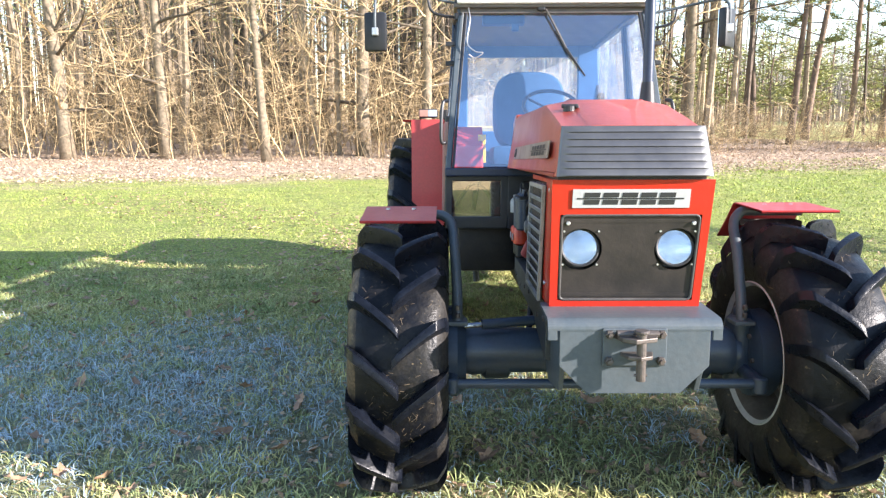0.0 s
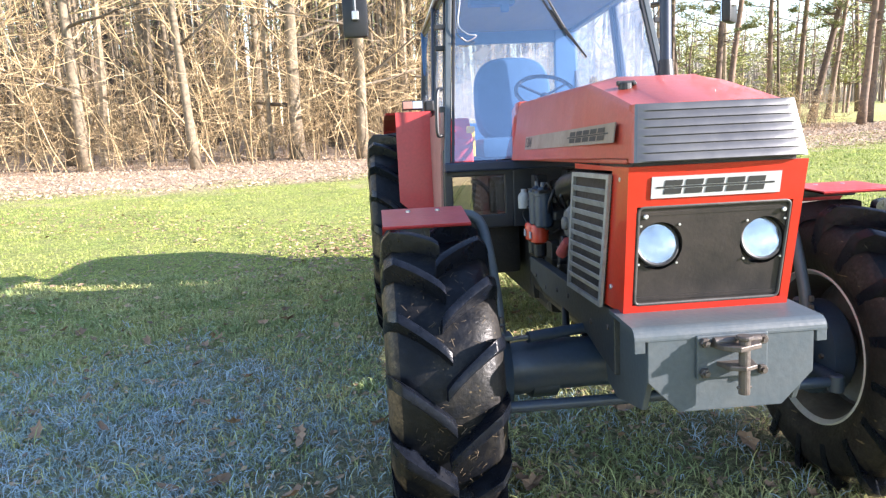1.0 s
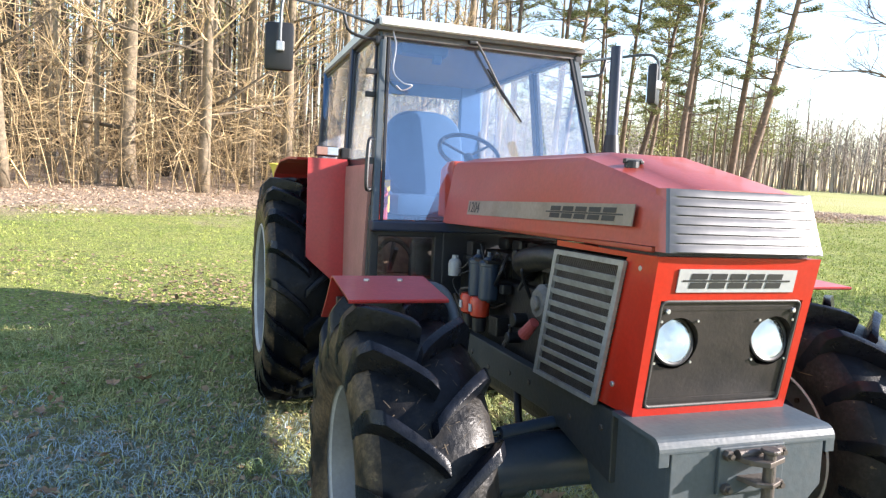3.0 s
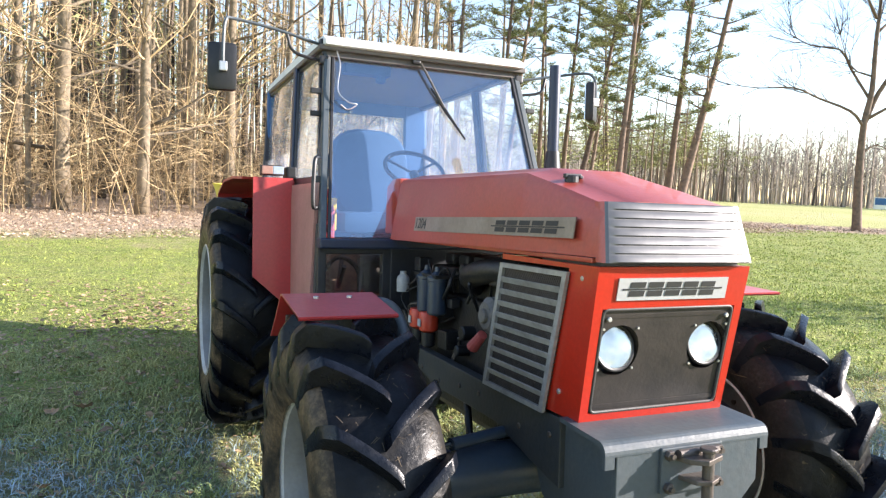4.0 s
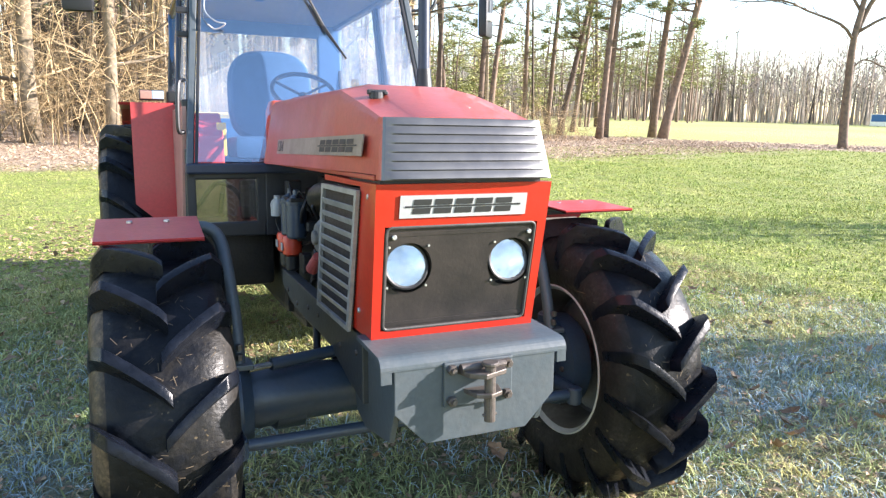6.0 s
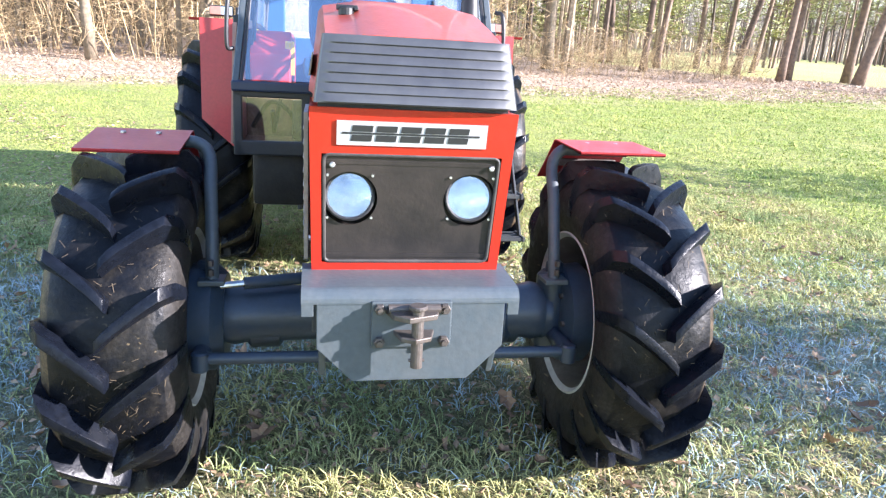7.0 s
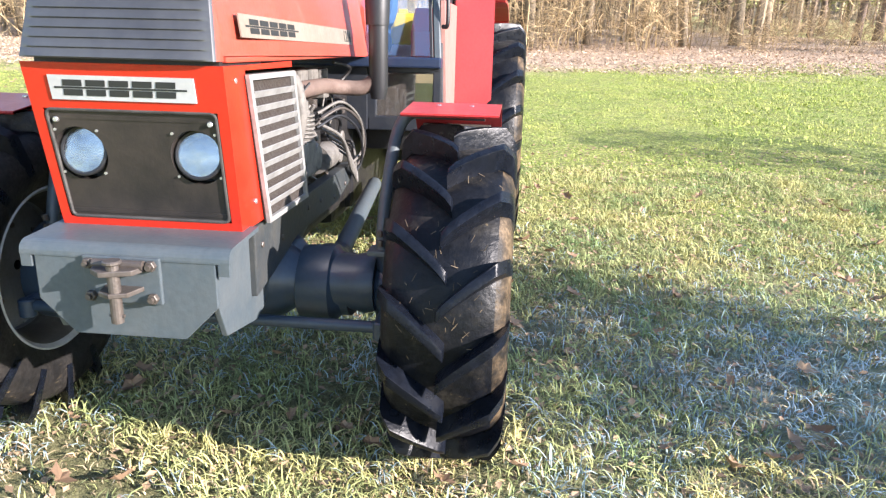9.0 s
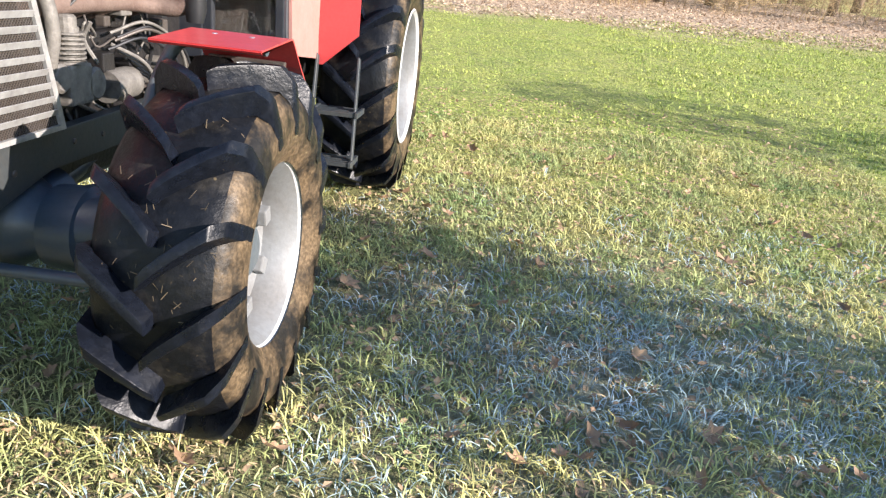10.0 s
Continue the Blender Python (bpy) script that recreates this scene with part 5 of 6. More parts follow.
# seat, steering wheel
seat = empty("driver_seat", None, tractor)
bm = bmesh.new()
lean = Matrix.Translation((0, 2.4, 1.5)) @ Matrix.Rotation(radians(-8), 4, "X") @ Matrix.Translation((0, -2.4, -1.5))
outline = [(-0.038 + 0.282 * math.copysign(abs(math.cos(a)) ** 0.68, math.cos(a)), 1.79 + 0.31 * math.copysign(abs(math.sin(a)) ** 0.6, math.sin(a))) for a in (k * math.tau / 36 for k in range(36))]
rows = []
for y, k in ((2.315, 0.80), (2.325, 0.93), (2.36, 1.0), (2.42, 1.0), (2.455, 0.93), (2.462, 0.80)):
    rows.append([bm.verts.new(lean @ Vector((-0.038 + (x + 0.038) * k, y, 1.79 + (z - 1.79) * k))) for x, z in outline])
for a, b in zip(rows, rows[1:]):
    for k in range(36):
        bm.faces.new((a[k], a[(k + 1) % 36], b[(k + 1) % 36], b[k]))
bm.faces.new(rows[0][::-1])
bm.faces.new(rows[-1])
bmesh.ops.recalc_face_normals(bm, faces=bm.faces[:])
part("backrest", bm, SEAT_BLUE, seat, "cloth backrest in the screen reflection's blue", smooth=True)
part("cushion", boxes(((-0.35, 1.92, 1.38), (0.22, 2.38, 1.52), 0.045)), SEAT_BLUE, seat, "cloth cushion in the screen reflection's blue", smooth=True)
part("seat_base", boxes(((-0.20, 2.0, 1.06), (0.07, 2.3, 1.38), 0.02)), BLACK, seat)
part("armrest", tube(bmesh.new(), smooth_path([(-0.42, 2.30, 1.60), (-0.43, 2.05, 1.62), (-0.43, 2.02, 1.50)]), 0.012, 8), BLACK, seat, smooth=True)
steer = empty("steering_wheel", None, tractor)
sm = Matrix.Translation((0.03, 1.70, 1.785)) @ Matrix.Rotation(radians(38), 4, "X")
bm = bmesh.new()
ring = [sm @ Vector((0.185 * math.cos(k * math.tau / 40), 0.185 * math.sin(k * math.tau / 40), 0)) for k in range(41)]
tube(bm, ring, 0.013, 8, False)
part("wheel_rim", bm, BLACK, steer, smooth=True)
for k in range(3):
    a = k * math.tau / 3 + 0.5
    part("spoke", tube(bmesh.new(), [sm @ Vector((0, 0, -0.03)), sm @ Vector((0.18 * math.cos(a), 0.18 * math.sin(a), 0))], 0.008, 8), BLACK, steer)
part("steering_column", tube(bmesh.new(), [sm @ Vector((0, 0, -0.03)), (0, 1.40, 1.52)], 0.028, 12), BLACK, steer, smooth=True)
part("gear_lever", tube(bmesh.new(), smooth_path([(-0.10, 1.62, 1.06), (-0.12, 1.66, 1.40), (-0.06, 1.72, 1.62)]), 0.010, 8), BLACK, cab, smooth=True)
part("canister", boxes(((0.14, 2.72, 1.44), (0.39, 2.88, 1.66), 0.03), ((0.19, 2.77, 1.66), (0.25, 2.83, 1.69), 0.008)), YELLOW, cab, "yellow plastic canister behind the seat")
part("first_aid_box", boxes(((0.12, 2.66, 1.30), (0.40, 2.94, 1.44), 0.01)), ROOF_WHITE, cab, "white box under the canister")
part("rear_shelf", boxes(((0.04, 2.62, 1.282), (0.419, 3.02, 1.30), 0.004)), INNER_BLUE, cab)
part("warning_board", boxes(((-0.455, 1.90, 1.40), (-0.400, 1.925, 1.60), 0.006)), YELLOW, cab, "yellow strip beside the door")

# rear mudguards
for sx in (-1, 1):
    guard = empty("rear_mudguard", None, tractor)
    xi, xo = sx * 0.700, sx * 0.925
    front = [(xi, 1.770, 1.700), (xo, 1.770, 1.700), (xo, 1.750, 1.135), (sx * 0.735, 1.745, 0.965), (xi, 1.745, 0.965)]
    part("guard_front", slab(front[::-1] if sx > 0 else front, 0.012), RED_FENDER, guard, "flat crimson front panel")
    top = [(1.770, 1.700), (2.20, 1.720), (2.70, 1.715), (3.05, 1.645), (3.24, 1.50), (3.32, 1.36), (3.305, 1.36), (3.225, 1.49), (3.04, 1.631), (2.70, 1.701), (2.20, 1.706), (1.785, 1.686)]
    part("guard_top", prism(top, "x", min(sx * 0.70, sx * 0.985), max(sx * 0.70, sx * 0.985)), RED_FENDER, guard)
    part("guard_side", prism([(1.775, 1.69), (1.75, 0.98), (2.0, 1.06), (3.1, 1.06), (3.30, 1.38), (3.04, 1.63), (2.7, 1.70)], "x", min(sx * 0.690, sx * 0.702), max(sx * 0.690, sx * 0.702)), RED_FENDER, guard)
    lamp = empty("marker_lamp", None, tractor)
    x0, x1 = sorted((sx * 0.745, sx * 0.875))
    part("lamp_body", boxes(((x0, 1.80, 1.716), (x1, 1.87, 1.774), 0.006)), BLACK, lamp)
    xm = sx * 0.81
    a, b = sorted((xm, sx * 0.872))
    part("amber_lens", boxes(((a, 1.790, 1.722), (b, 1.802, 1.768), 0.004)), AMBER, lamp, "faded amber lens")
    a, b = sorted((xm, sx * 0.748))
    part("clear_lens", boxes(((a, 1.790, 1.722), (b, 1.802, 1.768), 0.004)), WHITE_LENS, lamp, "clear lens")

# steps below the door on the sunny side
for sx in (1,):
    steps = empty("cab_steps", None, tractor)
    for z, y in ((0.49, 1.50), (0.735, 1.60)):
        bm = bmesh.new()
        for k in range(5):
            box(bm, (sx * 0.86 - 0.12, y - 0.09 + k * 0.04, z), (sx * 0.86 + 0.12, y - 0.075 + k * 0.04, z + 0.022), 0.002)
        box(bm, (sx * 0.86 - 0.13, y - 0.095, z - 0.004), (sx * 0.86 - 0.115, y + 0.10, z + 0.026), 0.002)
        box(bm, (sx * 0.86 + 0.115, y - 0.095, z - 0.004), (sx * 0.86 + 0.13, y + 0.10, z + 0.026), 0.002)
        part("step_tread", bm, DARK_PAINT, steps)
    for x in (0.74, 0.98):
        bar((sx * x, 1.47, 0.47), (sx * x * 0.96, 1.72, 1.02), 0.012, 0.045, DARK_PAINT, "step_side", steps)

# exhaust pipe
exhaust = empty("exhaust_stack", None, tractor)
bm = lathe(bmesh.new(), [(1.66, 0.036), (1.74, 0.036), (1.745, 0.029), (2.285, 0.029), (2.285, 0.025), (2.18, 0.025)], "z", 20, m=Matrix.Translation((0.432, 0.778, 0)))
part("stack_pipe", bm, CAB_BLUE, exhaust, "blue-black upright pipe", smooth=True)
part("stack_foot", lathe(bmesh.new(), [(1.52, 0.054), (1.64, 0.058), (1.67, 0.054), (1.77, 0.042), (1.85, 0.034)], "z", 20, m=Matrix.Translation((0.432, 0.778, 0))), BLACK, exhaust, "black flared foot", smooth=True)
part("stack_elbow", tube(bmesh.new(), [(0.436, 0.778, 1.72), (0.436, 0.778, 1.50), (0.436, 0.780, 1.24), (0.434, 0.780, 1.19)], [0.046, 0.046, 0.044, 0.034], 16), BLACK, exhaust, smooth=True)

# mirrors on bent arms
for sx, xm, ym, zm, za in ((-1, -1.132, 1.455, 2.238, 2.488), (1, 1.080, 1.385, 2.240, 2.415)):
    mir = empty("wing_mirror", None, tractor)
    turn = Matrix.Translation((xm, ym, zm)) @ Matrix.Rotation(radians(-8 if sx < 0 else 46), 4, "Z")
    bm = bmesh.new()
    box(bm, (-0.072, -0.032, -0.122), (0.072, 0.024, 0.122), 0.022, turn)
    part("mirror_shell", bm, BLACK, mir, "black moulded shell", smooth=True)
    bm = bmesh.new()
    box(bm, (-0.060, 0.0245, -0.110), (0.060, 0.028, 0.110), 0.0, turn)
    part("mirror_glass", bm, MIRROR, mir)
    part("mirror_arm", tube(bmesh.new(), smooth_path([(sx * 0.60, 1.50, za - 0.07), (sx * 0.86, 1.48, za - 0.02), (xm + sx * -0.06, ym, za), (xm - sx * 0.012, ym - 0.03, za - 0.02), (xm, ym - 0.045, zm + 0.10), (xm, ym - 0.045, zm - 0.02)], 5), 0.0085, 9), GREY_PAINT, mir, "bent dark tube arm", smooth=True)
    part("mirror_clamp", boxes(((xm - 0.02, ym - 0.06, zm - 0.03), (xm + 0.02, ym - 0.03, zm + 0.02), 0.006)), ALU, mir)
    part("mirror_bracket", tube(bmesh.new(), smooth_path([(sx * 0.60, 1.48, za - 0.16), (sx * 0.76, 1.47, za - 0.13), (sx * 0.80, 1.48, za - 0.04)], 4), 0.009, 8), BLACK, mir, smooth=True)
    for zk in (-0.18, -0.09):
        part("mirror_knob", boxes(((sx * 0.60 - 0.028, 1.45, za + zk), (sx * 0.60 + 0.028, 1.50, za + zk + 0.048), 0.010)), BLACK, mir)

# wiper on the screen's upper edge


def on_screen(x, z, out=0.012):
    k = (z - 1.385) / (2.362 - 1.385)
    return Vector((x, 1.142 + 0.33 * k - out, z))


wiper = empty("wiper", None, tractor)
part("wiper_motor", boxes(((-0.10, 1.432, 2.365), (-0.05, 1.47, 2.40), 0.008)), BLACK, wiper)
part("wiper_arm", tube(bmesh.new(), [on_screen(-0.065, 2.41, 0.03), on_screen(-0.02, 2.32, 0.03), on_screen(0.075, 2.12, 0.02)], 0.007, 8), STEEL, wiper)
part("wiper_blade", tube(bmesh.new(), [on_screen(0.010, 2.235, 0.008), on_screen(0.085, 2.10, 0.014), on_screen(0.190, 1.945, 0.008)], [0.005, 0.011, 0.005], 6), BLACK, wiper)
part("washer_hose", tube(bmesh.new(), smooth_path([(-0.54, 1.44, 2.39), (-0.53, 1.40, 2.30), (-0.55, 1.36, 2.16), (-0.50, 1.34, 2.10), (-0.45, 1.34, 2.09), (-0.50, 1.34, 2.06), (-0.54, 1.33, 2.08)]), 0.004, 6), ALU, cab, "pale thin cable", smooth=True)

def scale_thing(thing, k):
    """Bakes one scale into all the meshes and places of a thing."""
    seen = set()
    for o in thing.children_recursive:
        mb = o.matrix_basis.copy()
        mb.translation *= k
        o.matrix_basis = mb
        if o.data is not None and o.data.name not in seen:
            seen.add(o.data.name)
            o.data.transform(Matrix.Scale(k, 4))


scale_thing(tractor, TRUE)
tractor.matrix_basis = pose(0, 0, 0, -2.8, 0, 0)
# ---- yellow machine behind the tractor, all but hidden; its bulk is added to cast shade ----
def rear_machine():
    th = tagged(empty("fertiliser_spreader", pose(-0.02, 3.95, 0.0)), "yellow hopper machine behind the red tractor, added to cast shade", "farm machine")
    rings = []
    bm = bmesh.new()
    for z, hx, hy in ((0.90, 0.42, 0.35), (1.08, 0.69, 0.55), (1.38, 0.88, 0.78), (1.62, 0.94, 0.84), (1.66, 0.96, 0.86), (1.66, 0.90, 0.80), (1.40, 0.85, 0.74), (1.18, 0.64, 0.50)):
        ring = []
        for k in range(32):
            a = k * math.tau / 32
            c, s = math.cos(a), math.sin(a)
            e = 0.45
            ring.append(bm.verts.new((math.copysign(abs(c) ** e, c) * hx, math.copysign(abs(s) ** e, s) * hy + 0.55, z)))
        rings.append(ring)
    for a, b in zip(rings, rings[1:]):
        for k in range(32):
            bm.faces.new((a[k], a[(k + 1) % 32], b[(k + 1) % 32], b[k]))
    bm.faces.new(rings[0][::-1])
    bm.faces.new(rings[-1])
    part("hopper", bm, YELLOW, th, "yellow plastic hopper", smooth=True)
    for sx in (-1, 1):
        part("frame_leg", tube(bmesh.new(), smooth_path([(sx * 0.40, 0.10, 0.02), (sx * 0.45, 0.15, 0.5), (sx * 0.55, 0.35, 1.0), (sx * 0.70, 0.55, 1.2)]), 0.035, 10), DARK_PAINT, th, smooth=True)
        part("frame_leg", tube(bmesh.new(), smooth_path([(sx * 0.40, 1.0, 0.02), (sx * 0.42, 0.95, 0.5), (sx * 0.55, 0.8, 1.0)]), 0.035, 10), DARK_PAINT, th, smooth=True)
        part("spinner", disc(bmesh.new(), (sx * 0.38, 0.75, 0.62), 0.26, 0.03, "z", 28, 0.006), STEEL, th)
        part("lift_arm", tube(bmesh.new(), [(sx * 0.36, 0.12, 0.55), (sx * 0.30, -0.85, 0.62)], 0.035, 10), DARK_PAINT, th, smooth=True)
    part("cross_beam", boxes(((-0.5, 0.08, 0.50), (0.5, 0.18, 0.60), 0.01), ((-0.5, 0.9, 0.50), (0.5, 1.0, 0.60), 0.01)), DARK_PAINT, th)
    # unseen dark block, added to close the light gap under the hopper
    part("spreader_base", prism([(-0.35, 0.42), (-0.30, 0.80), (0.10, 0.97), (1.12, 0.97), (1.20, 0.55), (1.0, 0.30), (0.15, 0.26)], "x", -0.48, 0.48, 0.02), DARK_PAINT, th, "dark block added to stop low sun")
    part("tail_panel", boxes(((-0.95, 1.05, 0.75), (0.95, 1.10, 1.10), 0.02)), YELLOW, th, "yellow tail panel")
    return th


rear_machine()


# ---- trees ----
def limb_points(rng, base, direction, length, bend, steps):
    pts, d = [Vector(base)], Vector(direction).normalized()
    for _ in range(steps):
        d = (d + Vector((rng.uniform(-1, 1), rng.uniform(-1, 1), rng.uniform(-0.6, 0.8))) * bend).normalized()
        pts.append(pts[-1] + d * (length / steps))
    return pts


class Soup:
    """Collects thin three-sided bars and small leaves for one mesh."""

    def __init__(self):
        self.v, self.f = [], []

    def bar(self, pts, r0, r1, sides=3):
        n = len(pts)
        start = len(self.v)
        for i, p in enumerate(pts):
            d = (pts[min(i + 1, n - 1)] - pts[max(i - 1, 0)])
            d = d.normalized() if d.length > 1e-9 else Vector((0, 0, 1))
            s = d.orthogonal().normalized()
            u = d.cross(s)
            r = r0 + (r1 - r0) * i / (n - 1)
            for k in range(sides):
                a = k * math.tau / sides
                q = p + (s * math.cos(a) + u * math.sin(a)) * r
                self.v.append((q.x, q.y, q.z))
        for i in range(n - 1):
            for k in range(sides):
                a, b = start + i * sides + k, start + i * sides + (k + 1) % sides
                self.f.append((a, b, b + sides, a + sides))

    def leaf(self, p, d, n, length, width):
        s = d.cross(n).normalized() * width * 0.5
        i = len(self.v)
        m = p + d * length * 0.5 + n * length * 0.08
        for q in (p, m + s, p + d * length, m - s):
            self.v.append((q.x, q.y, q.z))
        self.f.append((i, i + 1, i + 2, i + 3))

    def mesh(self, name, mat):
        return mesh_from(name, self.v, self.f, mat)


def twiggy(rng, soup, pts, r0, depth, spread=0.9, n=5, shrink=0.55):
    """A branch with smaller branches off it."""
    soup.bar(pts, r0, r0 * 0.35)
    if depth == 0:
        return
    length = (pts[-1] - pts[0]).length
    for _ in range(n):
        i = rng.randint(max(1, len(pts) // 3), len(pts) - 1)
        d = (pts[i] - pts[i - 1]).normalized()
        side = Vector((rng.uniform(-1, 1), rng.uniform(-1, 1), rng.uniform(-0.5, 0.8)))
        twiggy(rng, soup, limb_points(rng, pts[i], d + side * spread, length * shrink * rng.uniform(0.6, 1.2), 0.22, 3), max(0.004, r0 * 0.5), depth - 1, spread, max(2, n - 1), shrink)


def bare_tree_meshes(seed, tall, girth, lean, low_limbs, levels=2):
    """A leafless tree: a tapering trunk with limbs, and its fine twigs."""
    rng = random.Random(seed)
    bm = bmesh.new()
    trunk = [Vector((0, 0, -0.15))]
    d = Vector((lean, rng.uniform(-0.03, 0.03), 1)).normalized()
    steps = 10
    for _ in range(steps):
        d = (d + Vector((rng.uniform(-1, 1), rng.uniform(-1, 1), 0.3)) * 0.035).normalized()
        trunk.append(trunk[-1] + d * tall / steps)
    tube(bm, trunk, [girth * (1.25 if i == 0 else 1 - 0.82 * i / steps) for i in range(steps + 1)], 9)
    soup = Soup()
    count = 26
    for k in range(count):
        f = rng.uniform(low_limbs, 0.97)
        i = min(steps - 1, int(f * steps))
        p = trunk[i].lerp(trunk[i + 1], f * steps - i)
        a = rng.uniform(0, math.tau)
        up = rng.uniform(0.1, 0.9)
        ln = tall * rng.uniform(0.10, 0.26) * (1.15 - 0.6 * f)
        pts = limb_points(rng, p, (math.cos(a), math.sin(a), up), ln, 0.20, 5)
        r = girth * 0.30 * (1.1 - 0.7 * f)
        if k % 2 == 0:
            tube(bm, pts, [r * (1 - 0.75 * j / 5) for j in range(6)], 6)
        else:
            soup.bar(pts, r * 0.6, r * 0.15)
        for _ in range(5):
            j = rng.randint(1, 5)
            side = Vector((rng.uniform(-1, 1), rng.uniform(-1, 1), rng.uniform(-0.3, 0.9)))
            twiggy(rng, soup, limb_points(rng, pts[j], (pts[j] - pts[j - 1]).normalized() + side, ln * 0.5, 0.25, 3), r * 0.30 + 0.004, levels - 1, 0.9, 4)
    me = bpy.data.meshes.new("trunk")
    bm.to_mesh(me)
    bm.free()
    me.materials.append(BARK)
    me.polygons.foreach_set("use_smooth", [True] * len(me.polygons))
    return me, soup.mesh("crown", TWIG)


def pine_meshes(seed, tall, girth, lean, crown_from):
    """A tall pine: a long clear trunk with dead stubs, and flat tufts of needles high up."""
    rng = random.Random(seed)
    bm = bmesh.new()
    trunk, d, steps = [Vector((0, 0, -0.15))], Vector((lean, rng.uniform(-0.04, 0.04), 1)).normalized(), 12
    for _ in range(steps):
        d = (d + Vector((rng.uniform(-1, 1) - lean * 0.35, rng.uniform(-1, 1), 0.35)) * 0.03).normalized()
        trunk.append(trunk[-1] + d * tall / steps)
    tube(bm, trunk, [girth * (1.3 if i == 0 else 1 - 0.78 * i / steps) for i in range(steps + 1)], 10)
    soup = Soup()
    for k in range(16):
        f = rng.uniform(0.2, crown_from)
        i = int(f * steps)
        p = trunk[i].lerp(trunk[i + 1], f * steps - i)
        a = rng.uniform(0, math.tau)
        tube(bm, limb_points(rng, p, (math.cos(a), math.sin(a), 0.15), rng.uniform(0.3, 1.3), 0.2, 3), [0.02, 0.016, 0.01, 0.004], 5)
    for k in range(34):
        f = crown_from + (0.985 - crown_from) * rng.random() ** 0.75
        i = min(steps - 1, int(f * steps))
        p = trunk[i].lerp(trunk[i + 1], f * steps - i)
        a = rng.uniform(0, math.tau)
        ln = tall * rng.uniform(0.07, 0.19) * (1.25 - 0.75 * f)
        pts = limb_points(rng, p, (math.cos(a), math.sin(a), rng.uniform(-0.1, 0.5)), ln, 0.18, 5)
        tube(bm, pts, [girth * 0.22 * (1 - 0.75 * j / 5) for j in range(6)], 5)
        for _ in range(7):
            j = rng.randint(2, 5)
            side = Vector((rng.uniform(-1, 1), rng.uniform(-1, 1), rng.uniform(0.0, 0.5)))
            tw = limb_points(rng, pts[j], (pts[j] - pts[j - 1]).normalized() * 0.6 + side, ln * rng.uniform(0.2, 0.45), 0.2, 3)
            soup.bar(tw, 0.012, 0.005)
            for q in tw[1:]:
                for _ in range(15):
                    n = Vector((rng.uniform(-1, 1), rng.uniform(-1, 1), rng.uniform(-0.4, 1))).normalized()
                    dd = Vector((rng.uniform(-1, 1), rng.uniform(-1, 1), rng.uniform(-0.3, 0.8))).normalized()
                    soup.leaf(q + n * rng.uniform(0, 0.14), dd, n, rng.uniform(0.10, 0.22), rng.uniform(0.025, 0.05))
    me = bpy.data.meshes.new("trunk")
    bm.to_mesh(me)
    bm.free()
    me.materials.append(PINE_BARK)
    me.polygons.foreach_set("use_smooth", [True] * len(me.polygons))
    return me, soup.mesh("crown", NEEDLES)


def plant(meshes, x, y, turn, size, name, label, group):
    th = tagged(empty(name, Matrix.Translation((x, y, height(x, y))) @ Matrix.Rotation(turn, 4, "Z") @ Matrix.Scale(size, 4)), label, "tree", group)
    for nm, me in zip(("trunk", "crown"), meshes):
        o = new(nm, me)
        o.parent = th
    return th


EDGE = "trees along the edge of the wood"
bare = [bare_tree_meshes(11 + k, 15.0, (0.20, 0.16, 0.24)[k % 3], (0.0, 0.05, -0.04)[k % 3], (0.16, 0.25, 0.12)[k % 3]) for k in range(3)]
rng = random.Random(21)
spots = [(-10.9, 22.1), (-7.0, 21.0), (-3.95, 23.5), (-1.55, 22.0), (7.3, 26.1), (-14.2, 21.6), (-17.8, 23.6), (-12.4, 24.8), (-5.5, 25.4), (1.4, 24.6), (3.6, 25.8), (-20.5, 22.4), (-9.0, 26.6), (5.6, 28.4), (0.2, 27.6), (9.6, 27.4), (11.4, 29.6), (-24.0, 24.5), (-27.0, 23.0)]
for k, (x, y) in enumerate(spots):
    plant(bare[k % 3], x, y, rng.uniform(0, 6.28), rng.uniform(0.85, 1.2), "bare_tree", "leafless tree with sunlit grey-brown bark at the wood's edge", EDGE)
pines = [pine_meshes(31 + k, 16.0, girth, lean, cf) for k, (lean, girth, cf) in enumerate(((0.055, 0.18, 0.30), (0.17, 0.24, 0.27), (0.12, 0.15, 0.34)))]
PINES = "tall pines beside the field"
for k, (x, y, kind, turn, size) in enumerate(((14.92, 29.34, 0, -0.4, 0.9), (17.55, 33.31, 0, 0.6, 1.0), (20.67, 34.78, 0, -1.0, 0.95), (22.68, 35.36, 0, -0.4, 1.0), (20.25, 30.21, 1, -0.4, 0.80), (23.19, 33.37, 2, -0.35, 0.95),
                                              (19.99, 26.21, 0, -0.4, 0.98), (21.40, 27.67, 0, -0.5, 0.92), (24.65, 27.90, 0, -0.4, 1.15), (24.07, 26.42, 1, -0.4, 1.0), (30.95, 41.68, 0, 3.0, 1.0), (16.40, 36.82, 2, 1.4, 1.1))):
    plant(pines[kind], x, y, turn, size, "pine_tree", "tall pine with a clear trunk and sparse green crown", PINES)


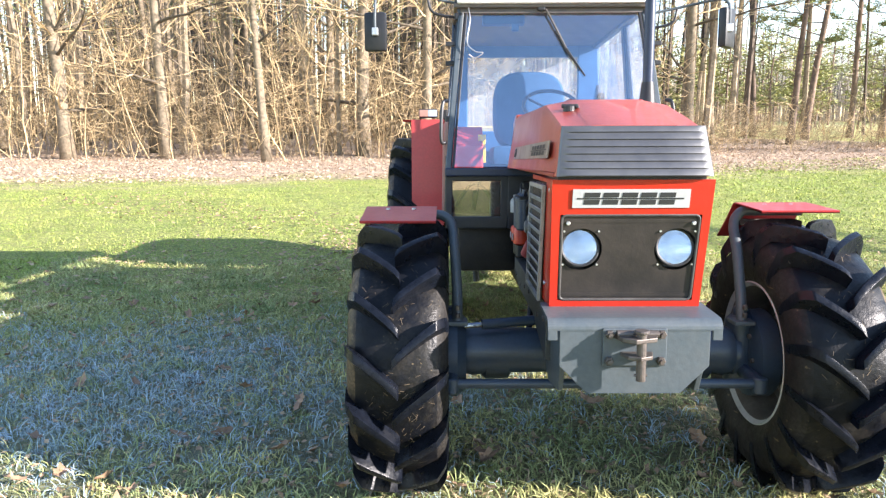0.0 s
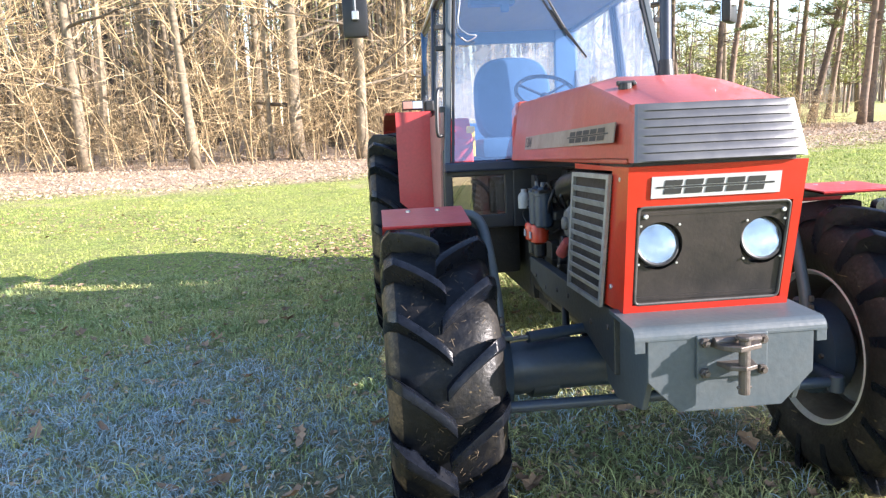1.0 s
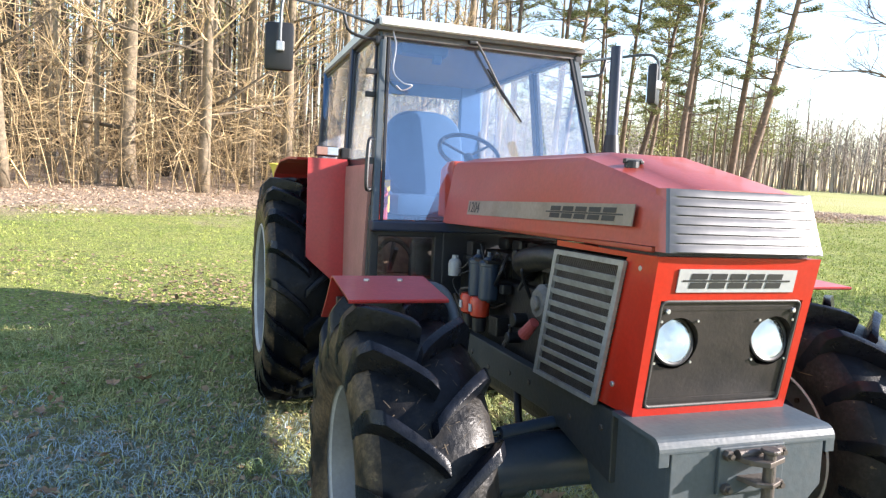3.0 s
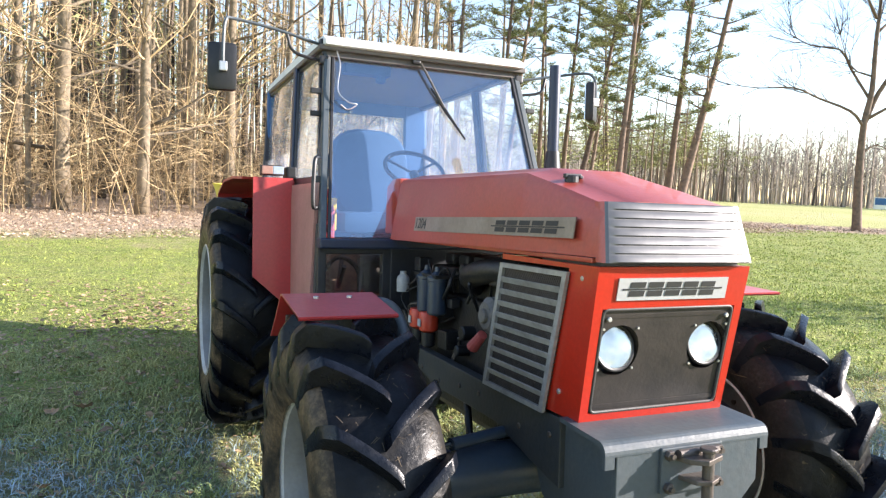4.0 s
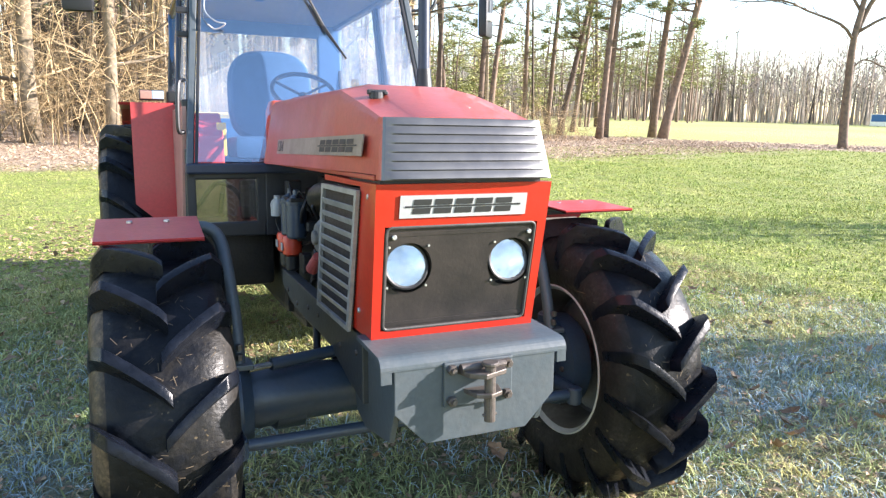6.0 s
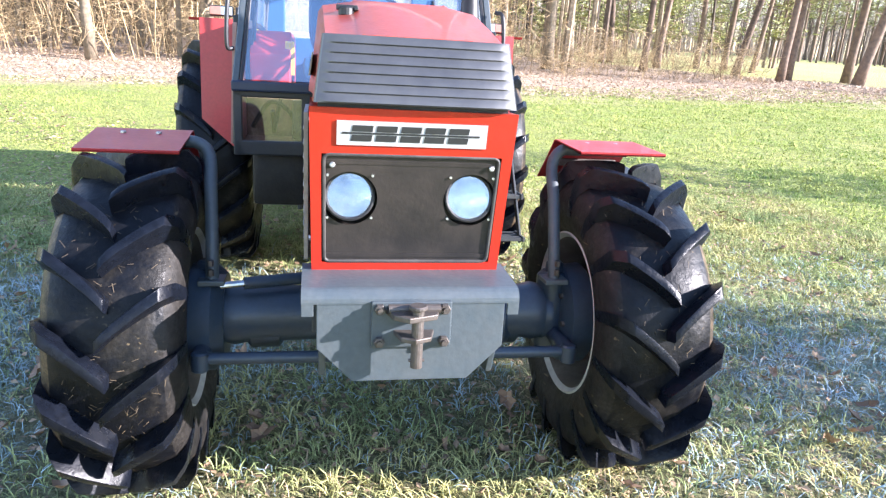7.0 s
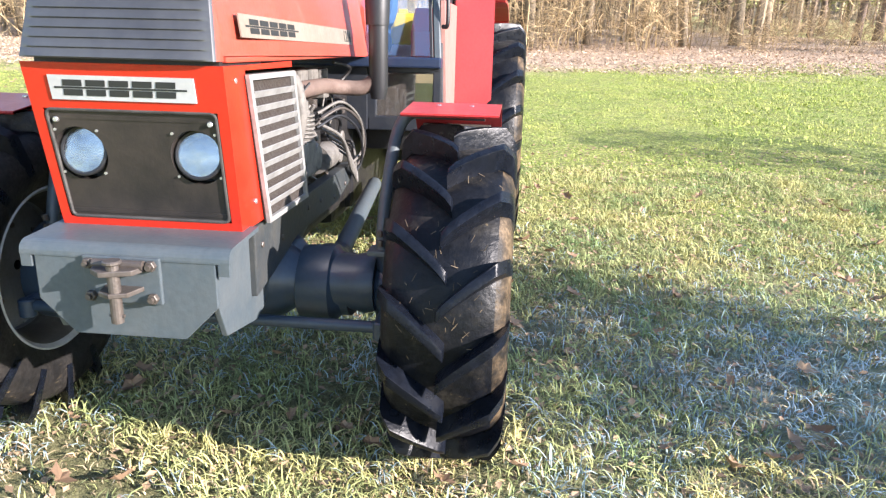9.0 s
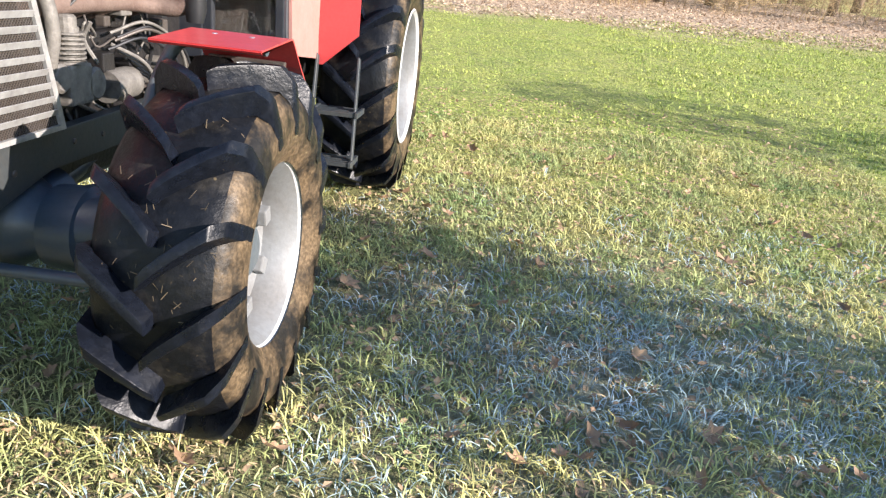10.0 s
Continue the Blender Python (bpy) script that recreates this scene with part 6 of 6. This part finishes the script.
def field_tree_meshes(seed):
    """A leafless tree that forks at the height of a room, with long crooked limbs."""
    rng = random.Random(seed)
    bm, soup = bmesh.new(), Soup()
    limbs = (((0, -0.2), (0.15, 1.4), (0.35, 3.0), (0.65, 4.8), (0.95, 6.3), (1.05, 8.4), (1.2, 10.4), (1.1, 12.5)), 0.215), \
        (((0.7, 4.9), (1.3, 6.2), (1.9, 7.7), (2.3, 9.4), (2.9, 11.0)), 0.13), \
        (((0.6, 4.7), (-0.1, 5.3), (-1.2, 5.9), (-2.6, 6.2), (-3.9, 6.2), (-5.2, 6.3)), 0.075), \
        (((0.75, 5.0), (1.7, 5.6), (2.9, 5.8), (4.2, 6.6)), 0.08), \
        (((0.85, 5.9), (0.3, 7.2), (-0.5, 8.0), (-1.8, 8.1), (-2.6, 8.6)), 0.07), \
        (((1.05, 9.4), (0.2, 10.4), (-1.0, 10.8), (-1.9, 10.6)), 0.07), \
        (((0.4, 3.4), (1.2, 3.9), (2.2, 3.6), (3.2, 3.9)), 0.05), \
        (((1.1, 8.8), (1.9, 9.6), (2.2, 11.2)), 0.07), \
        (((0.9, 6.9), (-0.1, 7.3), (-0.9, 9.3)), 0.05)
    for pts, r in limbs:
        path = [Vector((u - 0.16 * min(z, 4.8) - 0.06 * max(0.0, z - 4.8), rng.uniform(-0.5, 0.5) * (k > 0) * (r < 0.2), z)) for k, (u, z) in enumerate(pts)]
        path = smooth_path(path, 3)
        n = len(path)
        tube(bm, path, [r * (1.25 if i == 0 and r > 0.2 else 1 - 0.8 * i / (n - 1)) for i in range(n)], 9 if r > 0.2 else 7)
        for _ in range(15 if r < 0.2 else 10):
            i = rng.randint(n // 3 if r < 0.2 else n // 2, n - 1)
            d = (path[i] - path[i - 1]).normalized()
            side = Vector((rng.uniform(-1, 1), rng.uniform(-1, 1), rng.uniform(-0.5, 0.7)))
            twiggy(rng, soup, limb_points(rng, path[i], d + side, rng.uniform(0.8, 2.2), 0.28, 4), 0.020, 2, 0.9, 5)
    me = bpy.data.meshes.new("trunk")
    bm.to_mesh(me)
    bm.free()
    me.materials.append(PINE_BARK)
    me.polygons.foreach_set("use_smooth", [True] * len(me.polygons))
    # the twigs take the darker, shaded copy of the bark
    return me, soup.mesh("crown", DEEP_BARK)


plant(field_tree_meshes(77), 28.13, 19.25, -0.4, 1.0, "field_tree", "lone leafless tree with spreading limbs in the field", "")


# leafy stand-in for whatever shades the grass from the +x side
def shrub(x, y, wide, tall, seed, leaves, label):
    rng = random.Random(seed)
    soup, stems = Soup(), Soup()
    for k in range(14):
        a = rng.uniform(0, math.tau)
        stems.bar(limb_points(rng, (0, 0, -0.05), (math.cos(a) * 0.3, math.sin(a) * 0.3, 1), tall * 0.8, 0.08, 5), 0.03, 0.008)
    for k in range(leaves):
        a, z = rng.uniform(0, math.tau), rng.uniform(0.04, 1) ** 0.9
        r = wide / 2 * (1 - 0.4 * z ** 7) * math.sqrt(rng.uniform(0.1, 1)) * (0.92 + 0.12 * math.sin(a * 5 + z * 9))
        p = Vector((math.cos(a) * r, math.sin(a) * r, z * tall))
        n = Vector((rng.uniform(-1, 1), rng.uniform(-1, 1), rng.uniform(-1, 1))).normalized()
        soup.leaf(p, n.orthogonal().normalized(), n, 0.11, 0.07)
    th = tagged(empty("evergreen_shrub", Matrix.Translation((x, y, height(x, y)))), label, "shrub")
    o = new("stem", stems.mesh("stem", BARK))
    o.parent = th
    o = new("foliage", soup.mesh("foliage", NEEDLES))
    o.parent = th


# two unseen shrubs, added beyond the view to cast the shade bands
shrub(6.9, -1.01, 2.37, 2.6, 5, 4300, "dense evergreen shrub added out of view to shade the grass")
shrub(13.5, 3.2, 2.5, 4.4, 6, 2300, "tall sparse shrub added out of view to cast a shade band")

# the wood behind the edge: trunks too many to count, thin undergrowth, far wood across the field
rng = random.Random(8)
soup = Soup()
for k in range(520):
    x = rng.uniform(-36, 22)
    y = 24 + 60 * rng.random() ** 1.1 + max(0, x) * 0.25
    if x > 7 + (y - 24) * 0.2 and rng.random() < 0.72:
        continue
    z = height(x, y) - 0.1
    tall, r = rng.uniform(11, 19), rng.choice((0.05, 0.06, 0.08, 0.10, 0.13, 0.18))
    ln = rng.gauss(0, 0.035)
    pts = [Vector((x + ln * tall * t + rng.uniform(-0.12, 0.12), y, z + tall * t)) for t in (0, 0.25, 0.5, 0.75, 1.0)]
    soup.bar(pts, r, r * 0.25, 6)
    for _ in range(7):
        j = rng.randint(1, 3)
        a = rng.uniform(0, math.tau)
        soup.bar(limb_points(rng, pts[j].lerp(pts[j + 1], rng.random()), (math.cos(a), math.sin(a), rng.uniform(0, 0.8)), rng.uniform(0.8, 2.6), 0.25, 3), r * 0.25, 0.008)
wood = tagged(new("wood_trunks", soup.mesh("wood_trunks", BARK)), "many leafless trunks standing deep in the wood", "wood", kind="stuff")

soup = Soup()
for k in range(1150):
    x = rng.uniform(-24, 20)
    y = 21.4 + 14 * rng.random() ** 1.25 + max(0, x) * 0.22 + rng.uniform(-0.6, 0.6)
    z = height(x, y) - 0.05
    tall = (rng.uniform(4.0, 8.0) if k % 5 == 0 and x < 2 else 0.9 + 4.6 * rng.random() ** 1.4) * (0.45 if x > 8 else 1.0)
    r = 0.007 + tall * rng.uniform(0.0015, 0.0048)
    stem = limb_points(rng, (x, y, z), (rng.gauss(0, 0.22), rng.gauss(0, 0.22), 1), tall, 0.26, 7)
    soup.bar(stem, r, r * 0.3)
    for _ in range(10):
        j = rng.randint(1, 6)
        p = stem[j].lerp(stem[j + 1], rng.random())
        tw = limb_points(rng, p, (rng.uniform(-1.4, 1.4), rng.uniform(-1, 1), rng.uniform(-0.3, 0.7)), 0.35 + tall * rng.uniform(0.10, 0.32), 0.5, 4)
        soup.bar(tw, r * 0.45, 0.004)
        for _ in range(2):
            q = tw[rng.randint(1, 3)]
            soup.bar(limb_points(rng, q, (rng.uniform(-1, 1), rng.uniform(-1, 1), rng.uniform(-0.3, 0.8)), 0.2 + tall * 0.08, 0.3, 1), r * 0.22, 0.003)
tagged(new("undergrowth", soup.mesh("undergrowth", TWIG)), "tangle of thin tan saplings and twigs at the wood's edge", "undergrowth", kind="stuff")

soup, green = Soup(), Soup()
for k in range(820):
    x = rng.uniform(-48, 24)
    y = 34 + 60 * rng.random()
    if x > y * 0.12 and rng.random() < 0.7:
        continue
    z = height(x, y) - 0.1
    tall, r = rng.uniform(10, 20), rng.uniform(0.08, 0.2)
    ln = rng.gauss(0, 0.03)
    pts = [Vector((x + ln * tall * t, y, z + tall * t)) for t in (0, 0.5, 1.0)]
    soup.bar(pts, r, r * 0.3, 5)
    if k % 3 == 0 or (x < 4 and k % 3 == 1):
        for _ in range(34):
            q = pts[0].lerp(pts[2], rng.uniform(0.45, 1.0)) + Vector((rng.gauss(0, 1.1), rng.gauss(0, 1.1), rng.gauss(0, 0.4)))
            n = Vector((rng.uniform(-1, 1), rng.uniform(-1, 1), rng.uniform(0.2, 1))).normalized()
            for _ in range(4):
                dd = Vector((rng.uniform(-1, 1), rng.uniform(-1, 1), rng.uniform(-0.3, 0.6))).normalized()
                green.leaf(q + dd * rng.uniform(0, 0.4), dd, n, rng.uniform(0.3, 0.6), rng.uniform(0.08, 0.16))
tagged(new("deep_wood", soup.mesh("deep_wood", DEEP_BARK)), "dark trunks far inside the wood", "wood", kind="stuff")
tagged(new("deep_foliage", green.mesh("deep_foliage", NEEDLES)), "dull green pine crowns inside the wood", "wood", kind="stuff")

# pines half way to the far wood, and low ones nearer, behind the standing timber
soup, green = Soup(), Soup()
for k in range(185):
    if k >= 135:
        a, d, tall = radians(rng.uniform(36, 47)), rng.uniform(80, 110), rng.uniform(8, 13.0)
    elif k < 60:
        a, d, tall = radians(rng.uniform(10, 36)), rng.uniform(46, 66), rng.uniform(4, 9)
    else:
        a, d, tall = radians(12 + 33 * rng.random() ** 1.2), rng.uniform(72, 118), rng.uniform(7, 12.5)
    x, y = math.sin(a) * d, math.cos(a) * d
    z = height(x, y) - 0.1
    r = tall * rng.uniform(0.009, 0.014)
    pts = [Vector((x + rng.gauss(0, 0.3) * t, y, z + tall * t)) for t in (0, 0.5, 1.0)]
    soup.bar(pts, r, r * 0.3, 5)
    for _ in range(13):
        f = rng.uniform(0.25 if k < 60 else 0.42, 1.0)
        q = pts[0].lerp(pts[2], f)
        c = rng.uniform(0, math.tau)
        limb = limb_points(rng, q, (math.cos(c), math.sin(c), rng.uniform(-0.1, 0.4)), tall * rng.uniform(0.10, 0.24) * (1.3 - 0.6 * f), 0.2, 3)
        soup.bar(limb, 0.04, 0.012)
        for w in limb[1:]:
            for _ in range(6):
                n = Vector((rng.uniform(-1, 1), rng.uniform(-1, 1), rng.uniform(0.2, 1))).normalized()
                dd = Vector((rng.uniform(-1, 1), rng.uniform(-1, 1), rng.uniform(-0.3, 0.6))).normalized()
                green.leaf(w + dd * rng.uniform(0, 0.45), dd, n, rng.uniform(0.25, 0.55), rng.uniform(0.07, 0.14))
tagged(new("pine_trunks", soup.mesh("pine_trunks", PINE_BARK)), "thin pine trunks across the field", "wood", kind="stuff")
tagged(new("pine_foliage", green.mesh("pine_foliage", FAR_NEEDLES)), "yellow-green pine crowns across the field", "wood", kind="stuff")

soup = Soup()
for k in range(2900):
    a = radians(rng.uniform(13, 88))
    d = 104 + 66 * rng.random() ** 1.3
    x, y = math.sin(a) * d, math.cos(a) * d
    z = height(x, y) - 0.3
    tall = rng.uniform(6.5, 11.5) * (1.0 if rng.random() < 0.8 else 1.25)
    r = 0.05 + 0.11 * rng.random() ** 2
    pts = [Vector((x + rng.uniform(-0.4, 0.4), y, z + tall * t)) for t in (0, 0.5, 1.0)]
    soup.bar(pts, r, r * 0.25, 4)
    for _ in range(9):
        c = rng.uniform(0, math.tau)
        soup.bar(limb_points(rng, pts[0].lerp(pts[2], rng.uniform(0.25, 0.98)), (math.cos(c), math.sin(c), rng.uniform(0.3, 1.5)), rng.uniform(0.9, 2.8), 0.3, 1), 0.03 + r * 0.15, 0.015)
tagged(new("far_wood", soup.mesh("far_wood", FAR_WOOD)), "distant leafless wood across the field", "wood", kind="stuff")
sign = tagged(empty("notice_board", pose(76.6, 51.7, height(76.6, 51.7), 0, 0, -35)), "blue and white notice board on a post", "sign")
part("post", boxes(((-0.05, -0.05, -0.3), (0.05, 0.05, 1.4), 0.01)), STEEL, sign)
part("board", boxes(((-0.9, -0.09, 0.1), (0.9, -0.05, 1.45), 0.01)), ROOF_WHITE, sign, "white board")
part("blue_field", boxes(((-0.8, -0.096, 0.6), (0.8, -0.09, 1.38), 0.0)), INNER_BLUE, sign, "blue printed field")

# ---- grass, leaves and litter on the ground, in bulk ----
gen = np.random.default_rng(4)


def ground_z(x, y):
    return np.array([height(a, b) for a, b in zip(x.tolist(), y.tolist())])


def blades(name, label, n, region, tall, wide, mat, keep=None, bend=(0.2, 1.6), tuft=6, spread=0.03, pieces=3):
    """n arching blades of two or three pieces each, in tufts, spread over a box of the ground."""
    x0, x1, y0, y1 = region
    x, y = gen.uniform(x0, x1, n // tuft), gen.uniform(y0, y1, n // tuft)
    if keep is not None:
        ok = gen.random(len(x)) < keep(x, y)
        x, y = x[ok], y[ok]
    way = gen.uniform(0, math.tau, len(x))
    big = gen.uniform(0.7, 1.2, len(x))
    x, y, way, big = np.repeat(x, tuft), np.repeat(y, tuft), np.repeat(way, tuft), np.repeat(big, tuft)
    n = len(x)
    dx, dy = gen.normal(0, spread, n), gen.normal(0, spread, n)
    # blades lean out of their tuft, and the whole tuft leans one way
    b = np.arctan2(dy + 0.6 * spread * np.sin(way), dx + 0.6 * spread * np.cos(way)) + gen.normal(0, 0.5, n)
    x, y = x + dx, y + dy
    z = ground_z(x, y) - 0.006
    h = gen.uniform(*tall, n) * big
    w = gen.uniform(*wide, n)
    e0 = gen.uniform(0.75, 1.5, n)
    turn = gen.uniform(*bend, n)
    a = b + math.pi / 2 + gen.normal(0, 0.5, n)
    side = np.stack([np.cos(a), np.sin(a), gen.normal(0, 0.25, n)], 1) * w[:, None] / 2
    at = np.stack([x, y, z], 1)
    low = z + 0.004
    rows = [at - side, at + side]
    for step in range(pieces):
        width = (1.0, 0.8)[step] if step < pieces - 1 else 0.0
        e = e0 - turn * step / (pieces - 1)
        at = at + np.stack([np.cos(b) * np.cos(e), np.sin(b) * np.cos(e), np.sin(e)], 1) * h[:, None] / pieces
        at[:, 2] = np.maximum(at[:, 2], low + 0.006 * (pieces - 1 - step))
        rows += [at + side * width, at - side * width] if width else [at]
    v = np.stack(rows, 1).reshape(-1, 3)
    i = np.arange(n)[:, None] * (2 * pieces + 1)
    me = bpy.data.meshes.new(name)
    me.vertices.add(len(v))
    me.vertices.foreach_set("co", v.ravel())
    quads = [i + [0, 1, 2, 3], i + [3, 2, 4, 5]][:pieces - 1]
    last = i + ([5, 4, 6] if pieces == 3 else [3, 2, 4])
    loops = np.concatenate(quads + [last], 1).ravel()
    me.loops.add(len(loops))
    me.loops.foreach_set("vertex_index", loops)
    me.polygons.add(pieces * n)
    starts = (np.arange(n)[:, None] * (4 * pieces - 1) + np.array([0, 4, 8][:pieces])).ravel()
    me.polygons.foreach_set("loop_start", starts)
    me.update(calc_edges=True)
    me.materials.append(mat)
    return tagged(new(name, me), label, "grass", kind="stuff")


def bumps(x, y, f, seed):
    """Soft value noise between 0 and 1."""
    return 0.5 + 0.25 * (np.sin(x * f * 1.3 + seed + 1.7 * np.sin(y * f * 0.9 + seed)) + np.sin(y * f * 1.6 + 2 * seed + 1.3 * np.sin(x * f * 1.1)))


def frost(x, y):
    """Where hoar frost lies thick: two long patches either side of the tractor."""
    left = 1.45 * np.exp(-(((x + 3.1) / 2.2) ** 2 + ((y - 1.1) / 1.25) ** 2))
    near = 0.60 * np.exp(-(((x - 3.0) / 1.6) ** 2 + ((y + 0.3) / 1.2) ** 2))
    right = np.exp(-(((x - 3.8) / 2.3) ** 2 + ((y - 0.6) / 1.3) ** 2))
    front = 0.07 * np.exp(-(((x - 1.5) / 4.0) ** 2 + ((y + 1.6) / 1.2) ** 2))
    return np.clip((0.95 * left + 0.68 * right + 0.45 * near + front) * (0.35 + 0.9 * bumps(x, y, 1.9, 3.0)), 0, 0.85)


def clear(x, y):
    """No tall blades where the tyres stand."""
    ok = np.ones_like(x)
    for cx, cy, hx, hy in ((-0.98, 0.0, 0.2, 0.16), (0.98, 0.0, 0.2, 0.16), (-1.02, 2.68, 0.24, 0.22), (1.02, 2.68, 0.24, 0.22)):
        ok[(abs(x - cx) < hx) & (abs(y - cy) < hy)] = 0.12
    return ok


NEAR = (-5.6, 5.6, -1.7, 5.4)
GREEN = "short green winter grass"
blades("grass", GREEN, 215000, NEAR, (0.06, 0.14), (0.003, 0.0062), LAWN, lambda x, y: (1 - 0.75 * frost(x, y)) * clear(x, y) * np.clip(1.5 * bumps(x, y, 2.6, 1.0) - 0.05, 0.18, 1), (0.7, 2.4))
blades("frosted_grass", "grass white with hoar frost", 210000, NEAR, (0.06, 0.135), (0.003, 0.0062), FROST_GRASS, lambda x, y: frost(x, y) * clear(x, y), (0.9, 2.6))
blades("dry_grass", "dead straw-coloured grass", 125000, NEAR, (0.04, 0.10), (0.003, 0.007), DEAD_GRASS, lambda x, y: clear(x, y) * bumps(x, y, 3.3, 5.0) ** 1.3 * np.clip(0.25 + 0.3 * (x > 0.5) + 1.1 / (1 + np.exp((y + 0.35) * 6)), 0, 1.5), (1.2, 2.8), 5, 0.05)
blades("grass", GREEN, 135000, (-14, 16, 5.4, 18.5), (0.035, 0.07), (0.006, 0.012), GRASS, lambda x, y: np.clip((18.0 + x * 0.12 - y) / 5, 0, 1) * (0.3 + 0.7 * bumps(x, y, 1.2, 2.0)), (0.5, 2.2), 4, 0.06, 2)
blades("grass", GREEN, 45000, (5.6, 22, -1.0, 7.0), (0.04, 0.09), (0.008, 0.016), GRASS, None, (0.5, 2.2), 4, 0.06, 2)
blades("grass", GREEN, 30000, (-6.5, 6.5, -6.0, -1.7), (0.05, 0.11), (0.006, 0.012), LAWN, lambda x, y: 0.35 + 0.65 * bumps(x, y, 2.6, 1.0), (0.5, 2.2), 5, 0.05, 2)
blades("grass", GREEN, 30000, (-12, -5.6, 0.0, 5.4), (0.04, 0.09), (0.008, 0.016), GRASS, None, (0.5, 2.2), 4, 0.06, 2)
blades("grass", GREEN, 50000, (4, 34, 7.0, 26.0), (0.05, 0.10), (0.012, 0.022), GRASS, lambda x, y: ((x - 19.7) * 0.636 + (y - 26.4) * 0.771 < -2.2) * (y < 17 + x * 0.3) * 0.9, (0.5, 2.2), 4, 0.08, 2)


def leaf_mesh(seed):
    rng = random.Random(seed)
    bm = bmesh.new()
    n = 11
    c = bm.verts.new((0, 0, 0.004))
    ring = []
    for k in range(n):
        a = k * math.tau / n
        r = 0.060 * (0.55 + 0.45 * abs(math.cos(a))) * (0.75 + 0.35 * (k % 2)) * rng.uniform(0.85, 1.1)
        ring.append(bm.verts.new((math.cos(a) * r, math.sin(a) * r * 0.75, 0.55 * abs(math.sin(a) * r * 0.75) + 0.25 * (math.cos(a) * r) ** 2 / 0.06 + rng.uniform(0.0, 0.012))))
    for k in range(n):
        bm.faces.new((c, ring[k], ring[(k + 1) % n]))
    me = bpy.data.meshes.new("fallen_leaf")
    bm.to_mesh(me)
    bm.free()
    me.materials.append(LEAF)
    return me


leaf_kinds = [leaf_mesh(k) for k in range(4)]
rng = random.Random(14)
for k in range(290):
    x, y = rng.uniform(-4.6, 4.6), -1.9 + 6.2 * rng.random() ** 1.4
    if k < 8:
        x, y = ((2.36, -0.03), (2.62, 1.36), (1.50, 0.66), (-2.9, 2.2), (1.57, 1.42), (-2.1, 1.75), (-2.0, 0.35), (0.75, 0.75))[k]
    leaf = tagged(new("fallen_leaf", leaf_kinds[k % 4]), "curled brown dry leaf lying on the grass", "leaf", "fallen leaves on the grass")
    leaf.matrix_basis = Matrix.Translation((x, y, height(x, y) + rng.uniform(0.02, 0.05))) @ Euler((rng.uniform(-0.6, 0.6), rng.uniform(-0.6, 0.6), rng.uniform(0, 6.28))).to_matrix().to_4x4() @ Matrix.Scale(rng.uniform(0.55, 1.3), 4)

soup = Soup()
for k in range(34000):
    x = rng.uniform(-22, 24)
    y = 15.3 + max(-3.0, x * 0.12) + 10.2 * rng.random() ** 1.1
    p = Vector((x, y, height(x, y) + rng.uniform(0.0, 0.05)))
    n = Vector((rng.uniform(-0.7, 0.7), rng.uniform(-0.7, 0.7), 1)).normalized()
    soup.leaf(p, Vector((rng.uniform(-1, 1), rng.uniform(-1, 1), 0.15)).normalized(), n, rng.uniform(0.05, 0.12), rng.uniform(0.03, 0.07))
for k in range(9000):
    x = rng.uniform(11, 34)
    y = 26.4 - (x - 19.7) * 0.825 + rng.gauss(0.4, 1.5)
    p = Vector((x, y, height(x, y) + rng.uniform(0.0, 0.05)))
    n = Vector((rng.uniform(-0.7, 0.7), rng.uniform(-0.7, 0.7), 1)).normalized()
    soup.leaf(p, n.orthogonal().normalized(), n, rng.uniform(0.07, 0.15), rng.uniform(0.04, 0.09))
tagged(new("leaf_litter", soup.mesh("leaf_litter", LITTER)), "pale brown leaf litter along the wood's edge", "leaf litter", kind="stuff")

soup = Soup()
for k in range(13000):
    x, y = rng.uniform(-5.5, 5.5), -1.8 + 8.5 * rng.random() ** 1.2
    p = Vector((x, y, height(x, y) + rng.uniform(0.005, 0.03)))
    n = Vector((rng.uniform(-0.6, 0.6), rng.uniform(-0.6, 0.6), 1)).normalized()
    soup.leaf(p, Vector((rng.uniform(-1, 1), rng.uniform(-1, 1), 0.1)).normalized(), n, rng.uniform(0.025, 0.06), rng.uniform(0.015, 0.035))
for k in range(5500):
    x, y = (rng.uniform(-13.0, -1.2), rng.uniform(2.5, 13.5)) if k % 7 else (rng.gauss(-1.6, 0.7), rng.gauss(6.3, 1.2))
    if k % 7 and math.sin(x * 0.9 + 1.3 * math.sin(y * 0.7)) + math.sin(y * 1.1 + 0.5 * x) < rng.uniform(-0.2, 1.6):
        continue
    p = Vector((x, y, height(x, y) + rng.uniform(0.015, 0.05)))
    n = Vector((rng.uniform(-0.6, 0.6), rng.uniform(-0.6, 0.6), 1)).normalized()
    soup.leaf(p, Vector((rng.uniform(-1, 1), rng.uniform(-1, 1), 0.1)).normalized(), n, rng.uniform(0.04, 0.10), rng.uniform(0.03, 0.06))
tagged(new("leaf_fragments", soup.mesh("leaf_fragments", FRAGMENT)), "small brown leaf fragments among the grass", "leaf litter", kind="stuff")
